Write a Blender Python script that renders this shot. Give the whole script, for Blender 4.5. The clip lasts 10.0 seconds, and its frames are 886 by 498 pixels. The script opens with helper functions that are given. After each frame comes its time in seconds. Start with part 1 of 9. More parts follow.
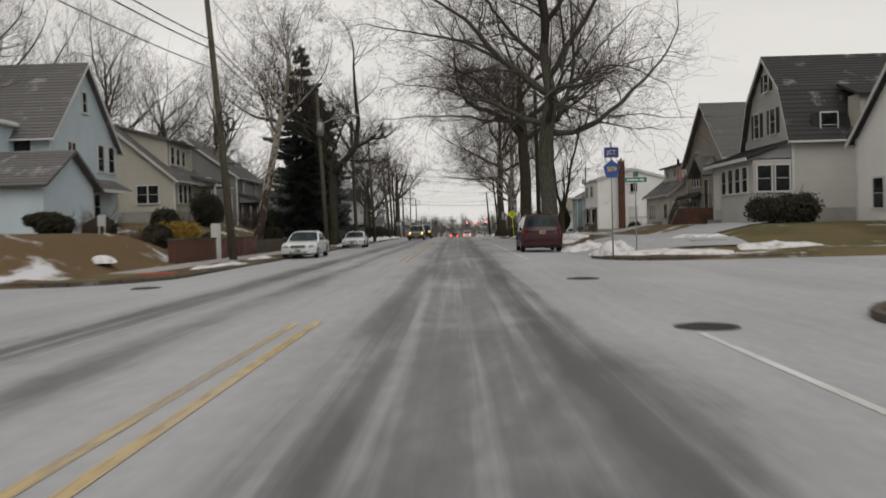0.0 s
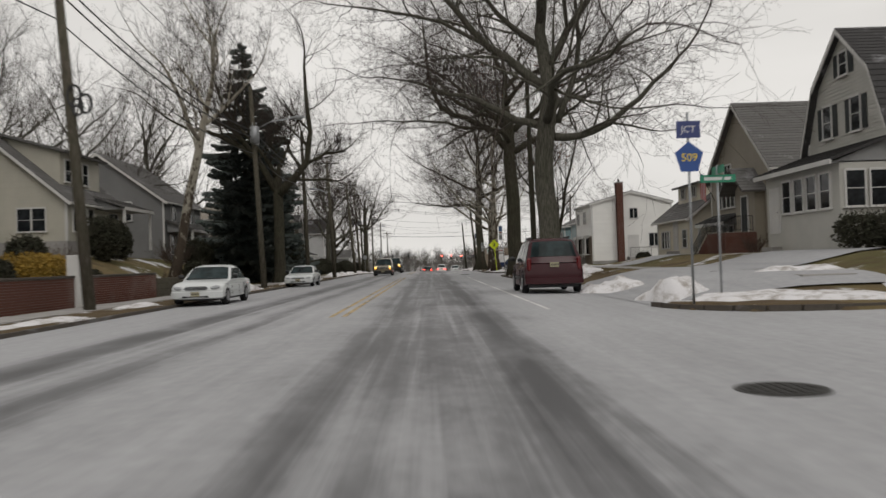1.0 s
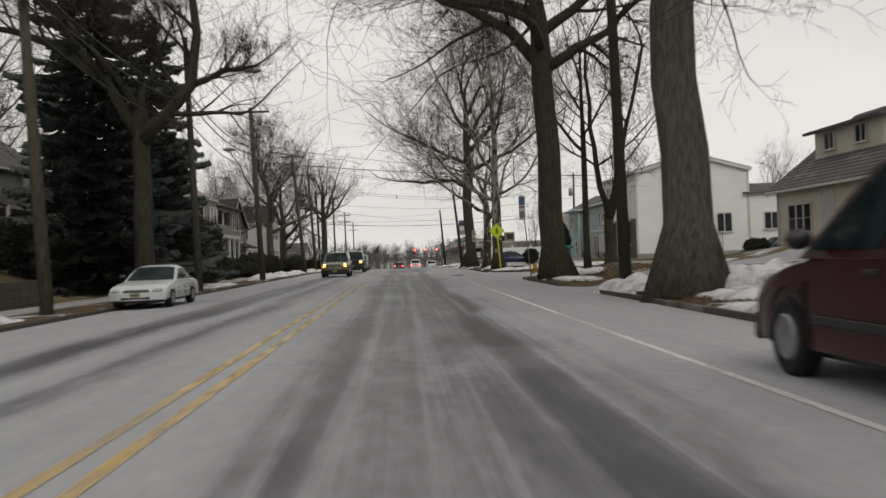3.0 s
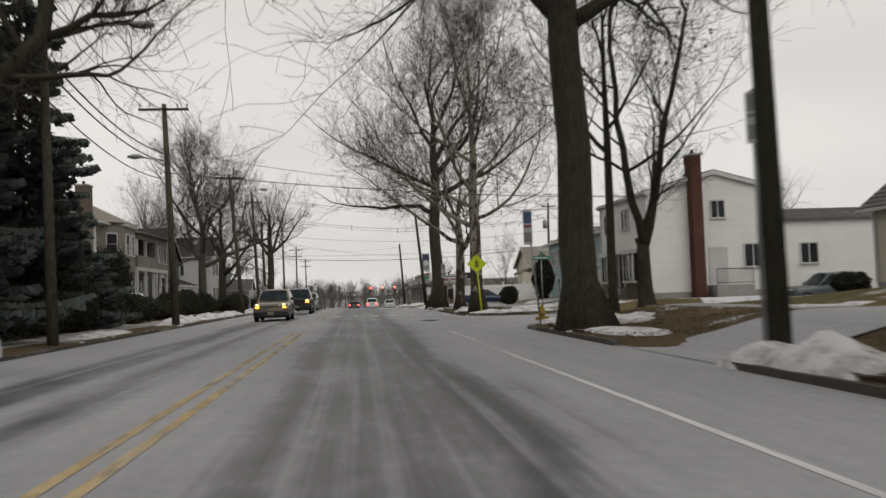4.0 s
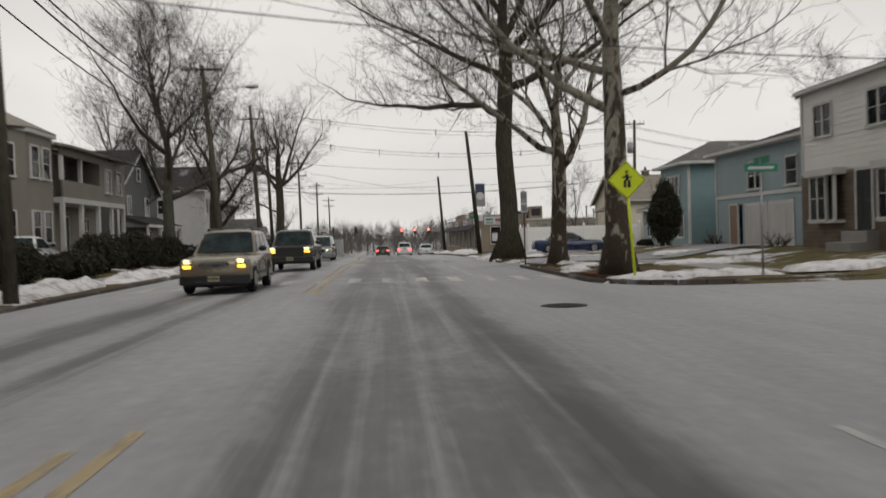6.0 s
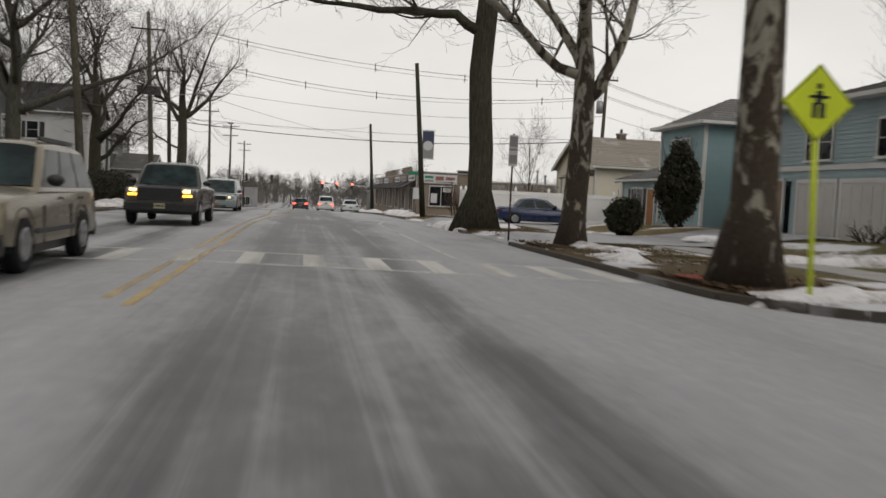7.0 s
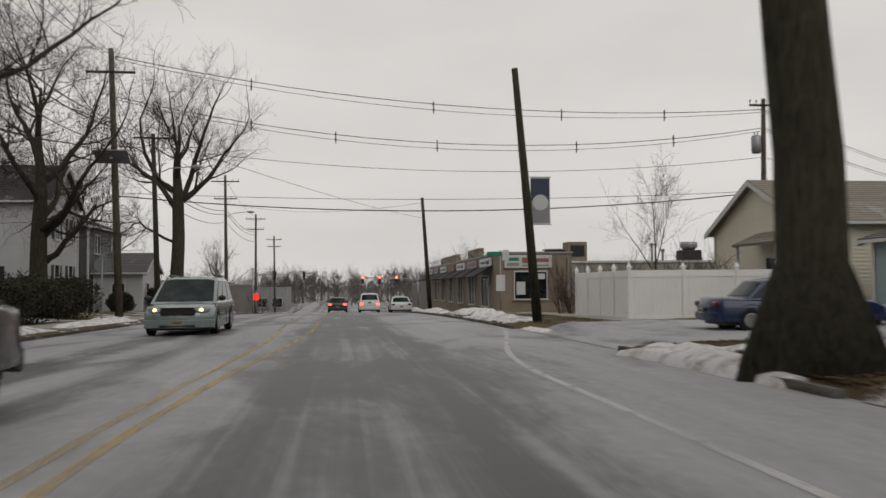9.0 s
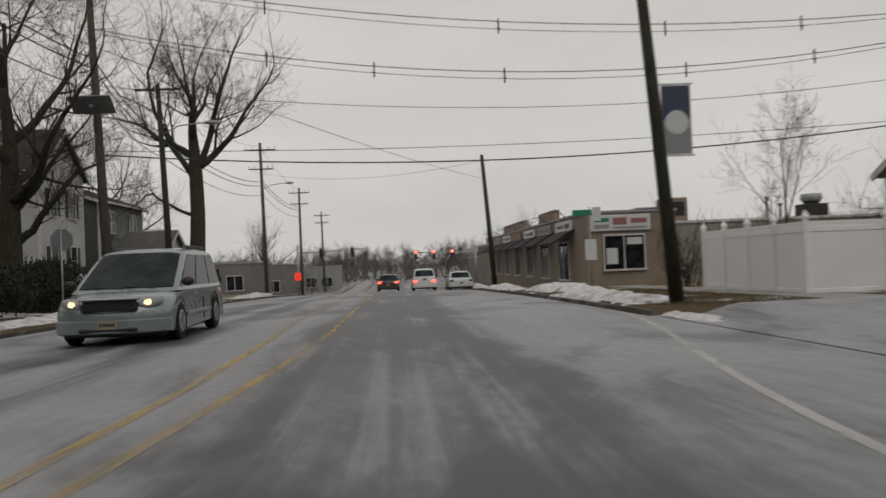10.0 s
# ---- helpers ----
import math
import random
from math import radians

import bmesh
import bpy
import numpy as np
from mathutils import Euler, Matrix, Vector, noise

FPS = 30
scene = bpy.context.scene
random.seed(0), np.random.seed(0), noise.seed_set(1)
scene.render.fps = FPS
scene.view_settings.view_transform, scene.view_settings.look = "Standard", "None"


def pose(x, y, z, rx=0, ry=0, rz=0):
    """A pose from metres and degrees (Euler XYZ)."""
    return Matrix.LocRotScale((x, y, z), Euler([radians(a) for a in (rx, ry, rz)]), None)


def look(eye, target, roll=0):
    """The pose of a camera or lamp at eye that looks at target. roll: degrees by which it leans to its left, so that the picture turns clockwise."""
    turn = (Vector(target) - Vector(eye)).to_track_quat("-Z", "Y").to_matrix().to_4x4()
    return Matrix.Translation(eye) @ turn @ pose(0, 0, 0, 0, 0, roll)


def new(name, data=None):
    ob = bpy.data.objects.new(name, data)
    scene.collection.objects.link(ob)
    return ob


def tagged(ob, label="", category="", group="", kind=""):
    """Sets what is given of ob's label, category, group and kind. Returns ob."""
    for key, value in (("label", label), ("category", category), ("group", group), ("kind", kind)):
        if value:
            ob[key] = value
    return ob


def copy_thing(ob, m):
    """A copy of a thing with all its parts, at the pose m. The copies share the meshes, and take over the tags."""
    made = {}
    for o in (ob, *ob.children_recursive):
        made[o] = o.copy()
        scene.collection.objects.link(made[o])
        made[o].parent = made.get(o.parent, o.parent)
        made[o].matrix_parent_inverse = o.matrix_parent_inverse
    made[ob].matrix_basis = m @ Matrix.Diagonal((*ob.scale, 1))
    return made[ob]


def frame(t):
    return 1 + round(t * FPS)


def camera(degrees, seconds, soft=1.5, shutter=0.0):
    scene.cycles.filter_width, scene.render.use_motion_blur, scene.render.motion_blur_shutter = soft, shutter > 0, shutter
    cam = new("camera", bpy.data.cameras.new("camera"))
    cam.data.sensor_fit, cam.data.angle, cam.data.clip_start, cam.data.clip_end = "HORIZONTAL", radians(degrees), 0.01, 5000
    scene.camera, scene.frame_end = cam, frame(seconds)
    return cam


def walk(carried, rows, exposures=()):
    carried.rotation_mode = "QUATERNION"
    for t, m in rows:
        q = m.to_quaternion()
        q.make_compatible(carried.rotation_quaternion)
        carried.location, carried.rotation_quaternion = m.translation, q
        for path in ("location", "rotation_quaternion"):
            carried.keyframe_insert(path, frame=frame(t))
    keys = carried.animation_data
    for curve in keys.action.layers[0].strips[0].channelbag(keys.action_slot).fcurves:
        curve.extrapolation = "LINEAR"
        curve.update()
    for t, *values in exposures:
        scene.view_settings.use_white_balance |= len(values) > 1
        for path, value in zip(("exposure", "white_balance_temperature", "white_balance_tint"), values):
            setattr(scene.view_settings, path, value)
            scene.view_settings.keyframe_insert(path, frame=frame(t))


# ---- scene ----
cam = camera(55.5, 10.0, shutter=0.4)
PATH = [
    (0, (0.327, -0.617, 1.349), (0.294, 1.382, 1.3), -1.5),
    (0.5, (0.411, 6.333, 1.267), (0.409, 8.332, 1.308), -1.9),
    (1, (0.334, 12.957, 1.251), (0.366, 14.956, 1.281), -1.9),
    (1.5, (0.3, 19.878, 1.212), (0.388, 21.875, 1.236), -1.5),
    (2, (0.121, 26.706, 1.242), (0.248, 28.702, 1.221), -0.8),
    (2.2, (0.05, 29.252, 1.256), (0.171, 31.248, 1.244), -0.3),
    (3.3, (0.177, 42.681, 1.227), (0.307, 44.677, 1.242), -3.6),
    (3.5, (0.219, 45.008, 1.216), (0.397, 47.0, 1.222), -3.9),
    (4, (0.153, 50.953, 1.286), (0.362, 52.94, 1.388), -2.0),
    (4.5, (0.127, 56.716, 1.299), (0.291, 58.707, 1.376), -1.7),
    (5, (0.106, 62.384, 1.307), (0.25, 64.379, 1.354), -2.4),
    (5.5, (0.1, 68.023, 1.317), (0.257, 70.017, 1.322), -2.7),
    (6, (0.132, 73.917, 1.398), (0.269, 75.912, 1.367), -1.8),
    (6.2, (0.167, 76.301, 1.373), (0.344, 78.284, 1.185), -1.4),
    (7.3, (-0.1, 89.413, 1.232), (0.259, 91.38, 1.155), 3.3),
    (7.5, (-0.054, 91.536, 1.238), (0.307, 93.502, 1.185), 3.2),
    (8, (0.04, 96.855, 1.296), (0.362, 98.828, 1.244), 2.3),
    (8.5, (0.16, 101.966, 1.261), (0.424, 103.948, 1.285), -0.2),
    (9, (0.161, 107.083, 1.298), (0.401, 109.067, 1.386), -0.5),
    (9.5, (0.308, 112.104, 1.247), (0.531, 114.091, 1.302), -2.0),
    (10, (0.465, 117.163, 1.165), (0.579, 119.159, 1.196), -2.3),
]
walk(cam, [(t, look(eye, target, roll)) for t, eye, target, roll in PATH], ((0.0, 0.04), (2.0, 0.1), (3.5, 0.06), (4.8, -0.06), (6.0, 0.08), (7.4, 0.16), (8.0, 0.0), (8.6, 0.0), (9.2, -0.2), (10.0, -0.28)))

# ---- world and light: flat grey winter overcast ----
world = bpy.data.worlds.new("overcast")
scene.world = world
world.use_nodes = True
wn, wl = world.node_tree.nodes, world.node_tree.links
wn.clear()
w_out = wn.new("ShaderNodeOutputWorld")
w_bg = wn.new("ShaderNodeBackground")
w_sky = wn.new("ShaderNodeTexSky")
w_sky.sky_type = 'NISHITA'
w_sky.sun_disc = False
w_sky.sun_elevation = radians(14)
w_sky.sun_rotation = radians(200)
w_hsv = wn.new("ShaderNodeHueSaturation")
w_hsv.inputs["Saturation"].default_value = 0.1
w_hsv.inputs["Value"].default_value = 0.02
w_co = wn.new("ShaderNodeTexCoord")
w_map = wn.new("ShaderNodeMapping")
w_map.inputs["Scale"].default_value = (1.2, 1.2, 3.5)
w_noise = wn.new("ShaderNodeTexNoise")
w_noise.inputs["Scale"].default_value = 1.6
w_noise.inputs["Detail"].default_value = 5
w_ramp = wn.new("ShaderNodeValToRGB")
w_ramp.color_ramp.elements[0].position, w_ramp.color_ramp.elements[0].color = 0.3, (0.60, 0.583, 0.558, 1)
w_ramp.color_ramp.elements[1].position, w_ramp.color_ramp.elements[1].color = 0.72, (0.75, 0.728, 0.698, 1)
w_mix = wn.new("ShaderNodeMix")
w_mix.data_type = 'RGBA'
w_mix.inputs["Factor"].default_value = 0.93
wl.new(w_co.outputs["Generated"], w_map.inputs["Vector"])
wl.new(w_map.outputs["Vector"], w_noise.inputs["Vector"])
wl.new(w_noise.outputs["Fac"], w_ramp.inputs["Fac"])
wl.new(w_sky.outputs["Color"], w_hsv.inputs["Color"])
wl.new(w_hsv.outputs["Color"], w_mix.inputs["A"])
wl.new(w_ramp.outputs["Color"], w_mix.inputs["B"])
wl.new(w_mix.outputs["Result"], w_bg.inputs["Color"])
w_bg.inputs["Strength"].default_value = 1.14
wl.new(w_bg.outputs["Background"], w_out.inputs["Surface"])
sun_data = bpy.data.lights.new("sun", 'SUN')
sun_data.energy, sun_data.angle, sun_data.color = 0.7, radians(40), (1.0, 0.97, 0.93)
sun_ob = new("sun", sun_data)
sun_ob.matrix_world = look((0, 0, 60), (-20, 55, 0))


# ---- materials ----
def srgb(r, g, b):
    return tuple((c / 255 / 12.92 if c <= 10 else ((c / 255 + 0.055) / 1.055) ** 2.4) for c in (r, g, b)) + (1,)


class Nodes:
    """A small helper round one material's node tree."""

    def __init__(self, name, rough=0.7, metal=0.0, spec=0.4):
        self.mat = bpy.data.materials.new(name)
        self.mat.use_nodes = True
        self.n, self.l = self.mat.node_tree.nodes, self.mat.node_tree.links
        self.b = self.n["Principled BSDF"]
        self.b.inputs["Roughness"].default_value = rough
        self.b.inputs["Metallic"].default_value = metal
        self.b.inputs["Specular IOR Level"].default_value = spec

    def coords(self, scale=(1, 1, 1), world_space=False, turn=0):
        m = self.n.new("ShaderNodeMapping")
        m.inputs["Scale"].default_value = scale
        m.inputs["Rotation"].default_value = (0, 0, turn)
        if world_space:
            g = self.n.new("ShaderNodeNewGeometry")
            self.l.new(g.outputs["Position"], m.inputs["Vector"])
        else:
            g = self.n.new("ShaderNodeTexCoord")
            self.l.new(g.outputs["Object"], m.inputs["Vector"])
        return m.outputs["Vector"]

    def noise(self, vec, scale, detail=4, rough=0.55, distort=0.0):
        t = self.n.new("ShaderNodeTexNoise")
        t.inputs["Scale"].default_value, t.inputs["Detail"].default_value = scale, detail
        t.inputs["Roughness"].default_value, t.inputs["Distortion"].default_value = rough, distort
        self.l.new(vec, t.inputs["Vector"])
        return t.outputs["Fac"]

    def ramp(self, fac, *stops):
        r = self.n.new("ShaderNodeValToRGB")
        e = r.color_ramp.elements
        while len(e) < len(stops):
            e.new(0.5)
        for el, (p, c) in zip(e, stops):
            el.position = p
            el.color = c if hasattr(c, "__len__") else (c, c, c, 1)
        self.l.new(fac, r.inputs["Fac"])
        return r.outputs["Color"]

    def mix(self, fac, a, b, mode='MIX'):
        m = self.n.new("ShaderNodeMix")
        m.data_type, m.blend_type = 'RGBA', mode
        for sock, v in (("Factor", fac), ("A", a), ("B", b)):
            if hasattr(v, "is_linked"):
                self.l.new(v, m.inputs[sock])
            else:
                m.inputs[sock].default_value = v
        return m.outputs["Result"]

    def math(self, op, a, b=0.0, clamp=False):
        m = self.n.new("ShaderNodeMath")
        m.operation, m.use_clamp = op, clamp
        for i, v in enumerate((a, b)):
            if hasattr(v, "is_linked"):
                self.l.new(v, m.inputs[i])
            else:
                m.inputs[i].default_value = v
        return m.outputs[0]

    def sep(self, vec):
        s = self.n.new("ShaderNodeSeparateXYZ")
        self.l.new(vec, s.inputs[0])
        return s.outputs

    def random(self):
        return self.n.new("ShaderNodeObjectInfo").outputs["Random"]

    def island(self):
        return self.n.new("ShaderNodeNewGeometry").outputs["Random Per Island"]

    def color(self, c):
        if hasattr(c, "is_linked"):
            self.l.new(c, self.b.inputs["Base Color"])
        else:
            self.b.inputs["Base Color"].default_value = c
        return self

    def rough(self, r):
        self.l.new(r, self.b.inputs["Roughness"])
        return self

    def bump(self, height, strength=0.4, dist=0.02):
        bp = self.n.new("ShaderNodeBump")
        bp.inputs["Strength"].default_value, bp.inputs["Distance"].default_value = strength, dist
        self.l.new(height, bp.inputs["Height"])
        self.l.new(bp.outputs["Normal"], self.b.inputs["Normal"])
        return self

    def alpha(self, a):
        self.l.new(a, self.b.inputs["Alpha"])
        return self


def stained(name, c, dark=0.75, rough=0.75, grain=18.0, blot=0.7, metal=0.0, spec=0.3, vary=0.0, bump=0.15, stretch=(1, 1, 1)):
    """A plain surface with grain and broad stains."""
    m = Nodes(name, rough, metal, spec)
    v = m.coords(stretch)
    fine = m.noise(v, grain, 5)
    broad = m.noise(v, blot, 4, 0.6)
    lo = tuple(x * dark for x in c[:3]) + (1,)
    col = m.mix(m.ramp(broad, (0.3, 0.0), (0.72, 1.0)), lo, c)
    col = m.mix(m.math('MULTIPLY', fine, 0.35), col, tuple(x * dark * 0.9 for x in c[:3]) + (1,))
    if vary:
        col = m.mix(m.math('MULTIPLY', m.random(), vary), col, tuple(x * 0.6 for x in c[:3]) + (1,))
    m.color(col)
    m.rough(m.ramp(broad, (0.2, max(rough - 0.12, 0.02)), (0.8, min(rough + 0.1, 1))))
    m.bump(fine, bump, 0.01)
    return m.mat


def plain(name, c, rough=0.5, metal=0.0, spec=0.5):
    return stained(name, c, 0.86, rough, 30.0, 1.5, metal, spec, bump=0.04)


def glow(name, c, strength):
    m = bpy.data.materials.new(name)
    m.use_nodes = True
    b = m.node_tree.nodes["Principled BSDF"]
    b.inputs["Base Color"].default_value = c
    b.inputs["Emission Color"].default_value = c
    b.inputs["Emission Strength"].default_value = strength
    b.inputs["Roughness"].default_value = 0.2
    return m


def make_road():
    """Grey asphalt under a thin salted frost of snow, worn dark along the lane with ragged edges and streaks."""
    m = Nodes("frosted_asphalt", 0.6, 0, 0.35)
    pos = m.coords((1, 1, 1), True)
    s = m.sep(pos)
    streak = m.noise(m.coords((2.6, 0.035, 1), True), 1.6, 6, 0.6)
    broad = m.noise(m.coords((0.35, 0.08, 1), True), 1.0, 5, 0.6)
    fine = m.noise(pos, 45, 4)
    grit = m.noise(m.coords((1, 0.45, 1), True), 7.0, 5, 0.65)
    blotch = m.noise(m.coords((0.55, 0.24, 1), True), 1.0, 5, 0.62, 0.6)
    edge = m.math('MULTIPLY', m.math('SUBTRACT', m.noise(m.coords((0.5, 0.21, 1), True), 1.0, 5, 0.6, 0.4), 0.5), 1.9)
    wob = m.math('MULTIPLY', m.math('SUBTRACT', m.noise(m.coords((0.02, 0.07, 1), True), 1.0, 3), 0.5), 0.9)
    x = m.math('ADD', s[0], wob)
    track = None
    for centre, half, soft_, deep in ((0.5, 1.5, 1.1, 0.66), (-0.58, 0.36, 0.6, 0.95), (1.45, 0.42, 0.6, 1.0), (-3.4, 0.36, 0.6, 0.76), (-4.9, 0.55, 0.7, 0.92)):
        d = m.math('ADD', m.math('ABSOLUTE', m.math('SUBTRACT', x, centre)), m.math('MULTIPLY', edge, 0.75 if half > 1 else 0.25))
        k = m.math('DIVIDE', m.math('SUBTRACT', half + soft_ / 2, d), soft_, True)
        k = m.math('MULTIPLY', k, deep)
        track = k if track is None else m.math('MAXIMUM', track, k)
    lanes = m.ramp(m.noise(m.coords((2.2, 0.03, 1), True), 1.5, 4, 0.55, 0.15), (0.48, 0.0), (0.68, 1.0))
    track = m.math('MULTIPLY', track, m.ramp(blotch, (0.36, 1.0), (0.64, 0.5)))
    track = m.math('MULTIPLY', track, m.math('SUBTRACT', 1.0, m.math('MULTIPLY', lanes, 0.62)))
    late = m.ramp(m.math('DIVIDE', s[1], 200.0), (0.5, 0.0), (0.6, 1.0))
    patch = m.math('MULTIPLY', m.ramp(m.noise(m.coords((0.36, 0.13, 1), True), 1.0, 6, 0.62, 0.8), (0.47, 0.0), (0.6, 1.0)), m.math('ADD', m.math('MULTIPLY', late, 0.36), 0.08))
    body = m.math('ADD', m.math('ADD', m.math('MULTIPLY', streak, 0.42), m.math('MULTIPLY', grit, 0.34)), m.math('MULTIPLY', broad, 0.74))
    cover = m.math('SUBTRACT', m.math('SUBTRACT', body, m.math('MULTIPLY', track, 0.92)), patch)
    fac = m.ramp(cover, (0.0, 0.0), (0.28, 0.3), (0.52, 0.72), (0.85, 1.0))
    asphalt = m.mix(m.math('MULTIPLY', fine, 0.6), (0.048, 0.048, 0.051, 1), (0.1, 0.1, 0.104, 1))
    frost = m.mix(m.noise(pos, 6, 5), (0.28, 0.282, 0.292, 1), (0.415, 0.416, 0.428, 1))
    m.color(m.mix(fac, asphalt, frost))
    m.rough(m.ramp(fac, (0.0, 0.5), (1.0, 0.85)))
    m.bump(m.math('ADD', m.math('MULTIPLY', fine, 0.5), streak), 0.12, 0.01)
    return m.mat


def make_grass():
    """Dormant straw-coloured lawn with bare soil and thin remains of snow."""
    m = Nodes("dormant_lawn", 0.95, 0, 0.1)
    pos = m.coords((1, 1, 1), True)
    blade = m.noise(m.coords((1, 1, 0.4), True), 38, 6, 0.7)
    patch = m.noise(pos, 0.55, 5, 0.6)
    patch2 = m.noise(pos, 0.19, 4, 0.6)
    straw = m.mix(blade, (0.07, 0.052, 0.025, 1), (0.24, 0.185, 0.1, 1))
    green = m.mix(blade, (0.05, 0.046, 0.02, 1), (0.17, 0.15, 0.07, 1))
    soil = m.mix(blade, (0.05, 0.036, 0.022, 1), (0.14, 0.1, 0.065, 1))
    col = m.mix(m.ramp(patch2, (0.42, 0.0), (0.6, 1.0)), straw, green)
    s = m.sep(pos)
    bank = m.math('MULTIPLY', m.math('LESS_THAN', s[0], -11.9), m.math('LESS_THAN', m.math('ADD', s[1], m.math('MULTIPLY', patch, 8.0)), 44.0))
    verge = m.math('MAXIMUM', m.math('MULTIPLY', m.math('GREATER_THAN', s[0], 5.9), m.math('LESS_THAN', s[0], 9.4)), m.math('MULTIPLY', m.math('LESS_THAN', s[0], -8.5), m.math('GREATER_THAN', s[0], -10.2)))
    col = m.mix(m.math('MINIMUM', m.math('ADD', m.ramp(patch, (0.55, 0.0), (0.68, 0.9)), m.math('MULTIPLY', verge, 0.7)), 1.0), col, soil)
    col = m.mix(m.math('MULTIPLY', bank, 0.8), col, m.mix(blade, (0.07, 0.042, 0.022, 1), (0.2, 0.13, 0.075, 1)))
    snow = m.ramp(m.math('ADD', m.math('MULTIPLY', m.math('ADD', m.noise(pos, 0.33, 6, 0.62), m.math('MULTIPLY', m.ramp(m.math('DIVIDE', s[1], 200.0), (0.47, 0.0), (0.52, 1.0)), 0.03)), 0.85), m.math('MULTIPLY', blade, 0.15)), (0.56, 0.0), (0.61, 1.0))
    lots = m.math('MULTIPLY', m.ramp(m.math('DIVIDE', s[1], 400.0), (0.5, 0.0), (0.53, 1.0)), 0.8)
    col = m.mix(lots, col, m.mix(blade, (0.13, 0.128, 0.128, 1), (0.26, 0.258, 0.26, 1)))
    m.color(m.mix(snow, col, (0.62, 0.62, 0.64, 1)))
    m.bump(m.math('ADD', blade, m.math('MULTIPLY', patch, 2.0)), 0.7, 0.05)
    return m.mat


def make_snow():
    m = Nodes("old_snow", 0.85, 0, 0.25)
    pos = m.coords((1, 1, 1), True)
    a = m.noise(pos, 2.2, 6, 0.65)
    f = m.noise(pos, 26, 5, 0.7)
    dirt = m.ramp(m.math('ADD', m.math('MULTIPLY', a, 0.75), m.math('MULTIPLY', f, 0.25)), (0.38, 0.9), (0.53, 0.06))
    m.color(m.mix(dirt, m.mix(f, (0.62, 0.61, 0.63, 1), (0.78, 0.77, 0.78, 1)), (0.28, 0.25, 0.22, 1)))
    m.bump(m.math('ADD', a, m.math('MULTIPLY', f, 0.4)), 0.7, 0.08)
    return m.mat


def make_paint(name, c, wear=0.5, thin=0.62, late=0.7):
    """Road paint, scuffed and half under frost, more so up the street."""
    m = Nodes(name, 0.7, 0, 0.3)
    pos = m.coords((1, 1, 1), True)
    v = m.coords((1, 0.22, 1), True)
    n = m.noise(v, 5.5, 6, 0.7)
    m.color(m.mix(m.ramp(m.noise(v, 1.1, 4), (0.35, 0.05), (0.7, 0.7)), c, (0.36, 0.35, 0.33, 1)))
    far = m.ramp(m.math('DIVIDE', m.sep(pos)[1], 200.0), (0.3, 0.95), (0.5, 0.5 * (0.95 + late)), (0.6, late))
    broken = m.ramp(m.noise(m.coords((1, 0.1, 1), True), 1.2, 4, 0.6), (0.34, thin), (0.55, 1.0))
    m.alpha(m.math('MULTIPLY', m.math('MULTIPLY', m.ramp(n, (wear - 0.12, 0.12), (wear + 0.14, 1.0)), far), broken))
    return m.mat


def make_needles():
    m = Nodes("spruce_needles", 0.85, 0, 0.15)
    n = m.noise(m.coords(), 0.8, 4, 0.6)
    c = m.mix(m.island(), (0.032, 0.043, 0.039, 1), (0.11, 0.13, 0.12, 1))
    m.color(m.mix(m.math('MULTIPLY', n, 0.5), c, (0.11, 0.118, 0.11, 1)))
    return m.mat


def make_leaf(name, lo, hi):
    """Leaves that differ from one to the next."""
    m = Nodes(name, 0.75, 0, 0.2)
    n = m.noise(m.coords(), 1.1, 4, 0.6)
    m.color(m.mix(m.math('MULTIPLY', n, 0.6), m.mix(m.island(), lo, hi), (0.06, 0.045, 0.032, 1)))
    return m.mat


def make_kerb():
    """Old concrete kerb, dirty, with frost lying on it."""
    m = Nodes("kerb_concrete", 0.9, 0, 0.25)
    pos = m.coords((1, 1, 1), True)
    n = m.noise(pos, 14, 5, 0.65)
    col = m.mix(n, (0.036, 0.03, 0.025, 1), (0.11, 0.095, 0.08, 1))
    col = m.mix(m.ramp(m.noise(m.coords((1, 0.3, 1), True), 1.1, 5, 0.6), (0.54, 0.0), (0.68, 0.6)), col, (0.42, 0.42, 0.43, 1))
    m.color(m.mix(m.math('MULTIPLY', m.random(), 0.25), col, (0.06, 0.052, 0.045, 1)))
    m.bump(n, 0.4, 0.01)
    return m.mat


def make_bark(name, dark, light):
    m = Nodes(name, 0.95, 0, 0.1)
    v = m.coords((1, 1, 0.16))
    ridge = m.noise(v, 16, 6, 0.65, 0.6)
    broad = m.noise(m.coords(), 0.9, 4)
    c = m.mix(m.ramp(ridge, (0.35, 0.0), (0.65, 1.0)), dark, light)
    m.color(m.mix(m.math('MULTIPLY', broad, 0.5), c, (0.09, 0.1, 0.06, 1)))
    m.bump(ridge, 0.9, 0.05)
    return m.mat


def make_mottled_bark():
    """Sycamore bark, flaking from brown to pale cream-grey."""
    m = Nodes("flaking_sycamore_bark", 0.9, 0, 0.15)
    v = m.coords((1, 1, 0.5))
    s = m.sep(m.coords())
    n = m.noise(v, 3.2, 5, 0.6, 0.8)
    lift = m.math('MINIMUM', m.math('MULTIPLY', m.math('SUBTRACT', s[2], 4.6), 0.034), 0.07)
    k = m.ramp(m.math('ADD', n, lift), (0.46, 0.0), (0.54, 1.0))
    m.color(m.mix(k, m.mix(m.noise(v, 22, 5), (0.025, 0.019, 0.014, 1), (0.085, 0.066, 0.05, 1)), (0.27, 0.25, 0.205, 1)))
    m.bump(n, 0.6, 0.03)
    return m.mat


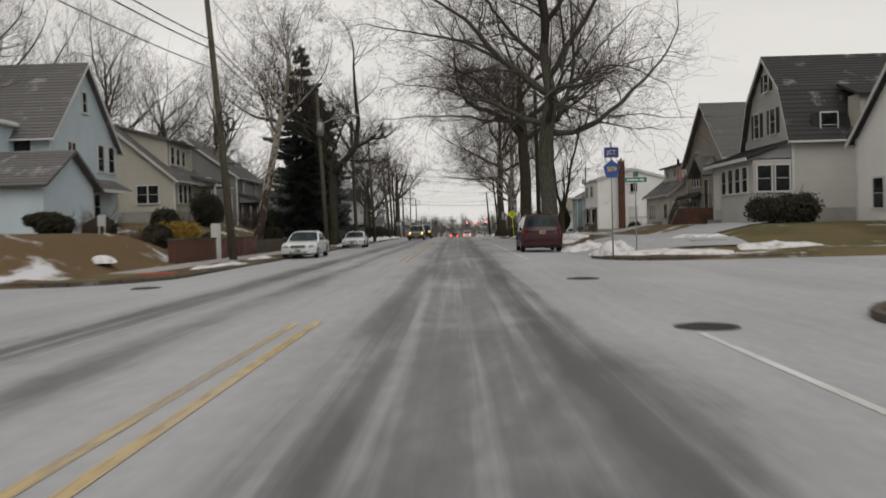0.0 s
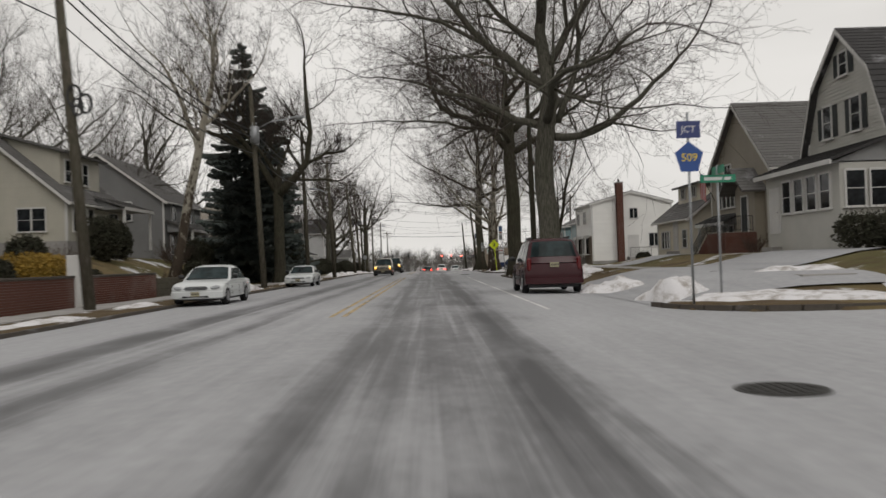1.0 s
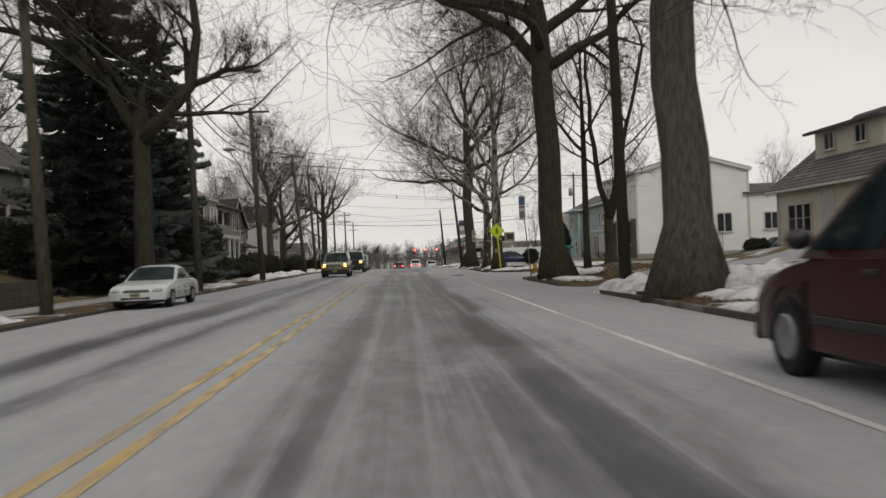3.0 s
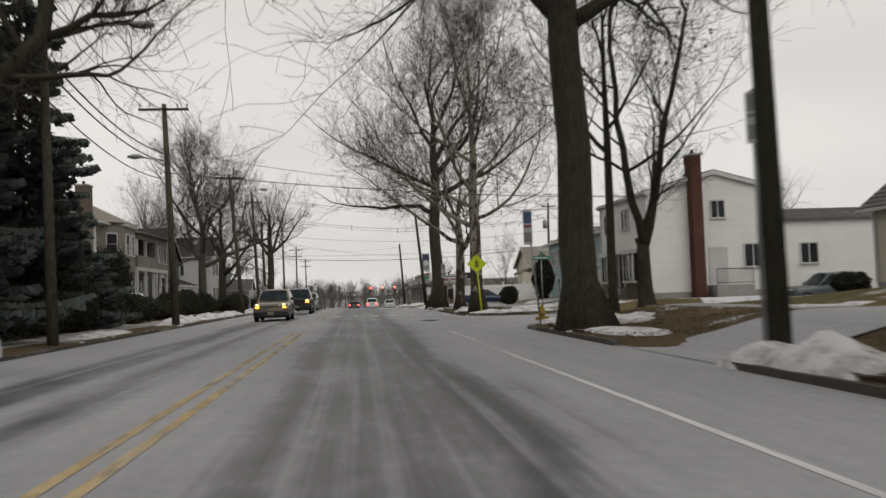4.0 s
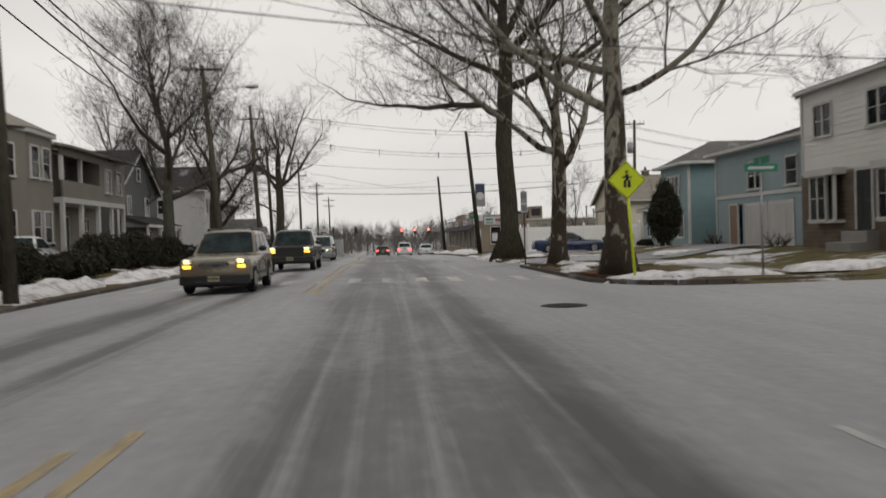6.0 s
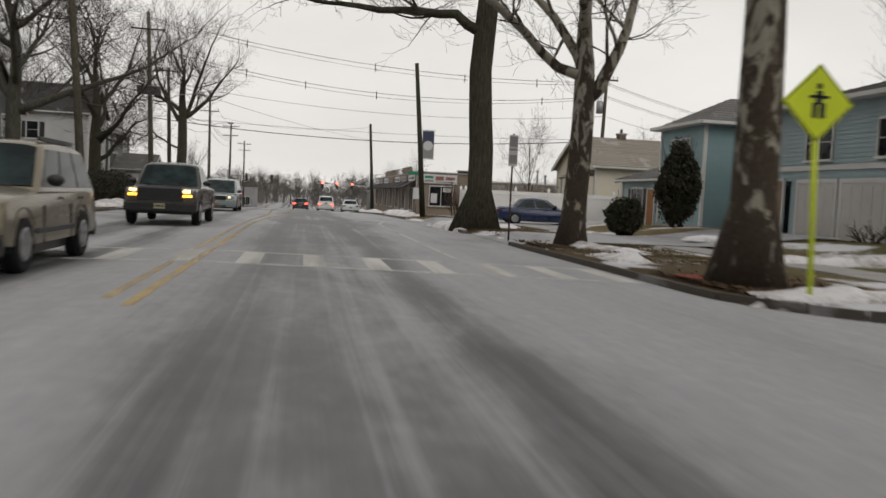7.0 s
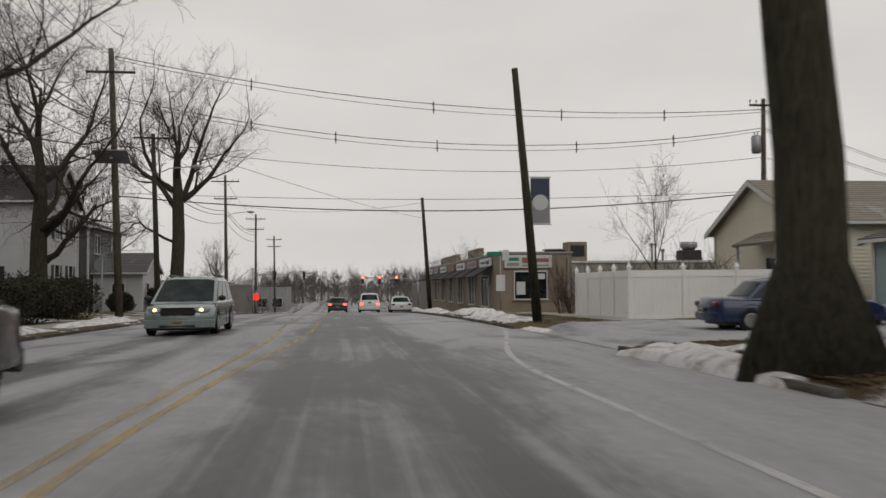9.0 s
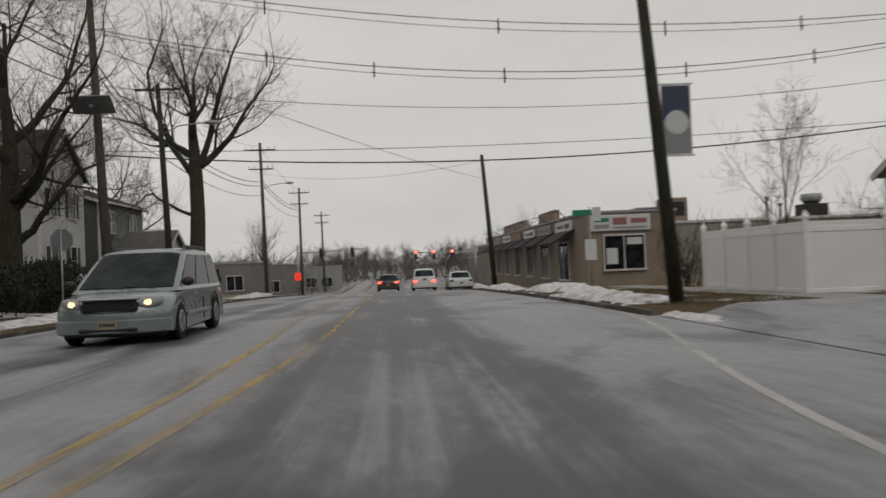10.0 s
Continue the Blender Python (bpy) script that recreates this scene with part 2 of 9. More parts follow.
def make_siding(name, c, dirt=0.8):
    m = Nodes(name, 0.55, 0, 0.35)
    v = m.coords((0.25, 0.25, 1.0))
    broad = m.noise(m.coords(), 0.5, 5, 0.6)
    fine = m.noise(v, 14, 4)
    col = m.mix(m.ramp(broad, (0.35, 0.0), (0.75, 1.0)), tuple(x * dirt for x in c[:3]) + (1,), c)
    col = m.mix(m.math('MULTIPLY', m.island(), 0.14), col, tuple(x * 0.7 for x in c[:3]) + (1,))
    m.color(m.mix(m.math('MULTIPLY', fine, 0.2), col, tuple(x * 0.7 for x in c[:3]) + (1,)))
    m.bump(fine, 0.08, 0.01)
    return m.mat


def make_shingle(name, c):
    m = Nodes(name, 0.9, 0, 0.2)
    pos = m.coords()
    n = m.noise(pos, 9, 5, 0.7)
    b = m.noise(pos, 0.7, 4)
    col = m.mix(n, tuple(x * 0.6 for x in c[:3]) + (1,), tuple(x * 1.25 for x in c[:3]) + (1,))
    col = m.mix(m.math('MULTIPLY', m.island(), 0.35), col, tuple(x * 0.55 for x in c[:3]) + (1,))
    snow = m.ramp(m.math('ADD', m.math('MULTIPLY', b, 0.8), m.math('MULTIPLY', n, 0.2)), (0.58, 0.0), (0.66, 0.35))
    m.color(m.mix(snow, col, (0.5, 0.5, 0.52, 1)))
    m.bump(n, 0.5, 0.02)
    return m.mat


def make_glass(name, tint=(0.008, 0.009, 0.01, 1), rough=0.06, spec=0.22):
    m = Nodes(name, rough, 0, spec)
    n = m.noise(m.coords(), 1.7, 3)
    m.color(m.mix(m.ramp(n, (0.4, 0.0), (0.62, 0.7)), tint, tuple(min(x * 3 + 0.006, 1) for x in tint[:3]) + (1,)))
    return m.mat


def make_carpaint(name, c, dirt=0.35, metal=0.0, coat=0.25):
    m = Nodes(name, 0.35, metal, 0.35)
    m.b.inputs["Coat Weight"].default_value = coat
    m.b.inputs["Coat Roughness"].default_value = 0.08
    s = m.sep(m.coords())
    low = m.ramp(s[2], (0.25, 0.75), (0.75, 0.1))
    n = m.noise(m.coords(), 5, 5, 0.65)
    k = m.math('MULTIPLY', m.math('MULTIPLY', low, n), dirt * 2, True)
    m.color(m.mix(k, c, (0.3, 0.29, 0.28, 1)))
    m.rough(m.ramp(k, (0.0, 0.25), (0.6, 0.75)))
    return m.mat


def make_brick(name, c):
    m = Nodes(name, 0.9, 0, 0.2)
    n = m.noise(m.coords(), 25, 5)
    col = m.mix(n, tuple(x * 0.7 for x in c[:3]) + (1,), c)
    col = m.mix(m.math('MULTIPLY', m.island(), 0.5), col, tuple(x * 0.5 for x in c[:3]) + (1,))
    m.color(m.mix(m.ramp(m.noise(m.coords(), 0.8, 4), (0.5, 0.0), (0.75, 0.4)), col, (0.25, 0.2, 0.18, 1)))
    m.bump(n, 0.4, 0.01)
    return m.mat


M_ROAD, M_GRASS, M_SNOW = make_road(), make_grass(), make_snow()
M_YELLOW = make_paint("yellow_road_paint", (0.54, 0.38, 0.14, 1), 0.4)
M_WHITE_LINE = make_paint("white_road_paint", (0.7, 0.695, 0.69, 1), 0.32, 0.78, 0.72)
M_CROSSWALK = make_paint("crosswalk_paint", (0.66, 0.64, 0.61, 1), 0.26)
M_CONCRETE = stained("pavement_concrete", (0.36, 0.345, 0.33, 1), 0.72, 0.9, 30, 1.1, vary=0.25)
M_KERB = make_kerb()
M_TACTILE = stained("red_tactile_paving", (0.42, 0.1, 0.07, 1), 0.6, 0.85)
M_IRON = stained("cast_iron", (0.05, 0.048, 0.045, 1), 0.7, 0.7, 40, 3, 0.5)
M_BARK = make_bark("oak_bark", (0.016, 0.012, 0.01, 1), (0.068, 0.056, 0.047, 1))
M_BARK2 = make_bark("grey_bark", (0.03, 0.027, 0.025, 1), (0.13, 0.118, 0.105, 1))
M_SYC = make_mottled_bark()
M_TWIG = stained("twig_bark", (0.062, 0.048, 0.04, 1), 0.6, 0.9, 12, 1)
M_LEAF_DEAD = stained("dead_oak_leaf", (0.2, 0.09, 0.04, 1), 0.5, 0.9, 9, 2)
M_NEEDLE = make_needles()
M_SHRUB = make_leaf("dark_evergreen_leaf", (0.012, 0.016, 0.01, 1), (0.042, 0.05, 0.03, 1))
M_SHRUB_BROWN = stained("bare_brown_shrub", (0.09, 0.06, 0.045, 1), 0.55, 0.9, 9, 1)
M_FORSYTHIA = stained("yellow_ochre_shrub_leaf", (0.42, 0.27, 0.05, 1), 0.5, 0.85, 9, 1)
M_POLE = make_bark("weathered_pole_wood", (0.045, 0.037, 0.03, 1), (0.13, 0.11, 0.095, 1))
M_POLE_DARK = make_bark("dark_creosoted_pole_wood", (0.015, 0.012, 0.01, 1), (0.05, 0.042, 0.036, 1))
M_WIRE = plain("black_cable", (0.02, 0.02, 0.02, 1), 0.6)
M_GALV = stained("galvanised_steel", (0.32, 0.33, 0.34, 1), 0.7, 0.45, 25, 2, 0.7)
M_BLACK = plain("black_plastic", (0.015, 0.015, 0.016, 1), 0.5)
M_RUBBER = stained("dusty_tyre_rubber", (0.018, 0.018, 0.019, 1), 0.6, 0.9)
M_ALLOY = stained("grey_alloy", (0.4, 0.4, 0.41, 1), 0.6, 0.35, 25, 2, 0.8)
M_CHROME = stained("dull_chrome", (0.55, 0.55, 0.56, 1), 0.8, 0.2, 25, 2, 1.0)
M_CARGLASS = make_glass("car_glass", (0.008, 0.014, 0.015, 1), 0.06, 0.1)
M_GLASS = make_glass("window_glass")
M_GLASS_LIT = make_glass("curtained_window_glass", (0.1, 0.09, 0.07, 1), 0.1)
M_TRIM = stained("white_trim_paint", (0.62, 0.61, 0.59, 1), 0.8, 0.6)
M_TRIM_GREY = stained("grey_trim_paint", (0.3, 0.3, 0.3, 1), 0.8, 0.6)
M_BRICK = make_brick("red_brick", (0.135, 0.058, 0.043, 1))
M_MORTAR = stained("mortar", (0.3, 0.27, 0.24, 1), 0.7, 0.95)
M_STONE = make_brick("brown_field_stone", (0.2, 0.16, 0.125, 1))
M_STUCCO = stained("tan_stucco", (0.3, 0.21, 0.145, 1), 0.78, 0.9, 24, 0.6)
M_VINYL = stained("white_vinyl_fence", (0.82, 0.81, 0.8, 1), 0.9, 0.45, 12, 0.8)
M_SIGN_Y = plain("fluorescent_yellow_sign", (0.62, 0.72, 0.015, 1), 0.4)
M_SIGN_BLUE = plain("blue_sign", (0.02, 0.07, 0.26, 1), 0.4)
M_SIGN_NAVY = plain("dark_blue_sign", (0.03, 0.045, 0.16, 1), 0.4)
M_BANNER = plain("slate_blue_banner_cloth", (0.045, 0.055, 0.1, 1), 0.7)
M_SIGN_GREEN = plain("green_sign", (0.01, 0.2, 0.11, 1), 0.4)
M_SIGN_WHITE = plain("white_sign_face", (0.6, 0.6, 0.6, 1), 0.45)
M_SIGN_RED = plain("red_sign", (0.5, 0.03, 0.03, 1), 0.4)
M_HYDRANT = stained("yellow_hydrant_paint", (0.45, 0.27, 0.035, 1), 0.6, 0.55)
M_HEAD = glow("lit_headlamp", (1.0, 0.72, 0.3, 1), 2.6)
M_AMBER = glow("lit_amber_lamp", (1.0, 0.45, 0.05, 1), 3.0)
M_TAIL = glow("lit_tail_lamp", (1.0, 0.05, 0.03, 1), 8.0)
M_REDSIG = glow("red_signal_lens", (1.0, 0.08, 0.05, 1), 14.0)
M_LENS_OFF = plain("clear_headlamp_lens", (0.35, 0.36, 0.37, 1), 0.1)
M_TAIL_OFF = plain("red_tail_lens", (0.11, 0.008, 0.01, 1), 0.2)
M_PLATE = plain("pale_yellow_plate", (0.34, 0.31, 0.2, 1), 0.4)


# ---- mesh helpers ----
def to_mesh(name, bm, mat):
    me = bpy.data.meshes.new(name)
    bm.to_mesh(me)
    bm.free()
    me.materials.append(mat)
    return me


def part(name, bm, mat, parent=None, label="", smooth=False):
    """Links a bmesh as one mesh object under a thing or part."""
    me = to_mesh(name, bm, mat)
    if smooth:
        me.shade_smooth()
    ob = new(name, me)
    if parent is not None:
        ob.parent = parent
    if label:
        ob["label"] = label
    return ob


def raw(name, verts, faces, mat, parent=None, label="", smooth=False):
    me = bpy.data.meshes.new(name)
    me.from_pydata(verts, [], faces)
    me.materials.append(mat)
    if smooth:
        me.shade_smooth()
    ob = new(name, me)
    if parent is not None:
        ob.parent = parent
    if label:
        ob["label"] = label
    return ob


def thing(name, m, label, category, group="", kind=""):
    ob = new(name)
    ob.empty_display_size = 0.3
    ob.matrix_basis = m
    return tagged(ob, label, category, group, kind)


def shared(name, mesh, parent, m):
    ob = new(name, mesh)
    ob.parent = parent
    ob.matrix_basis = m
    return ob


def box(bm, x0, x1, y0, y1, z0, z1, bevel=0.0):
    m = Matrix.LocRotScale(((x0 + x1) / 2, (y0 + y1) / 2, (z0 + z1) / 2), None, (abs(x1 - x0), abs(y1 - y0), abs(z1 - z0)))
    r = bmesh.ops.create_cube(bm, size=1, matrix=m)
    if bevel:
        es = list({e for v in r["verts"] for e in v.link_edges})
        bmesh.ops.bevel(bm, geom=es, offset=bevel, segments=1, affect='EDGES')
    return bm


def boxes(*specs, bevel=0.0):
    bm = bmesh.new()
    for s in specs:
        box(bm, *s, bevel=bevel)
    return bm


def prism(bm, poly, axis, a, b):
    """Extrudes a polygon given in the other two axes from a to b along an axis."""
    def at(p, q, v):
        return {"x": (v, p, q), "y": (p, v, q), "z": (p, q, v)}[axis]
    lo = [bm.verts.new(at(p, q, a)) for p, q in poly]
    hi = [bm.verts.new(at(p, q, b)) for p, q in poly]
    n = len(poly)
    bm.faces.new(lo)
    bm.faces.new(hi[::-1])
    for i in range(n):
        bm.faces.new((lo[i], hi[i], hi[(i + 1) % n], lo[(i + 1) % n]))
    bmesh.ops.recalc_face_normals(bm, faces=bm.faces)
    return bm


def tube_into(verts, faces, pts, radii, sides):
    """Appends a tapered tube along pts to the lists."""
    base = len(verts)
    n = len(pts)
    for i, (p, r) in enumerate(zip(pts, radii)):
        d = (pts[min(i + 1, n - 1)] - pts[max(i - 1, 0)])
        d = d.normalized() if d.length > 1e-9 else Vector((0, 0, 1))
        side = d.cross(Vector((0.31, 0.87, 0.38)))
        side = side.normalized() if side.length > 1e-6 else Vector((1, 0, 0))
        up = d.cross(side)
        for k in range(sides):
            a = 2 * math.pi * k / sides
            verts.append(p + side * (math.cos(a) * r) + up * (math.sin(a) * r))
    for i in range(n - 1):
        for k in range(sides):
            k2 = (k + 1) % sides
            a, b = base + i * sides, base + (i + 1) * sides
            faces.append((a + k, a + k2, b + k2, b + k))
    if sides > 3:
        faces.append(tuple(base + k for k in range(sides))[::-1])
        faces.append(tuple(base + (n - 1) * sides + k for k in range(sides)))


def rod(name, pts, radius, mat, parent=None, sides=8, label="", radii=None):
    v, f = [], []
    pts = [Vector(p) for p in pts]
    tube_into(v, f, pts, radii or [radius] * len(pts), sides)
    return raw(name, v, f, mat, parent, label, sides > 5)


# ---- lie of the land ----
KERB_R, KERB_L = 6.0, -8.6


def fall(y):
    """The road is level, then falls away gently to the north."""
    d = max(0.0, y - 110)
    return -0.00019 * d * d if d < 90 else -1.539 - 0.04 * min(d - 90, 45)


def road_z(x, y):
    return fall(y) + 0.08 - 0.016 * min(abs(x + 1.7), 9.0)


BLOCKS = [  # raised ground between the streets: x0, x1, y0, y1
    (KERB_R, 400, -300, 13.0), (KERB_R, 400, 31.0, 81.5), (KERB_R, 400, 95.0, 1000),
    (-400, KERB_L, -300, 7.0), (-400, KERB_L, 23.5, 1000)]


def block_depth(x, y):
    """Metres inside the raised ground (minus: out on the street)."""
    best = -1e9
    for x0, x1, y0, y1 in BLOCKS:
        r = 3.0
        cx, cy = (x0 + x1) / 2, (y0 + y1) / 2
        qx, qy = abs(x - cx) - (x1 - x0) / 2 + r, abs(y - cy) - (y1 - y0) / 2 + r
        d = math.hypot(max(qx, 0), max(qy, 0)) + min(max(qx, qy), 0) - r
        best = max(best, -d)
    return best


def step(a, b, v):
    t = min(max((v - a) / (b - a), 0), 1)
    return t * t * (3 - 2 * t)


DROPPED = ((41.6, 51.0), (64.3, 68.9), (124.6, 134.6), (34.3, 41.5), (109.8, 116.0))  # where drives cross the east verge


def ground_z(x, y):
    """Verge, lawns and banks."""
    d = block_depth(x, y)
    if d < 0:
        return road_z(x, y) - 0.07
    z = fall(y) + 0.08
    if x > 0:
        high = 0.5 * step(6.9, 10.4, x) * step(32, 37, y) * (1 - step(79.5, 84, y))
        z += high * step(0.2, 3.0, d) + (0.15 + 0.45 * step(34, 40, y) * (1 - step(70, 80, y)) + 0.25 * step(84, 90, y)) * step(12.0, 16, x) * (1 - 0.7 * step(120, 135, y))
    else:
        z += 1.45 * step(-11.8, -15.0, x) * (1 - step(36, 44, y)) * step(0.0, 4.0, d) + 1.5 * step(-13.5, -19.5, x) * step(44, 56, y) * (1 - step(72, 80, y)) + 0.7 * step(-12.2, -17, x) * step(36, 44, y) * (1 - 0.6 * step(110, 130, y))
    z += 0.03 * noise.noise(Vector((x * 0.35, y * 0.35, 0))) * step(0.4, 2.5, d)
    if 5.9 < x < 7.9 and any(a < y < b for a, b in DROPPED):
        z -= 0.3 * (1 - step(6.2, 7.8, x))
    return z


def stops(*spans):
    out = []
    for a, b, s in spans:
        n = max(1, round((b - a) / s))
        out += [a + (b - a) * i / n for i in range(n)]
    return out + [spans[-1][1]]


def sheet(name, xs, ys, z_of, mat, keep=None, label=""):
    verts = [(x, y, z_of(x, y)) for y in ys for x in xs]
    w = len(xs)
    faces = []
    for j in range(len(ys) - 1):
        for i in range(w - 1):
            if keep and not keep((xs[i] + xs[i + 1]) / 2, (ys[j] + ys[j + 1]) / 2):
                continue
            faces.append((j * w + i, j * w + i + 1, (j + 1) * w + i + 1, (j + 1) * w + i))
    return raw(name, verts, faces, mat, None, label, True)


g_xs = stops((-2500, -400, 300), (-400, -60, 40), (-60, -18, 3), (-18, -13, 1), (-13, -8.3, 0.25), (-8.3, 5.7, 2), (5.7, 10.5, 0.25), (10.5, 18, 1), (18, 60, 3), (60, 400, 40), (400, 2500, 300))
g_ys = stops((-2500, -300, 300), (-300, -30, 30), (-30, 4, 2), (4, 35, 0.5), (35, 79, 1), (79, 100, 0.5), (100, 200, 1.5), (200, 420, 10), (420, 4500, 400))
ground = sheet("ground", g_xs, g_ys, ground_z, M_GRASS)
tagged(ground, "dormant straw-brown lawns and verges with old snow", "ground", kind="structure")
r_ys = stops((-60, 0, 5), (0, 200, 2), (200, 420, 10))
road = sheet("road", stops((-12, 9.5, 0.5)), r_ys, road_z, M_ROAD)
tagged(road, "grey asphalt street frosted with thin salted snow and dark wheel tracks", "road", kind="structure")
for s_name, xs, ys in (("road_side_1", stops((9.5, 70, 3)), stops((9.5, 34.5, 2))), ("road_side_2", stops((9.5, 70, 3)), stops((78, 100.5, 2))), ("road_side_3", stops((-70, -12, 3)), stops((3.5, 27, 2)))):
    tagged(sheet(s_name, xs, ys, road_z, M_ROAD), "frosted grey asphalt side street", "road", kind="structure")


# ---- trees ----
def tree_mesh(seed, height, trunk_r, fork_h, spread=1.0, limbs=9, levels=5, lean=(0, 0), wander=0.17, lift=0.06, kids=3, root=1.7, crown=9.0, leader=0.72, droop=0.0, heavy=0.5, guides=()):
    """Vertex lists of a bare tree: trunk with its leader, limbs in a spiral round it, and twigs.
    crown: the reach of the lowest limbs in metres; leader: how far up the trunk carries on."""
    rng = random.Random(seed)
    bins = {"trunk": ([], []), "limbs": ([], []), "twigs": ([], [])}
    tips = []

    def stray(k):
        return Vector((rng.uniform(-k, k), rng.uniform(-k, k), rng.uniform(-k, k)))

    def grow(p, d, length, r, lvl):
        n = 7 if lvl == 1 else (5 if lvl < 4 else 3)
        pts, rad, dirs = [p.copy()], [r], [d.copy()]
        for i in range(n):
            d = (d + stray(wander * (1.0 if lvl < 3 else 1.45 if lvl == 3 else 2.2)) + Vector((0, 0, lift if lvl < 3 else lift - droop))).normalized()
            p = p + d * (length / n)
            pts.append(p.copy())
            rad.append(max(r * (1 - 0.62 * (i + 1) / n), 0.0055))
            dirs.append(d.copy())
        key = "limbs" if lvl < 3 else "twigs"
        tube_into(*bins[key], pts, rad, 7 if lvl == 1 else (5 if lvl == 2 else (4 if lvl == 3 else 3)))
        if lvl >= levels:
            tips.append(p.copy())
            return
        spring(pts, rad, dirs, length, lvl)

    def spring(pts, rad, dirs, length, lvl):
        """The shoots of one finished branch."""
        n, p, d = len(pts) - 1, pts[-1], dirs[-1]
        more = 1.0 if lvl < 2 else (1.12 if lvl == 2 else 1.25)
        grow(p, (d + stray(0.3)).normalized(), length * rng.uniform(0.5, 0.66) * more, rad[-1], lvl + 1)
        m = kids + (3 if lvl == 1 else 2 if lvl == 2 else 0)
        for k in range(m):
            t = 0.22 + 0.76 * (k + rng.random()) / m
            j = min(n, max(1, round(n * t)))
            axis = dirs[j].cross(stray(1.0) + Vector((0, 0, 0.25)))
            if axis.length < 1e-3:
                continue
            turn = Matrix.Rotation(rng.uniform(0.5, 1.2), 3, axis.normalized())
            grow(pts[j], turn @ dirs[j], length * rng.uniform(0.42, 0.62) * (1.15 - 0.4 * t) * more, rad[j] * rng.uniform(0.36, 0.52), lvl + 1)

    top = Vector((lean[0], lean[1], fork_h + (height - fork_h) * leader))
    pts, rad = [], []
    n = 13
    for i in range(n):
        t = i / (n - 1)
        z = top.z * t
        up = max(0.0, (z - fork_h) / max(top.z - fork_h, 0.1))
        bend = Vector((noise.noise(Vector((seed, z * 0.25, 0))), noise.noise(Vector((seed, 7, z * 0.25))), 0)) * trunk_r * (0.4 + 1.8 * up)
        pts.append(top * t + bend * (0 if i == 0 else 1))
        rad.append(trunk_r * ((root - 1) * max(0, 1 - z / 1.0) ** 2 + (1 - 0.2 * min(1, z / max(fork_h, 0.1)) - 0.68 * up)))
    v, f = bins["trunk"]
    tube_into(v, f, pts, rad, 14)
    for i, q in enumerate(v):
        ring = i // 14
        a = 2 * math.pi * (i % 14) / 14
        wob = 1 + 0.06 * math.sin(3 * a + seed) + (0.2 * math.sin(5 * a + seed) if ring == 0 else 0)
        c = pts[ring]
        v[i] = Vector((c.x + (q.x - c.x) * wob, c.y + (q.y - c.y) * wob, q.z - (0.25 if ring == 0 else 0)))

    def on_trunk(z):
        t = min(max(z / top.z, 0), 1) * (n - 1)
        i = min(int(t), n - 2)
        return pts[i].lerp(pts[i + 1], t - i), rad[i] + (rad[i + 1] - rad[i]) * (t - i)

    for k in range(limbs):
        h = k / max(limbs - 1, 1)
        z = fork_h + (top.z - fork_h) * (h ** 1.25) * 0.97
        p, r = on_trunk(z)
        a = k * 2.4 + rng.uniform(-0.35, 0.35) + seed
        tilt = radians((72 - 44 * h) * min(spread, 1.15) + rng.uniform(-9, 9))
        d = Vector((math.cos(a) * math.sin(tilt), math.sin(a) * math.sin(tilt), math.cos(tilt)))
        grow(p, d, crown * (0.62 - 0.22 * h) * rng.uniform(0.85, 1.15), min(r * 0.85, trunk_r * heavy * (1 - 0.45 * h) * rng.uniform(0.8, 1.1)), 1)
    for r, line in guides:
        pts_g = [Vector((x, rng.uniform(-0.5, 0.5) * (i > 0), z)) for i, (x, z) in enumerate(line)]
        fine = []
        for a, b in zip(pts_g, pts_g[1:]):
            fine += [a, a.lerp(b, 0.5) + stray(0.12)]
        fine.append(pts_g[-1])
        rad_g = [r * (1 - 0.6 * i / (len(fine) - 1)) for i in range(len(fine))]
        tube_into(*bins["limbs"], fine, rad_g, 9)
        dirs_g = [(fine[min(i + 1, len(fine) - 1)] - fine[max(i - 1, 0)]).normalized() for i in range(len(fine))]
        total = sum((b - a).length for a, b in zip(fine, fine[1:]))
        spring(fine, rad_g, dirs_g, total * 0.8, 1)
    return bins, tips


def tree(x, y, label, seed, bark, base=None, group="", name="bare_tree", leaves=0, **kw):
    z = ground_z(x, y) if base is None else base
    root = thing(name, pose(x, y, z, 0, 0, 0), label, "tree", group)
    bins, tips = tree_mesh(seed, **kw)
    raw("trunk", *bins["trunk"], bark, root, smooth=True)
    raw("branchwork", *bins["limbs"], bark, root, smooth=True)["kind"] = "stuff"
    tw = raw("twig_spray", *bins["twigs"], M_TWIG, root, "fine bare twigs")
    tw["kind"] = "stuff"
    if leaves:
        rng = random.Random(seed + 5)
        v, f = [], []
        low = [t for t in tips if t.z < kw["height"] * 0.7 and math.hypot(t.x, t.y) < 4.5] or tips
        for i in range(leaves):
            c = rng.choice(low) + Vector((rng.gauss(0, 0.2), rng.gauss(0, 0.2), rng.gauss(0, 0.2)))
            a, b = Vector((rng.gauss(0, 1), rng.gauss(0, 1), rng.gauss(0, 1))).normalized() * 0.09, Vector((rng.gauss(0, 1), rng.gauss(0, 1), rng.gauss(0, 1))).normalized() * 0.06
            k = len(v)
            v += [c - a, c + b, c + a, c - b]
            f.append((k, k + 1, k + 2, k + 3))
        lf = raw("leaves", v, f, M_LEAF_DEAD, root, "last brown oak leaves")
        lf["kind"] = "stuff"
    return root


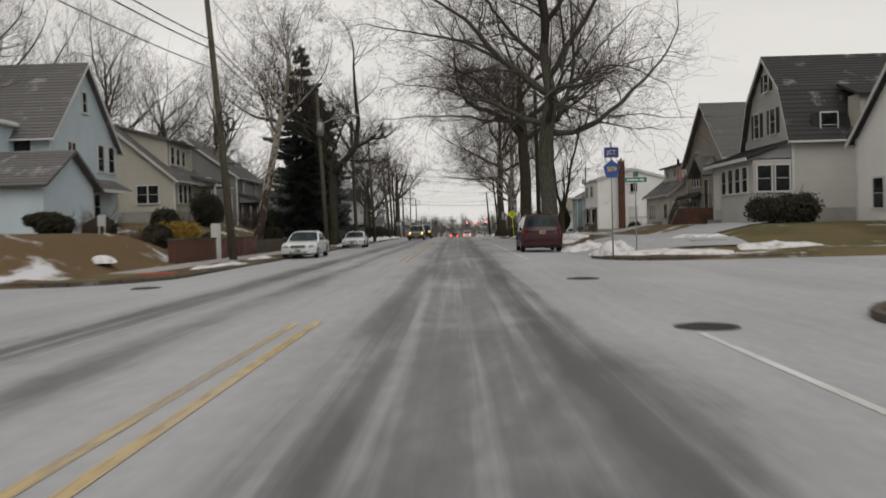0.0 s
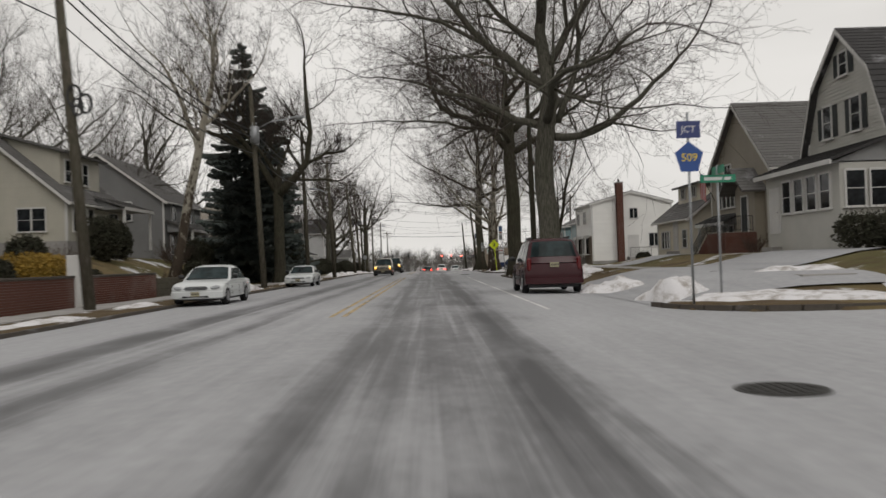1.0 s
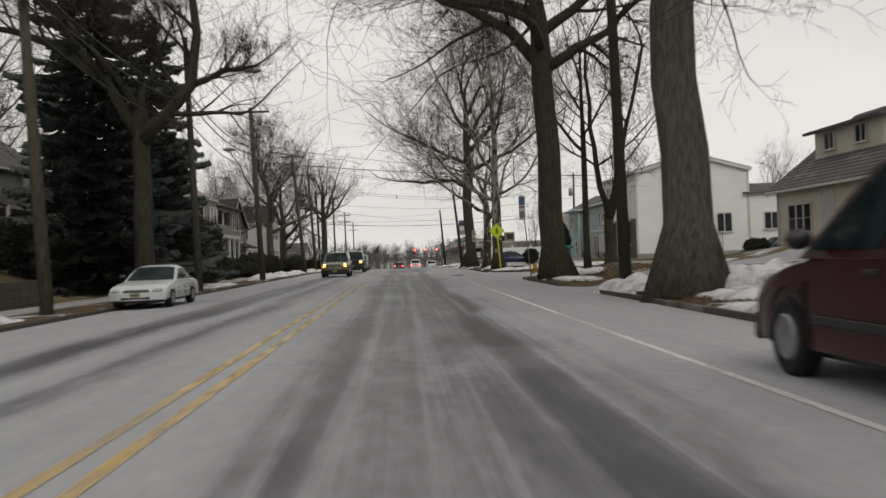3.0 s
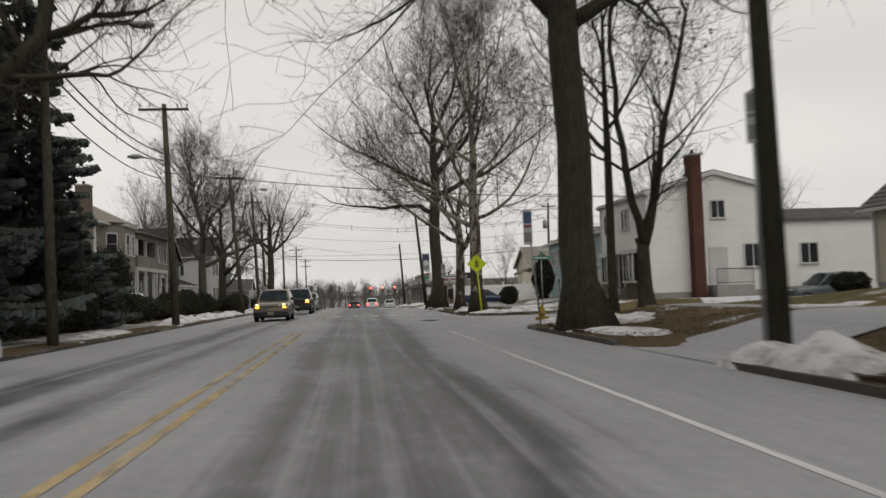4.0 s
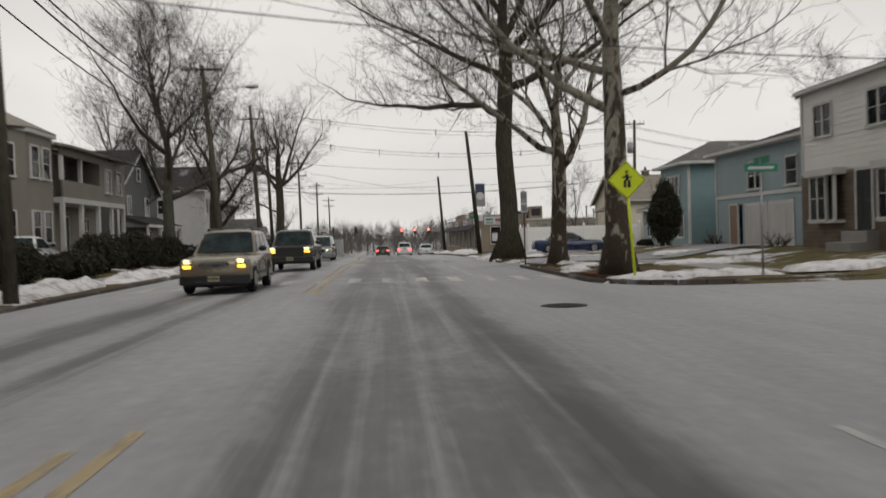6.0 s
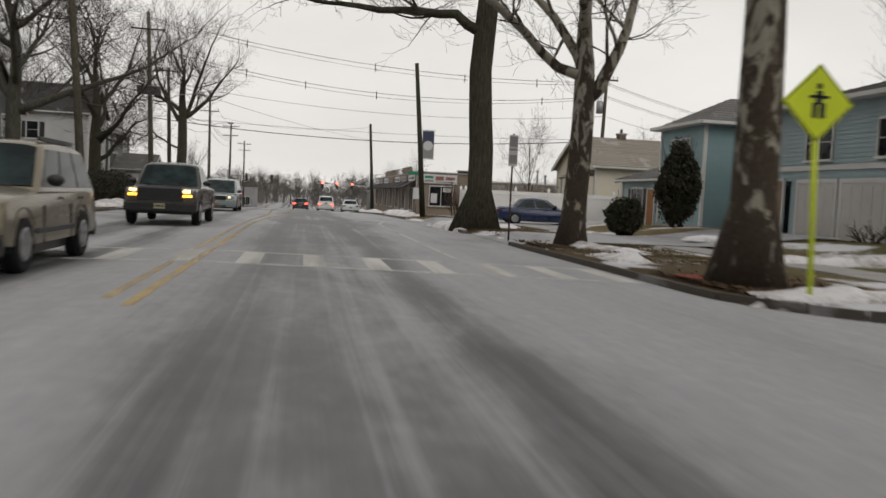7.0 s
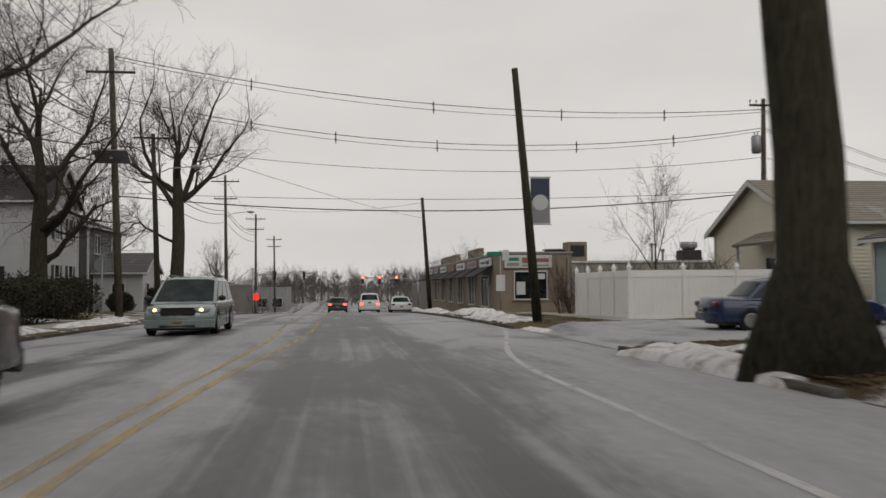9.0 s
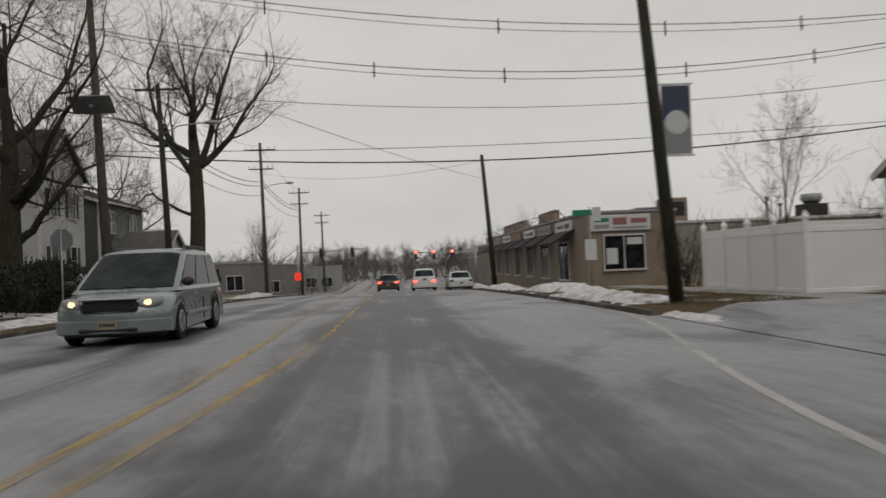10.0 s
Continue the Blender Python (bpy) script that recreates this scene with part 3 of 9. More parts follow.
def conifer(x, y, height, radius, seed, label, name="spruce_tree", bare=1.2, mat=None, full=0.85):
    """Uneven whorls of drooping boughs, hung with ragged sprays of needles."""
    rng = random.Random(seed)
    root = thing(name, pose(x, y, ground_z(x, y)), label, "tree")
    v, f = [], []
    tube_into(v, f, [Vector((0, 0, -0.2)), Vector((0, 0, height * 0.5)), Vector((0, 0, height))], [0.28, 0.16, 0.03], 9)
    raw("trunk", v, f, M_BARK, root, smooth=True)
    v, f, bv, bf = [], [], [], []
    z = bare
    while z < height - 0.2:
        t = (z - bare) / (height - bare)
        reach = radius * (1 - t) ** full * rng.uniform(0.72, 1.15) + 0.18
        n = max(4, int(6 * (1 - t) + 4))
        a0 = rng.uniform(0, 6.28)
        for k in range(n):
            a = a0 + 2 * math.pi * (k + rng.uniform(-0.35, 0.35)) / n
            r = reach * rng.choice((0.55, 0.8, 0.95, 1.0, 1.1, 1.25))
            d = Vector((math.cos(a), math.sin(a), 0))
            side = Vector((-d.y, d.x, 0))
            sag = rng.uniform(0.3, 0.55)
            zz = z + rng.uniform(-0.4, 0.4)
            line = [d * (r * q) + Vector((0, 0, zz - sag * r * q + 0.3 * r * q * q)) for q in (0.0, 0.5, 1.0)]
            tube_into(bv, bf, line, [0.035, 0.022, 0.008], 4)
            m = max(3, int(r / 0.2))
            for i in range(m):
                q = (i + 0.5) / m
                if q < 0.16:
                    continue
                c = d * (r * q) + Vector((0, 0, zz - sag * r * q + 0.3 * r * q * q))
                for s in (-1, 1):
                    for _ in range(2):
                        w = (0.34 * r * (1.08 - q) + 0.14) * rng.uniform(0.5, 1.15)
                        tip = c + side * (s * w) + d * (w * rng.uniform(0.1, 0.7)) + Vector((0, 0, rng.uniform(-0.75, -0.1) * w - 0.06))
                        mid = c.lerp(tip, 0.55) + Vector((0, 0, rng.uniform(-0.16, -0.05)))
                        g = rng.uniform(0.05, 0.1)
                        j = len(v)
                        v += [c - d * g, c + d * g + Vector((0, 0, 0.03)), mid + d * g * 1.5, tip, mid - d * g * 1.5 + Vector((0, 0, -0.1))]
                        f += [(j, j + 1, j + 2), (j, j + 2, j + 4), (j + 4, j + 2, j + 3)]
        z += rng.uniform(0.26, 0.46)
    raw("branchwork", bv, bf, M_BARK, root)["kind"] = "stuff"
    raw("crown", v, f, mat or M_NEEDLE, root, "ragged dark green needles")["kind"] = "stuff"
    return root


def shrub(x, y, w, d, h, seed, mat, label, name="shrub", base=None, leaf=0.07, dense=1.0, shape=1.0, group="", lobes=None):
    """An uneven clump: lobes of many small leaves over a few stems, with stray shoots."""
    rng = random.Random(seed)
    z0 = ground_z(x, y) if base is None else base
    root = thing(name, pose(x, y, z0 - 0.03), label, "shrub", group)
    v, f = [], []
    for i in range(14):
        a = rng.uniform(0, 6.28)
        tip = Vector((math.cos(a) * w * rng.uniform(0.1, 0.48), math.sin(a) * d * rng.uniform(0.1, 0.48), h * rng.uniform(0.7, 1.08)))
        tube_into(v, f, [Vector((tip.x * 0.3, tip.y * 0.3, 0)), tip * 0.55, tip], [0.022, 0.015, 0.006], 4)
    raw("stem_clump", v, f, M_TWIG, root)["kind"] = "stuff"
    n_l = lobes if lobes is not None else max(5, int(4 + w * d * 0.9))
    clumps = []
    for i in range(n_l):
        if shape != 1.0:
            clumps.append((Vector((0, 0, h / 2)), Vector((w / 2, d / 2, h / 2))))
            continue
        s = rng.uniform(0.34, 0.55)
        lw, ld, lh = w * s * 0.62 + 0.15, min(d, w * 1.6) * s * 0.62 + 0.15, h * rng.uniform(0.3, 0.52)
        cx, cy = rng.uniform(-1, 1) * max(w / 2 - lw, 0.02), rng.uniform(-1, 1) * max(d / 2 - ld, 0.02)
        edge = max(abs(cx) / (w / 2), abs(cy) / (d / 2))
        cz = lh * 0.85 + rng.random() ** 0.6 * max(h * (1 - 0.35 * edge ** 2) - lh * 1.9, 0.0)
        clumps.append((Vector((cx, cy, cz)), Vector((lw, ld, lh))))
    v, f = [], []
    n = int(min(14000, 1250 * dense * (w * d + w * h + d * h)))
    for i in range(n):
        c0, s0 = clumps[i % len(clumps)]
        u = Vector((rng.gauss(0, 1), rng.gauss(0, 1), rng.gauss(0, 1))).normalized()
        r = (rng.uniform(0.55, 1.0) ** 0.6) * (0.88 + 0.3 * noise.noise(u * 2.6 + Vector((seed + i % len(clumps), 0, 0))))
        taper = 1.0 if shape == 1.0 else (1 - max(0, u.z * r) * (1 - shape))
        c = Vector((c0.x + u.x * r * s0.x * taper, c0.y + u.y * r * s0.y * taper, c0.z + u.z * r * s0.z))
        if c.z < 0.0:
            c.z = rng.uniform(0.0, 0.12)
        a = Vector((rng.gauss(0, 1), rng.gauss(0, 1), rng.gauss(0, 1))).normalized() * leaf * rng.uniform(0.6, 1.2)
        b = a.cross(Vector((rng.gauss(0, 1), rng.gauss(0, 1), rng.gauss(0, 1)))).normalized() * leaf * 0.5
        j = len(v)
        v += [c - a, c + b, c + a, c - b]
        f.append((j, j + 1, j + 2, j + 3))
    raw("foliage", v, f, mat, root)["kind"] = "stuff"
    return root


def bare_bush(x, y, w, d, h, seed, label, name="shrub", mat=None):
    """A leafless bush: a fan of forking stems from one foot."""
    rng = random.Random(seed)
    root = thing(name, pose(x, y, ground_z(x, y) - 0.03), label, "shrub")
    v, f = [], []

    def shoot(p, dr, ln, r, lvl):
        pts = [p.copy()]
        for i in range(3):
            dr = (dr + Vector((rng.gauss(0, 0.14), rng.gauss(0, 0.14), rng.gauss(0.03, 0.1)))).normalized()
            p = p + dr * (ln / 3)
            pts.append(p.copy())
        tube_into(v, f, pts, [r, r * 0.8, r * 0.6, r * 0.4], 3)
        if lvl < 3:
            for k in range(4):
                q = pts[1 + k % 3]
                shoot(q, (dr + Vector((rng.gauss(0, 0.5), rng.gauss(0, 0.5), rng.gauss(0.1, 0.35)))).normalized(), ln * rng.uniform(0.45, 0.7), r * 0.55, lvl + 1)

    for i in range(int(9 + 3 * w * d)):
        a = rng.uniform(0, 6.28)
        foot = Vector((math.cos(a) * w * 0.3 * rng.random(), math.sin(a) * d * 0.3 * rng.random(), 0))
        dr = Vector((math.cos(a) * w / h * 0.5, math.sin(a) * d / h * 0.5, 1)).normalized()
        shoot(foot, dr, h * rng.uniform(0.4, 0.65), 0.024, 1)
    raw("stem_clump", v, f, mat or M_SHRUB_BROWN, root)["kind"] = "stuff"
    return root


# ---- houses ----
WINDOW_MESHES = {}


def window_mesh(w, h, style):
    key = (round(w, 2), round(h, 2), style)
    if key in WINDOW_MESHES:
        return WINDOW_MESHES[key]
    t = 0.06
    frame_bm = boxes((-w / 2 - t, -w / 2, -0.1, 0.03, -t * 0.4, h + t), (w / 2, w / 2 + t, -0.1, 0.03, -t * 0.4, h + t), (-w / 2, w / 2, -0.105, 0.03, h, h + t + 0.03))
    sill_bm = boxes((-w / 2 - t - 0.04, w / 2 + t + 0.04, -0.15, 0.03, -0.09, 0.0))
    pane_bm = boxes((-w / 2, w / 2, -0.05, 0.02, 0, h))
    bars = []
    if style == "sash":
        bars = [(-w / 2, w / 2, -0.075, -0.05, h * 0.5 - 0.016, h * 0.5 + 0.016)]
    elif style == "pair":
        bars = [(-0.05, 0.05, -0.085, -0.05, 0, h), (-w / 2, w / 2, -0.07, -0.05, h * 0.5 - 0.014, h * 0.5 + 0.014)]
    elif style == "triple":
        bars = [(-w / 6 - 0.05, -w / 6 + 0.05, -0.085, -0.05, 0, h), (w / 6 - 0.05, w / 6 + 0.05, -0.085, -0.05, 0, h), (-w / 2, w / 2, -0.07, -0.05, h * 0.5 - 0.014, h * 0.5 + 0.014)]
    elif style == "slider":
        bars = [(-0.03, 0.03, -0.075, -0.05, 0, h)]
    bar_bm = boxes(*bars) if bars else None
    made = [to_mesh("window_frame", frame_bm, M_TRIM), to_mesh("window_sill", sill_bm, M_TRIM), to_mesh("pane", pane_bm, M_GLASS), to_mesh("muntin", bar_bm, M_TRIM) if bar_bm else None]
    WINDOW_MESHES[key] = made
    return made


SHUTTERS = {}


def add_window(parent, m, w, h, style="sash", shutter=None):
    """m: the pose of the sill's middle on the wall; -y of it looks outwards."""
    fr, si, pa, ba = window_mesh(w, h, style)
    win = shared("window", fr, parent, m)
    shared("window_sill", si, win, Matrix())
    shared("pane", pa, win, Matrix())
    if ba:
        shared("muntin", ba, win, Matrix())
    if shutter is not None:
        key = (round(h, 2), shutter.name)
        if key not in SHUTTERS:
            bm = boxes((-0.2, 0.2, -0.06, -0.01, 0, h))
            bmesh.ops.inset_individual(bm, faces=[q for q in bm.faces if q.normal.y < -0.5], thickness=0.05, depth=-0.015)
            SHUTTERS[key] = to_mesh("shutter", bm, shutter)
        for s in (-1, 1):
            shared("shutter", SHUTTERS[key], win, pose(s * (w / 2 + 0.32), 0, 0))
    return win


def wall_poses(w, d):
    """Poses of a house's walls in its own frame: u runs along the wall to the right as seen from outside."""
    return {"f": lambda u, z: pose(u, 0, z), "r": lambda u, z: pose(w, u, z, 0, 0, 90), "l": lambda u, z: pose(0, d - u, z, 0, 0, -90), "b": lambda u, z: pose(w - u, d, z, 0, 0, 180)}


def siding_into(v, f, m, width_at, z0, z1, course):
    """Lapped boards on one wall; width_at(z) gives the span u0, u1."""
    z = z0
    while z < z1 - 0.02:
        zt = min(z + course, z1)
        a0, a1 = width_at(z)
        b0, b1 = width_at(zt)
        if a1 - a0 > 0.1:
            k = len(v)
            for u, y, zz in ((a0, -0.028, z), (a1, -0.028, z), (b1, -0.006, zt), (b0, -0.006, zt), (a0, 0.0, z), (a1, 0.0, z), (b1, 0.0, zt), (b0, 0.0, zt)):
                v.append(m(u, zz) @ Vector((0, y, 0)))
            f += [(k, k + 1, k + 2, k + 3), (k + 1, k, k + 4, k + 5), (k + 3, k + 2, k + 6, k + 7), (k, k + 3, k + 7, k + 4), (k + 2, k + 1, k + 5, k + 6)]
        z = zt


def roof_into(v, f, profile, a, b, axis, thick=0.14, course=0.28):
    """Shingle courses over a polyline of (across, z) from eave to ridge, between a and b along the axis."""
    for (p0, z0), (p1, z1) in zip(profile, profile[1:]):
        length = math.hypot(p1 - p0, z1 - z0)
        n = max(1, int(length / course))
        nx, nz = -(z1 - z0) / length, (p1 - p0) / length
        if nz < 0:
            nx, nz = -nx, -nz
        for i in range(n):
            q0, q1 = i / n, min(1.0, (i + 1.12) / n)
            s = []
            for q, lift in ((q0, 0.035), (q1, 0.006)):
                s.append((p0 + (p1 - p0) * q + nx * lift, z0 + (z1 - z0) * q + nz * lift))
            s += [(s[1][0] - nx * thick, s[1][1] - nz * thick), (s[0][0] - nx * thick, s[0][1] - nz * thick)]
            tabs = max(1, int((b - a) / 2.6))
            for j in range(tabs):
                c0, c1 = a + (b - a) * j / tabs, a + (b - a) * (j + 1) / tabs
                k = len(v)
                for c in (c0, c1):
                    for p, z in s:
                        v.append(Vector((c, p, z)) if axis == "x" else Vector((p, c, z)))
                f += [(k, k + 1, k + 5, k + 4), (k + 1, k + 2, k + 6, k + 5), (k + 2, k + 3, k + 7, k + 6), (k + 3, k, k + 4, k + 7), (k, k + 3, k + 2, k + 1), (k + 4, k + 5, k + 6, k + 7)]


def house(side, front, y0, y1, depth, base, eave, ridge, label, wall_mat, roof_mat, gable="front", windows=(), course=0.16, over=0.4, gambrel=None, category="house", name="house", shutter=None, found=0.5, peak=None):
    """side: 'R' or 'L' of the street. Front wall at x = front, from y0 to y1. eave, ridge: heights over the base.
    gable 'front': the ridge runs away from the street; 'side': along it. windows: wall, u, z, w, h, style."""
    w, d = y1 - y0, depth
    m = pose(front, y1, base, 0, 0, -90) if side == "R" else pose(front, y0, base, 0, 0, 90)
    root = thing(name, m, label, category)
    walls = wall_poses(w, d)
    across = w if gable == "front" else d
    pk = across / 2 if peak is None else peak
    outline = [(0, eave), (pk, ridge), (across, eave)]
    if gambrel:
        gu, gz = gambrel
        outline = [(0, eave), (gu, gz), (pk, ridge), (across - gu, gz), (across, eave)]

    def height(u):
        for (a, za), (b, zb) in zip(outline, outline[1:]):
            if a <= u <= b:
                return za + (zb - za) * (u - a) / (b - a)
        return eave

    def span(z):
        if z <= eave:
            return 0.0, across
        lo = hi = pk
        for (a, za), (b, zb) in zip(outline, outline[1:]):
            if za <= z <= zb and zb > za:
                lo = a + (b - a) * (z - za) / (zb - za)
            if zb <= z <= za and za > zb:
                hi = a + (b - a) * (za - z) / (za - zb)
        return lo, hi

    bm = bmesh.new()
    poly = [(0, -1.2), (across, -1.2)] + outline[::-1]
    prism(bm, poly, "y" if gable == "front" else "x", 0, d if gable == "front" else w)
    part("wall_core", bm, wall_mat, root)
    v, f = [], []
    for key, full, is_gable in (("f", w, gable == "front"), ("b", w, gable == "front"), ("l", d, gable != "front"), ("r", d, gable != "front")):
        sp = span if is_gable else (lambda z, full=full: (0.0, full))
        if is_gable and key in "bl":
            sp = lambda z: tuple(across - q for q in span(z))[::-1]
        siding_into(v, f, walls[key], sp, found, ridge if is_gable else eave, course)
    part_ob = raw("siding", v, f, wall_mat, root)
    part_ob["kind"] = "stuff"
    bm = boxes((-0.03, w + 0.03, -0.03, d + 0.03, -1.2, found - 0.01))
    part("foundation", bm, M_CONCRETE, root, "grey concrete foundation")
    t = 0.1
    for cx, cy in ((0, 0), (w, 0), (0, d), (w, d)):
        part("corner_board", boxes((cx - t / 2 - 0.02, cx + t / 2 + 0.02, cy - t / 2 - 0.02, cy + t / 2 + 0.02, found, eave)), M_TRIM, root)
    v, f = [], []
    lo, hi = -over, (d if gable == "front" else w) + over
    ax = "y" if gable == "front" else "x"
    def eaved(seq):
        (a, za), (b, zb) = seq[0], seq[1]
        k = over / abs(b - a)
        return [(a + (a - b) * k, za + (za - zb) * k)] + seq[1:]
    half = len(outline) // 2
    for seq in (outline[:half + 1], outline[:half - 1:-1]):
        roof_into(v, f, [(p, z + 0.1) for p, z in eaved(seq)], lo, hi, ax)
    raw("roof", v, f, roof_mat, root, "shingled roof")["kind"] = "stuff"
    for end in (lo - 0.02, hi - 0.04):
        v, f = [], []
        for seq in (outline[:half + 1], outline[:half - 1:-1]):
            e = eaved(seq)
            for (a, za), (b, zb) in zip(e, e[1:]):
                k = len(v)
                for c in (end, end + 0.06):
                    for p, z in ((a, za + 0.06), (b, zb + 0.06), (b, zb - 0.16), (a, za - 0.16)):
                        v.append(Vector((p, c, z)) if ax == "y" else Vector((c, p, z)))
                f += [(k, k + 1, k + 2, k + 3), (k + 7, k + 6, k + 5, k + 4), (k, k + 4, k + 5, k + 1), (k + 3, k + 2, k + 6, k + 7), (k, k + 3, k + 7, k + 4), (k + 1, k + 5, k + 6, k + 2)]
        raw("rake_board", v, f, M_TRIM, root)
    slope = (outline[1][1] - eave) / max(outline[1][0], 0.1)
    ez = eave - slope * over
    for s in (0, 1):
        q = -over - 0.1 if s == 0 else across + over
        if ax == "y":
            bm = boxes((q, q + 0.1, lo, hi, ez - 0.05, ez + 0.07))
        else:
            bm = boxes((lo, hi, q, q + 0.1, ez - 0.05, ez + 0.07))
        part("gutter", bm, M_TRIM, root)
    for wall, u, z, ww, wh, style in windows:
        add_window(root, walls[wall](u, z), ww, wh, style, shutter)
    return root


def hip_house(side, front, y0, y1, depth, base, eave, ridge, label, wall_mat, roof_mat, windows=(), course=0.16, over=0.45, shutter=None, found=0.4):
    """A house whose roof slopes down to all four walls."""
    w, d = y1 - y0, depth
    root = thing("house", pose(front, y1, base, 0, 0, -90) if side == "R" else pose(front, y0, base, 0, 0, 90), label, "house")
    walls = wall_poses(w, d)
    part("wall_core", boxes((0, w, 0, d, -1.2, eave)), wall_mat, root)
    v, f = [], []
    for key, full in (("f", w), ("b", w), ("l", d), ("r", d)):
        siding_into(v, f, walls[key], lambda z, full=full: (0.0, full), found, eave, course)
    raw("siding", v, f, wall_mat, root)["kind"] = "stuff"
    part("foundation", boxes((-0.03, w + 0.03, -0.03, d + 0.03, -1.2, found - 0.01)), M_CONCRETE, root, "grey concrete foundation")
    for cx, cy in ((0, 0), (w, 0), (0, d), (w, d)):
        part("corner_board", boxes((cx - 0.07, cx + 0.07, cy - 0.07, cy + 0.07, found, eave)), M_TRIM, root)
    part("soffit", boxes((-over, w + over, -over, d + over, eave - 0.06, eave)), M_TRIM, root)
    for s_ in ((-over - 0.1, -over, -over, d + over), (w + over, w + over + 0.1, -over, d + over), (-over, w + over, -over - 0.1, -over), (-over, w + over, d + over, d + over + 0.1)):
        part("gutter", boxes((*s_, eave - 0.04, eave + 0.1)), M_TRIM, root)
    reach = min(w, d) / 2 + over
    n = max(4, int(math.hypot(reach, ridge - eave) / 0.28))
    v, f = [], []
    for i in range(n):
        a, b = reach * i / n, reach * min(1.0, (i + 1.1) / n)
        za, zb = eave + (ridge - eave) * i / n + 0.04, eave + (ridge - eave) * min(1.0, (i + 1.1) / n) + 0.012
        lo = [(-over + a, -over + a), (w + over - a, -over + a), (w + over - a, d + over - a), (-over + a, d + over - a)]
        hi = [(-over + b, -over + b), (w + over - b, -over + b), (w + over - b, d + over - b), (-over + b, d + over - b)]
        for k in range(4):
            (ax_, ay_), (bx_, by_) = lo[k], lo[(k + 1) % 4]
            (cx_, cy_), (dx_, dy_) = hi[(k + 1) % 4], hi[k]
            tabs = max(1, int(math.hypot(bx_ - ax_, by_ - ay_) / 2.4))
            for j in range(tabs):
                p, q = j / tabs, (j + 1) / tabs
                m = len(v)
                v += [Vector((ax_ + (bx_ - ax_) * p, ay_ + (by_ - ay_) * p, za)), Vector((ax_ + (bx_ - ax_) * q, ay_ + (by_ - ay_) * q, za)),
                      Vector((dx_ + (cx_ - dx_) * q, dy_ + (cy_ - dy_) * q, zb)), Vector((dx_ + (cx_ - dx_) * p, dy_ + (cy_ - dy_) * p, zb)),
                      Vector((ax_ + (bx_ - ax_) * p, ay_ + (by_ - ay_) * p, za - 0.05)), Vector((ax_ + (bx_ - ax_) * q, ay_ + (by_ - ay_) * q, za - 0.05))]
                f += [(m, m + 1, m + 2, m + 3), (m + 4, m + 5, m + 1, m)]
    raw("roof", v, f, roof_mat, root, "shingled hip roof")["kind"] = "stuff"
    for wall, u, z, ww, wh, style in windows:
        add_window(root, walls[wall](u, z), ww, wh, style, shutter)
    return root


def door_part(parent, m, w=0.92, h=2.05, mat=None, label="panelled front door"):
    bm = boxes((-w / 2, w / 2, -0.05, 0.02, 0, h))
    for zz, hh in ((0.25, 0.65), (1.05, 0.75)):
        for s in (-1, 1):
            box(bm, s * w / 4 - w * 0.17, s * w / 4 + w * 0.17, -0.065, -0.05, zz, zz + hh)
    dr = part("door", bm, mat or M_TRIM, parent, label)
    dr.matrix_basis = m
    part("door_frame", boxes((-w / 2 - 0.1, -w / 2, -0.07, 0.02, 0, h + 0.1), (w / 2, w / 2 + 0.1, -0.07, 0.02, 0, h + 0.1), (-w / 2, w / 2, -0.07, 0.02, h, h + 0.1)), M_TRIM, dr)
    bm = bmesh.new()
    bmesh.ops.create_uvsphere(bm, u_segments=10, v_segments=6, radius=0.035, matrix=pose(w / 2 - 0.09, -0.09, 0.98))
    part("door_handle", bm, M_CHROME, dr)
    return dr


def brick_run(parent, m, length, height, course=0.075, brick=0.215, mat=None, name="brick", single=0.0):
    """A face of running-bond bricks, each proud of its mortar; whole ones up to the length single are objects, the rest joined."""
    v, f = [], []
    one = None
    rows = int(height / course)
    for i in range(rows):
        x = -(brick / 2) * (i % 2)
        while x < length - 0.03:
            a, b = max(x, 0) + 0.005, min(x + brick, length) - 0.005
            if x >= 0 and x + brick < single:
                here = m @ pose(x + brick / 2, 0, (i + 0.5) * course)
                if one is None:
                    bb = boxes((-brick / 2 + 0.005, brick / 2 - 0.005, -0.016, 0.01, -course / 2 + 0.006, course / 2 - 0.004), bevel=0.003)
                    first = part(name, bb, mat or M_BRICK, parent)
                    first.matrix_basis = here
                    one = first.data
                else:
                    shared(name, one, parent, here)
            elif b - a > 0.03:
                k = len(v)
                for y in (-0.014, 0.0):
                    for xx, zz in ((a, i * course + 0.006), (b, i * course + 0.006), (b, (i + 1) * course - 0.004), (a, (i + 1) * course - 0.004)):
                        v.append(m @ Vector((xx, y, zz)))
                f += [(k, k + 1, k + 2, k + 3), (k, k + 4, k + 5, k + 1), (k + 1, k + 5, k + 6, k + 2), (k + 2, k + 6, k + 7, k + 3), (k + 3, k + 7, k + 4, k)]
            x += brick
    ob = raw("brickwork", v, f, mat or M_BRICK, parent, "coursed brickwork")
    ob["kind"] = "stuff"
    return ob


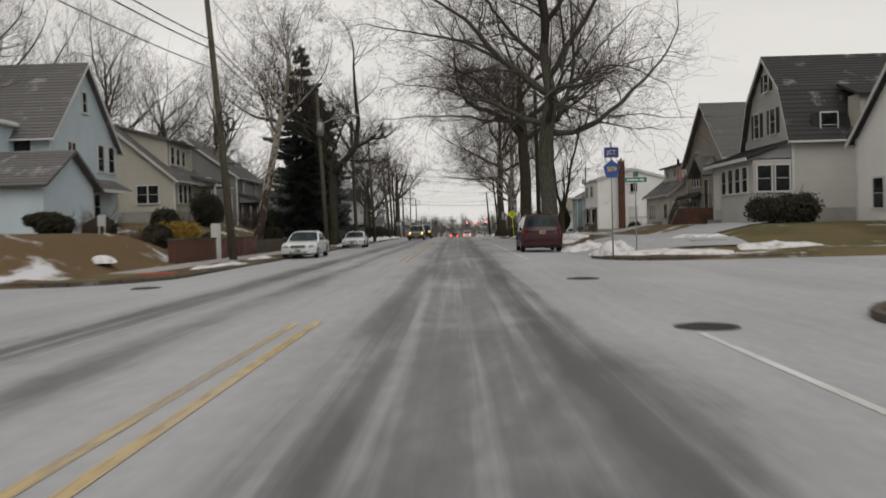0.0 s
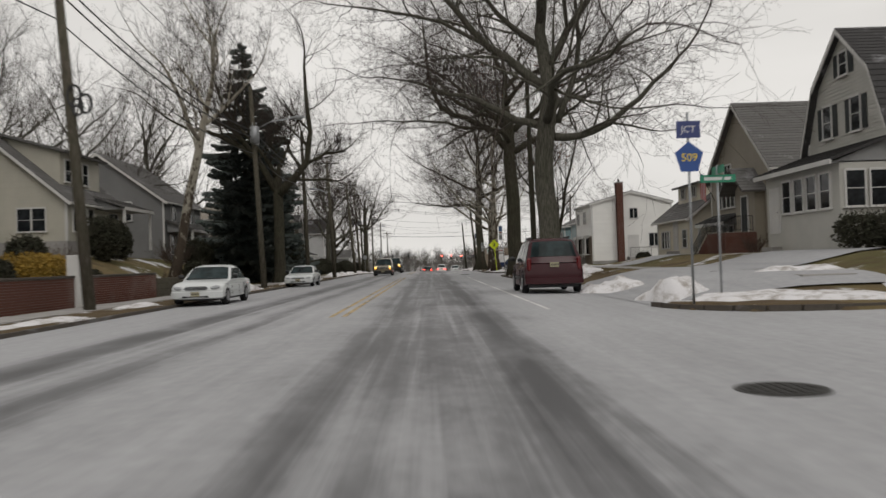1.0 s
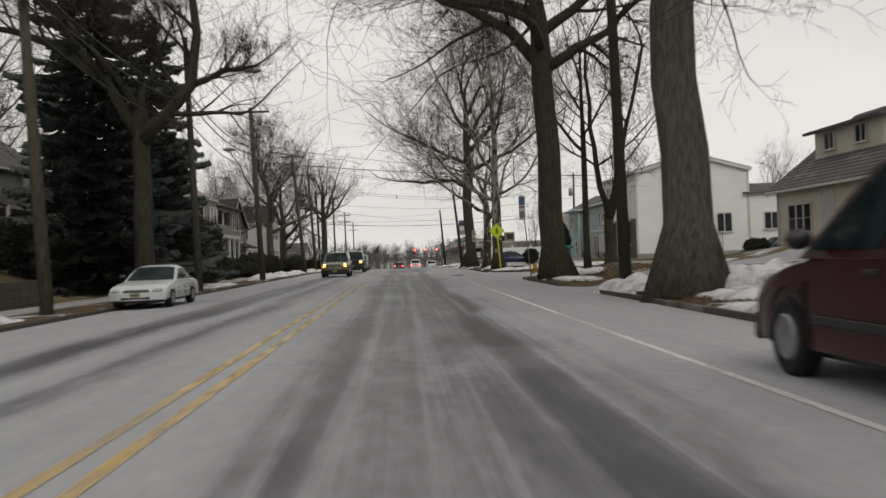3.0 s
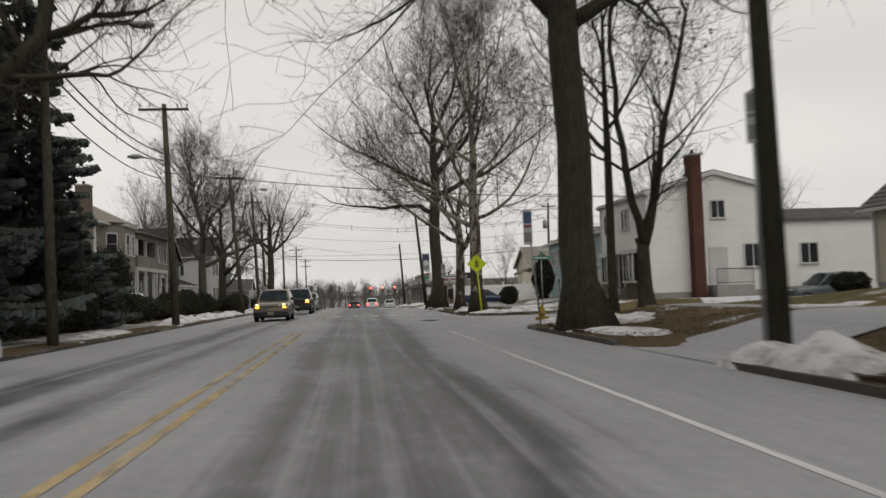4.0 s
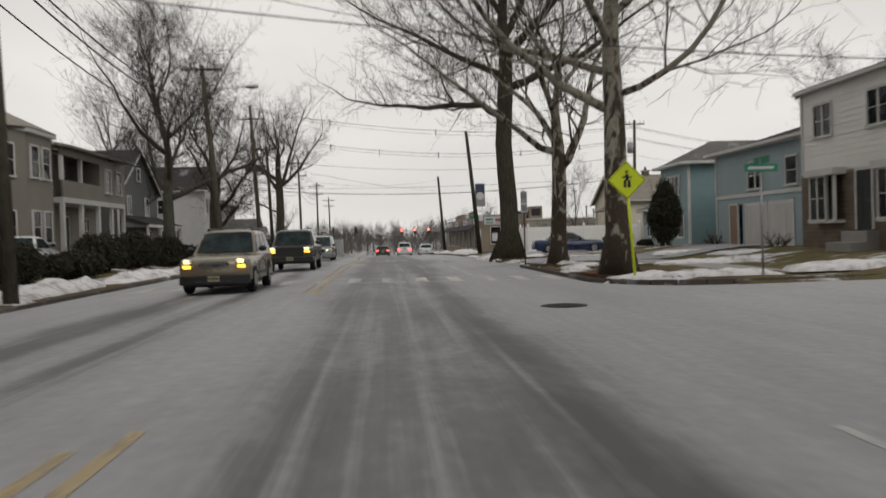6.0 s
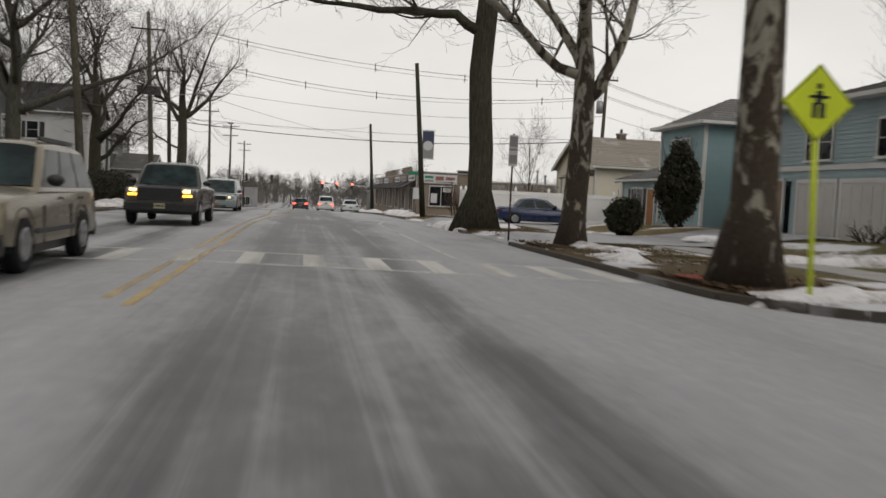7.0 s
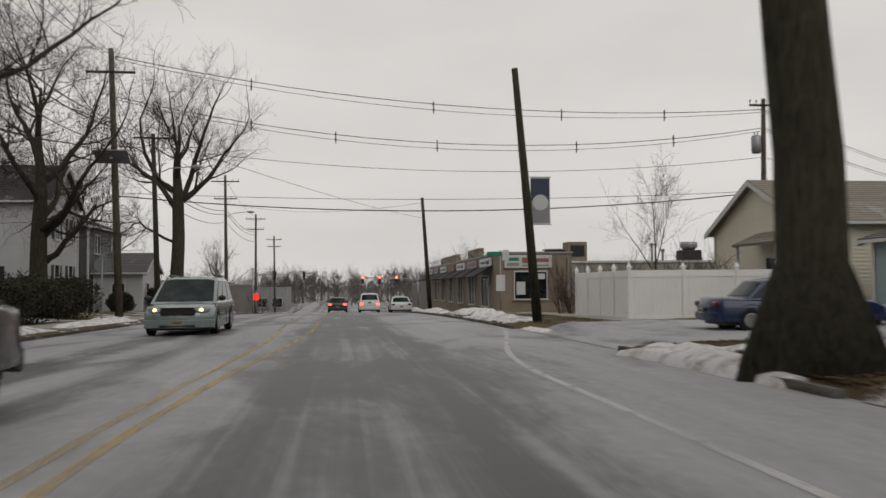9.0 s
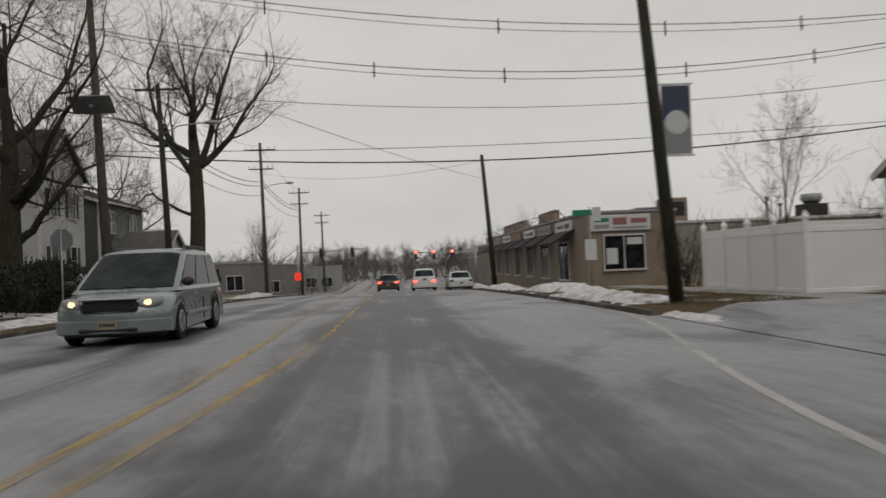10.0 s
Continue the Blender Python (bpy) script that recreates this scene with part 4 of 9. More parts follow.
def porch_roof(parent, x0, x1, out, z, rise, mat, posts=(), post_h=0.0):
    """A lean-to roof along the front wall, with its posts."""
    v, f = [], []
    roof_into(v, f, [(-out, z), (0.0, z + rise)], x0, x1, "x", 0.12, 0.25)
    raw("porch_roof", v, f, mat, parent, "shingled porch roof")["kind"] = "stuff"
    bm = bmesh.new()
    prism(bm, [(-out + 0.12, z - 0.16), (0.0, z - 0.16), (0.0, z + rise - 0.12)], "x", x0 + 0.3, x1 - 0.3)
    part("porch_ceiling", bm, M_TRIM_GREY, parent)
    part("porch_fascia", boxes((x0, x1, -out - 0.02, -out + 0.06, z - 0.22, z - 0.02)), M_TRIM, parent)
    for px in posts:
        part("porch_post", boxes((px - 0.08, px + 0.08, -out + 0.1, -out + 0.26, z - post_h, z - 0.1), bevel=0.015), M_TRIM, parent)


def front_steps(parent, x0, x1, out, top, n, mat, low=-0.4):
    """Steps that rise towards the front wall."""
    tread = out / n
    for i in range(n):
        zt = low + (top - low) * (i + 1) / n
        part("step", boxes((x0, x1, -out + tread * i, -out + tread * (i + 1) + (0.02 if i < n - 1 else 0), low - 0.6, zt), bevel=0.012), mat, parent)


def railing(parent, pts, height=0.9, mat=None, gap=0.13, name="railing"):
    """An iron railing along points at the foot; a top rail that carries lower rail, posts and balusters."""
    mat = mat or M_BLACK
    v, f = [], []
    tube_into(v, f, [Vector(p) + Vector((0, 0, height)) for p in pts], [0.022] * len(pts), 6)
    top = raw(name, v, f, mat, parent, "thin iron railing")
    rod("lower_rail", [Vector(p) + Vector((0, 0, 0.12)) for p in pts], 0.018, mat, top, 5)
    for p in pts:
        rod("post", [Vector(p), Vector(p) + Vector((0, 0, height))], 0.02, mat, top, 5)
    v, f = [], []
    tube_into(v, f, [Vector((0, 0, 0.12)), Vector((0, 0, height))], [0.011, 0.011], 4)
    bar = None
    for a, b in zip(pts, pts[1:]):
        a, b = Vector(a), Vector(b)
        n = max(2, int((b - a).length / gap))
        for i in range(1, n):
            if bar is None:
                first = raw("baluster", v, f, mat, top)
                first.matrix_basis = Matrix.Translation(a.lerp(b, i / n))
                bar = first.data
            else:
                shared("baluster", bar, top, Matrix.Translation(a.lerp(b, i / n)))
    return top


def chimney(parent, x, y, w, d, z0, z1, mat=None):
    root = part("chimney", boxes((x - w / 2 + 0.02, x + w / 2 - 0.02, y - d / 2 + 0.02, y + d / 2 - 0.02, z0, z1)), M_MORTAR, parent, "red brick chimney")
    for m, n in ((pose(x - w / 2, y - d / 2, z0), w), (pose(x + w / 2, y - d / 2, z0, 0, 0, 90), d), (pose(x - w / 2, y + d / 2, z0, 0, 0, -90), d), (pose(x + w / 2, y + d / 2, z0, 0, 0, 180), w)):
        brick_run(root, m @ pose(0, 0.015, 0), n, z1 - z0, mat=mat)
    part("chimney_cap", boxes((x - w / 2 - 0.06, x + w / 2 + 0.06, y - d / 2 - 0.06, y + d / 2 + 0.06, z1, z1 + 0.12), bevel=0.02), M_CONCRETE, root)
    v, f = [], []
    tube_into(v, f, [Vector((x, y, z1 + 0.1)), Vector((x, y, z1 + 0.4))], [0.1, 0.1], 10)
    raw("flue", v, f, M_IRON, root)
    return root


# ---- vehicles ----
def rounded(poly, closed=True, times=2):
    """Corner cutting of an outline of (y, z)."""
    for _ in range(times):
        out = []
        n = len(poly)
        for i in range(n if closed else n - 1):
            a, b = poly[i], poly[(i + 1) % n]
            out += [(a[0] * 0.8 + b[0] * 0.2, a[1] * 0.8 + b[1] * 0.2), (a[0] * 0.2 + b[0] * 0.8, a[1] * 0.2 + b[1] * 0.8)]
        poly = out if closed else [poly[0]] + out[1:-1] + [poly[-1]]
    return poly


ACROSS = (-1.0, -0.985, -0.94, -0.82, -0.6, -0.3, 0.0, 0.3, 0.6, 0.82, 0.94, 0.985, 1.0)


def ellipsoid(bm, m, seg=16):
    bmesh.ops.create_uvsphere(bm, u_segments=seg, v_segments=seg // 2, radius=1.0, matrix=m)


def vehicle(m, label, paint, length=4.7, width=1.8, height=1.45, belt=0.92, hood=0.85, deck=0.9, profile=None, roofline=None, wheel_r=0.33, axles=None, clear=0.28,
            head=None, tail=None, grille=None, bumper=None, name="car", category="car", bed=None, rails=False, group="", split=(), nose=0.11, stern=0.06, wr_k=0.76):
    """Front towards +y of its own frame. profile: outline of the lower body as y, z; roofline: belt and roof stations y.
    nose, stern: how far the front and rear corners are drawn in, as a share of the half length."""
    root = thing(name, m, label, category, group)
    L, W = length / 2, width / 2
    prof = profile or [(-L, clear + 0.12), (-L, deck * 0.78), (-L + 0.1, deck), (-L + 0.95, belt), (L - 1.35, belt), (L - 0.35, hood), (L - 0.05, hood - 0.16), (L, clear + 0.14), (L - 0.15, clear), (-L + 0.15, clear)]
    ax = axles or (L - 0.85, -L + 0.95)

    def plan(y, u):
        k = nose if y > 0 else stern
        return y * (1 - k * min(abs(y) / L, 1.0) * abs(u) ** 3.2 - 0.012 * (abs(u) > 0.99))

    line = rounded(prof)
    v, f = [], []
    n = len(line)
    for u in ACROSS:
        for y, z in line:
            up = max(0.0, (z - 0.55) / max(belt - 0.55, 0.1))
            zz = z - 0.075 * up * abs(u) ** 7
            v.append(Vector((u * W * (1 - 0.035 * up * up - 0.02 * max(0.0, (0.5 - z) / 0.3)), plan(y, u), zz)))
    for i in range(len(ACROSS) - 1):
        for j in range(n):
            a, b = i * n + j, i * n + (j + 1) % n
            f.append((a, b, b + n, a + n))
    f += [tuple(range(n)), tuple(range(len(v) - 1, len(v) - n - 1, -1))]
    bm = bmesh.new()
    vs = [bm.verts.new(p) for p in v]
    for q in f:
        bm.faces.new([vs[i] for i in q])
    bmesh.ops.recalc_face_normals(bm, faces=bm.faces)
    body = part("body", bm, paint, root, smooth=True)
    body.data.set_sharp_from_angle(angle=radians(50))
    b0, r0, r1, b1 = roofline or (-L + 0.75, -L + 1.35, L - 2.25, L - 1.35)
    zb, zr = belt - 0.06, height
    wb, wr = W * 0.955, W * wr_k
    arch_z = 0.05
    stations = [(b0, zb), (b0 + (r0 - b0) * 0.88, zb + (zr - zb) * 0.9), (r0 + 0.12, zr - 0.015), ((r0 + r1) / 2, zr + arch_z * 0.4), (r1 - 0.12, zr - 0.015), (b1 + (r1 - b1) * 0.9, zb + (zr - zb) * 0.9), (b1, zb)]
    roof = rounded(stations, False)

    def skin(y, z, u, lift=0.0):
        """A point of the cabin's skin at the share u across."""
        k = min(max((z - zb) / (zr - zb), 0), 1)
        half = wb + (wr - wb) * k ** 1.15
        mid = (b0 + b1) / 2
        pull = 0.13 * abs(u) ** 3 * (y - mid) / (b1 - mid)
        return Vector((u * (half + lift), y - pull, z - 0.07 * k * abs(u) ** 6))

    v, f = [], []
    n = len(roof)
    for u in ACROSS:
        v += [skin(y, z, u) for y, z in roof]
    for i in range(len(ACROSS) - 1):
        for j in range(n - 1):
            a = i * n + j
            f.append((a, a + 1, a + 1 + n, a + n))
    f += [tuple(range(n)), tuple(range(len(v) - 1, len(v) - n - 1, -1))]
    bm = bmesh.new()
    vs = [bm.verts.new(p) for p in v]
    for q in f:
        bm.faces.new([vs[i] for i in q])
    bmesh.ops.recalc_face_normals(bm, faces=bm.faces)
    cabin = part("cabin", bm, paint, root, smooth=True)
    cabin.data.set_sharp_from_angle(angle=radians(42))

    def pane(nm, a, b, t0, t1, wide):
        """A curved screen between two stations of the roofline."""
        out = Vector((0, b[1] - a[1], -(b[0] - a[0]))).normalized()
        if out.z < 0:
            out = -out
        v, f = [], []
        us = [wide * (i / 5 - 1) for i in range(11)]
        for lay in (0.014, -0.012):
            for t in (t0, (t0 + t1) / 2, t1):
                y, z = a[0] + (b[0] - a[0]) * t, a[1] + (b[1] - a[1]) * t
                for u in us:
                    v.append(skin(y, z, u) + out * lay)
        w = len(us)
        for i in range(2):
            for j in range(w - 1):
                q = i * w + j
                f += [(q, q + 1, q + 1 + w, q + w), (q + 3 * w, q + 4 * w, q + 4 * w + 1, q + 3 * w + 1)]
        edge = list(range(w)) + [2 * w - 1] + list(range(3 * w - 1, 2 * w - 1, -1)) + [w]
        for p, q in zip(edge, edge[1:] + edge[:1]):
            f.append((q, p, p + 3 * w, q + 3 * w))
        ob = raw(nm, v, f, M_CARGLASS, cabin, smooth=True)
        ob.data.set_sharp_from_angle(angle=radians(40))
        return ob

    pane("windscreen", stations[6], stations[5], 0.1, 0.97, 0.9)
    pane("rear_window", stations[0], stations[1], 0.2 if deck < 1.0 else 0.28, 0.95, 0.86)
    cuts = [0.0] + list(split or (0.5,)) + [1.0]
    for s in (-1, 1):
        for t0, t1 in zip(cuts, cuts[1:]):
            quad = []
            for t, k in ((t0 + 0.018, 0.1), (t1 - 0.018, 0.1), (t1 - 0.018, 0.9), (t0 + 0.018, 0.9)):
                z = zb + (zr - zb) * k
                lo, hi = b0 + (r0 - b0) * k + 0.12, b1 + (r1 - b1) * k - 0.16
                y = lo + (hi - lo) * t
                quad.append(Vector((s * (wb + (wr - wb) * k ** 1.15), y, z - 0.07 * k)))
            vv = [q + Vector((s * 0.012, 0, 0)) for q in quad] + [q - Vector((s * 0.02, 0, 0)) for q in quad]
            raw("side_window", vv, [(0, 1, 2, 3), (7, 6, 5, 4), (0, 4, 5, 1), (1, 5, 6, 2), (2, 6, 7, 3), (3, 7, 4, 0)], M_CARGLASS, cabin)
    for y in ax:
        for s in (-1, 1):
            arch = bmesh.new()
            bmesh.ops.create_cone(arch, cap_ends=True, segments=28, radius1=wheel_r + 0.07, radius2=wheel_r + 0.07, depth=0.06, matrix=pose(s * (W - 0.032), y, wheel_r + 0.02, 0, 90, 0))
            bmesh.ops.delete(arch, geom=[vv for vv in arch.verts if vv.co.z < clear - 0.06], context='VERTS')
            part("wheel_arch", arch, M_BLACK, root)
            bm = bmesh.new()
            bmesh.ops.create_cone(bm, cap_ends=True, segments=26, radius1=wheel_r, radius2=wheel_r, depth=0.21, matrix=pose(0, 0, 0, 0, 90, 0))
            bmesh.ops.bevel(bm, geom=[e for e in bm.edges if abs(e.verts[0].co.x - e.verts[1].co.x) < 1e-4], offset=0.035, segments=2, affect='EDGES')
            wh = part("wheel", bm, M_RUBBER, root)
            wh.location = (s * (W - 0.09), y, wheel_r)
            bm = bmesh.new()
            bmesh.ops.create_cone(bm, cap_ends=True, segments=18, radius1=wheel_r * 0.64, radius2=wheel_r * 0.52, depth=0.03, matrix=pose(s * 0.105, 0, 0, 0, 90 * s, 0))
            for k in range(5):
                mm = Matrix.Rotation(k * 2 * math.pi / 5, 4, 'X') @ pose(s * 0.122, 0, wheel_r * 0.3)
                bmesh.ops.create_cube(bm, size=1, matrix=mm @ Matrix.Diagonal((0.012, 0.05, wheel_r * 0.42, 1)))
            part("rim", bm, M_ALLOY, wh, "grey alloy rim")
    hl = head or dict(z=hood - 0.2, w=0.34, h=0.14, mat=M_LENS_OFF)
    for s in (-1, 1):
        cx = s * (W * 0.93 - hl["w"] / 2 - 0.02)
        ly = plan(L, cx / W) - hl.get("back", 0.05)
        turn = Matrix.Rotation(-s * 0.42, 4, 'Z') @ Matrix.Rotation(-s * hl.get("tilt", 0.1), 4, 'Y')
        bm = bmesh.new()
        if hl.get("square"):
            bmesh.ops.create_cube(bm, size=2.0, matrix=pose(cx, ly - 0.02, hl["z"]) @ Matrix.Rotation(-s * 0.2, 4, 'Z') @ Matrix.Diagonal((hl["w"] / 2, 0.07, hl["h"] / 2, 1)))
            bmesh.ops.bevel(bm, geom=bm.edges[:], offset=0.02, segments=2, affect='EDGES')
        else:
            ellipsoid(bm, pose(cx, ly, hl["z"]) @ turn @ Matrix.Diagonal((hl["w"] / 2, 0.085, hl["h"] / 2, 1)))
        hb = part("headlight", bm, M_LENS_OFF, root, smooth=True)
        if hl["mat"] is not M_LENS_OFF:
            bm = bmesh.new()
            if hl.get("square"):
                bmesh.ops.create_cube(bm, size=2.0, matrix=pose(cx - s * 0.02, ly + 0.0, hl["z"]) @ Matrix.Rotation(-s * 0.2, 4, 'Z') @ Matrix.Diagonal((hl["w"] * 0.36, 0.06, hl["h"] * 0.4, 1)))
                bmesh.ops.bevel(bm, geom=bm.edges[:], offset=0.018, segments=2, affect='EDGES')
            else:
                ellipsoid(bm, pose(cx - s * 0.02, ly + 0.025, hl["z"]) @ turn @ Matrix.Diagonal((hl["w"] * 0.36, 0.07, hl["h"] * 0.4, 1)))
            part("bulb", bm, hl["mat"], hb, "lit bulb", smooth=True)
        if hl.get("amber"):
            bm = bmesh.new()
            if hl.get("square"):
                bmesh.ops.create_cube(bm, size=2.0, matrix=pose(cx, ly - 0.01, hl["z"] - hl["h"] * 0.98) @ Matrix.Rotation(-s * 0.2, 4, 'Z') @ Matrix.Diagonal((hl["w"] * 0.38, 0.06, hl["h"] * 0.28, 1)))
                bmesh.ops.bevel(bm, geom=bm.edges[:], offset=0.012, segments=2, affect='EDGES')
            else:
                ellipsoid(bm, pose(cx, ly, hl["z"] - hl["h"] * 0.95) @ turn @ Matrix.Diagonal((hl["w"] * 0.42, 0.07, hl["h"] * 0.34, 1)))
            part("indicator", bm, M_AMBER, root, "lit amber lamp", smooth=True)
    tl = tail or dict(z=deck - 0.2, w=0.3, h=0.16, mat=M_TAIL_OFF)
    for s in (-1, 1):
        cx = s * (W * 0.94 - tl["w"] / 2 - 0.01)
        ly = plan(-L, cx / W)
        part("tail_light", boxes((cx - tl["w"] / 2, cx + tl["w"] / 2, ly - 0.03, ly + 0.16, tl["z"] - tl["h"] / 2, tl["z"] + tl["h"] / 2), bevel=min(0.045, tl["h"] * 0.3)), tl["mat"], root)
    g = grille or dict(z=hood - 0.22, w=0.8, h=0.14)
    gr = part("grille", boxes((-g["w"] / 2, g["w"] / 2, L - 0.14, L + 0.006, g["z"] - g["h"] / 2, g["z"] + g["h"] / 2), bevel=min(0.06, g["h"] * 0.42)), M_BLACK, root, "black grille")
    nb = 4
    for i in range(nb):
        zz = g["z"] - g["h"] / 2 + g["h"] * (i + 0.5) / nb
        part("grille_bar", boxes((-g["w"] / 2 + 0.06, g["w"] / 2 - 0.06, L, L + 0.014, zz - 0.006, zz + 0.006)), g.get("mat", M_GALV), gr)
    if g.get("rim"):
        part("grille_rim", boxes((-g["w"] / 2 - 0.03, g["w"] / 2 + 0.03, L - 0.14, L + 0.004, g["z"] + g["h"] / 2 - 0.01, g["z"] + g["h"] / 2 + 0.035), bevel=0.015), M_CHROME, gr)
    bmat = bumper or paint

    def band(nm, end, z0, z1, out, mat):
        """A bumper that follows the plan of the nose or stern."""
        v, f = [], []
        us = [-0.985 + 1.97 * i / 12 for i in range(13)]
        zs = ((z0, -0.02), (z0 + 0.03, out), (z1 - 0.03, out), (z1, -0.02))
        for u in us:
            for z, o in zs:
                v.append(Vector((u * W * 1.005, end * (plan(L, u) if end > 0 else -plan(-L, u)) + end * o, z)))
            v.append(Vector((u * W * 0.98, end * (L - 0.3), (z0 + z1) / 2)))
        for i in range(12):
            for j in range(5):
                a, b = i * 5 + j, i * 5 + (j + 1) % 5
                f.append((a, b, b + 5, a + 5))
        f += [(4, 3, 2, 1, 0), tuple(range(60, 65))]
        return raw(nm, v, f, mat, root)

    band("front_bumper", 1, clear - 0.02, clear + 0.24, 0.05, bmat)
    band("rear_bumper", -1, clear + 0.02, clear + 0.27, 0.06, bmat)
    part("air_dam", boxes((-W * 0.5, W * 0.5, L - 0.1, L + 0.055, clear + 0.02, clear + 0.09), bevel=0.02), M_BLACK, root)
    for y, z, tt in ((L + 0.06, clear + 0.15, 1), (-L - (0.02 if deck > 1.0 else 0.07), (0.93 if deck > 1.0 else clear + 0.3), -1)):
        pl = part("number_plate", boxes((-0.15, 0.15, y - 0.008, y + 0.008, z - 0.075, z + 0.075)), M_PLATE, root, "pale yellow number plate")
        for i in range(6):
            part("plate_bar", boxes((-0.12 + i * 0.045, -0.09 + i * 0.045, y + tt * 0.008 - 0.003, y + tt * 0.008 + 0.003, z - 0.03, z + 0.03)), M_BLACK, pl)
    for s in (-1, 1):
        bm = bmesh.new()
        ellipsoid(bm, pose(s * (W + 0.08), b1 - 0.4, belt + 0.1) @ Matrix.Diagonal((0.12, 0.07, 0.085, 1)), 12)
        part("wing_mirror", bm, M_BLACK, root, smooth=True)
        for t in (0.32, 0.66) if not bed else (0.6,):
            yy = b0 + (b1 - b0) * t
            part("door_handle", boxes((s * (W * 0.96), s * (W * 0.975 + 0.02), yy - 0.08, yy + 0.08, belt - 0.17, belt - 0.13), bevel=0.008), bmat if bumper is None else M_BLACK, root)
        for yy in ((b1 - 0.25, (b0 + b1) / 2, ) if not bed else (b1 - 0.1, b0 + 0.1)):
            part("door_seam", boxes((s * (W - 0.05), s * (W + 0.003), yy - 0.006, yy + 0.006, clear + 0.06, belt - 0.24)), M_BLACK, root)
        part("side_trim", boxes((s * (W - 0.01), s * (W + 0.016), ax[1] + wheel_r + 0.12, ax[0] - wheel_r - 0.12, clear + 0.2, clear + 0.27), bevel=0.006), bmat if bumper is None else M_BLACK, root)
        if rails:
            part("roof_rail", boxes((s * wr * 0.86 - 0.02, s * wr * 0.86 + 0.02, r0 + 0.25, r1 - 0.2, zr - 0.02, zr + 0.05), bevel=0.01), M_BLACK, root)
        rod("wiper", [(s * 0.28 - 0.3, b1 - 0.02, belt + 0.0), (s * 0.28 + 0.25, b1 - 0.11, belt + 0.05)], 0.012, M_BLACK, root, 5)
    part("underbody", boxes((-W * 0.85, W * 0.85, -L + 0.3, L - 0.3, clear - 0.08, clear + 0.1)), M_BLACK, root)
    return root


# ---- kerbs, lines, covers ----
def kerb_line(name, pts, label):
    v, f = [], []
    out = []
    for a, b in zip(pts, pts[1:]):
        a, b = Vector((*a, 0)), Vector((*b, 0))
        n = max(1, round((b - a).length / 2.4))
        for i in range(n):
            out.append((a.lerp(b, i / n), a.lerp(b, (i + 1) / n)))
    for a, b in out:
        d = (b - a).normalized()
        s = Vector((-d.y, d.x, 0))
        gap = d * 0.006
        j = random.uniform(-0.008, 0.008)
        k = len(v)
        for p in (a + gap, b - gap):
            top = fall(p.y) + 0.066 + j
            for o, z in ((0.0, -0.4), (0.015, top - 0.02), (0.035, top), (0.17, top + 0.004), (0.19, -0.4)):
                q = p + s * o
                v.append(Vector((q.x, q.y, z if z != -0.4 else top - 0.4)))
        for i in range(4):
            f.append((k + i, k + i + 1, k + 6 + i, k + 5 + i))
        f += [(k, k + 1, k + 2, k + 3, k + 4), (k + 9, k + 8, k + 7, k + 6, k + 5)]
    ob = raw(name, v, f, M_KERB)
    return tagged(ob, label, "kerb", kind="structure")


def arc(cx, cy, r, a0, a1, n=7):
    return [(cx + r * math.cos(radians(a0 + (a1 - a0) * i / n)), cy + r * math.sin(radians(a0 + (a1 - a0) * i / n))) for i in range(n + 1)]


KR = KERB_R
kerb_line("kerb_1", [(60, 31.0)] + arc(KR + 3, 34.0, 3, 270, 180)[0:], "worn concrete kerb at the corner")
kerb_line("kerb_2", [(KR, 51.5), (KR, 63.5)], "worn concrete kerb by the lawn")
kerb_line("kerb_3", [(KR, 69.3)] + arc(KR + 3, 78.5, 3, 180, 90) + [(60, 81.5)], "worn concrete kerb by the corner lawn")
kerb_line("kerb_4", [(60, 95.0)] + arc(KR + 3, 98.0, 3, 270, 180) + [(KR, 109.5)], "worn concrete kerb along the verge")
kerb_line("kerb_8", [(KR, 116.3), (KR, 124.0)], "worn concrete kerb along the verge")
kerb_line("kerb_5", [(KR, 134.9), (KR, 300)], "snow-edged concrete kerb")
kerb_line("kerb_6", [(KR, -40), (KR, 10)] + arc(KR + 3, 10, 3, 180, 90) + [(60, 13.0)], "concrete kerb")
kerb_line("kerb_7", [(KERB_L, 300)] + [(KERB_L, 26.5)] + arc(KERB_L - 3, 26.5, 3, 0, -90) + [(-60, 23.5)], "worn concrete kerb along the bank")


def stripe(name, parts_, mat):
    """Painted strips: x0, x1, y0, y1, draped 4 mm over the road."""
    v, f = [], []
    for x0, x1, y0, y1 in parts_:
        n, m = max(1, int(abs(y1 - y0) / 2)), max(1, int(abs(x1 - x0) / 0.5))
        k = len(v)
        for i in range(n + 1):
            y = y0 + (y1 - y0) * i / n
            for j in range(m + 1):
                x = x0 + (x1 - x0) * j / m
                v.append((x, y, road_z(x, y) + 0.007))
        f += [(k + (m + 1) * i + j, k + (m + 1) * i + j + 1, k + (m + 1) * (i + 1) + j + 1, k + (m + 1) * (i + 1) + j) for i in range(n) for j in range(m)]
    return raw(name, v, f, mat)


def sway_stripe(name, x_of, w, y0, y1, mat, label):
    v, f = [], []
    n = int((y1 - y0) / 1.0)
    for i in range(n + 1):
        y = y0 + (y1 - y0) * i / n
        for s in (-0.5, 0.5):
            x = x_of(y) + s * w
            v.append((x, y, road_z(x, y) + 0.005))
    f = [(2 * i, 2 * i + 1, 2 * i + 3, 2 * i + 2) for i in range(n)]
    return tagged(raw(name, v, f, mat), label, "road marking", kind="structure")


def median(y):
    return 0.55 * step(112, 135, y) * (1 - step(150, 175, y))


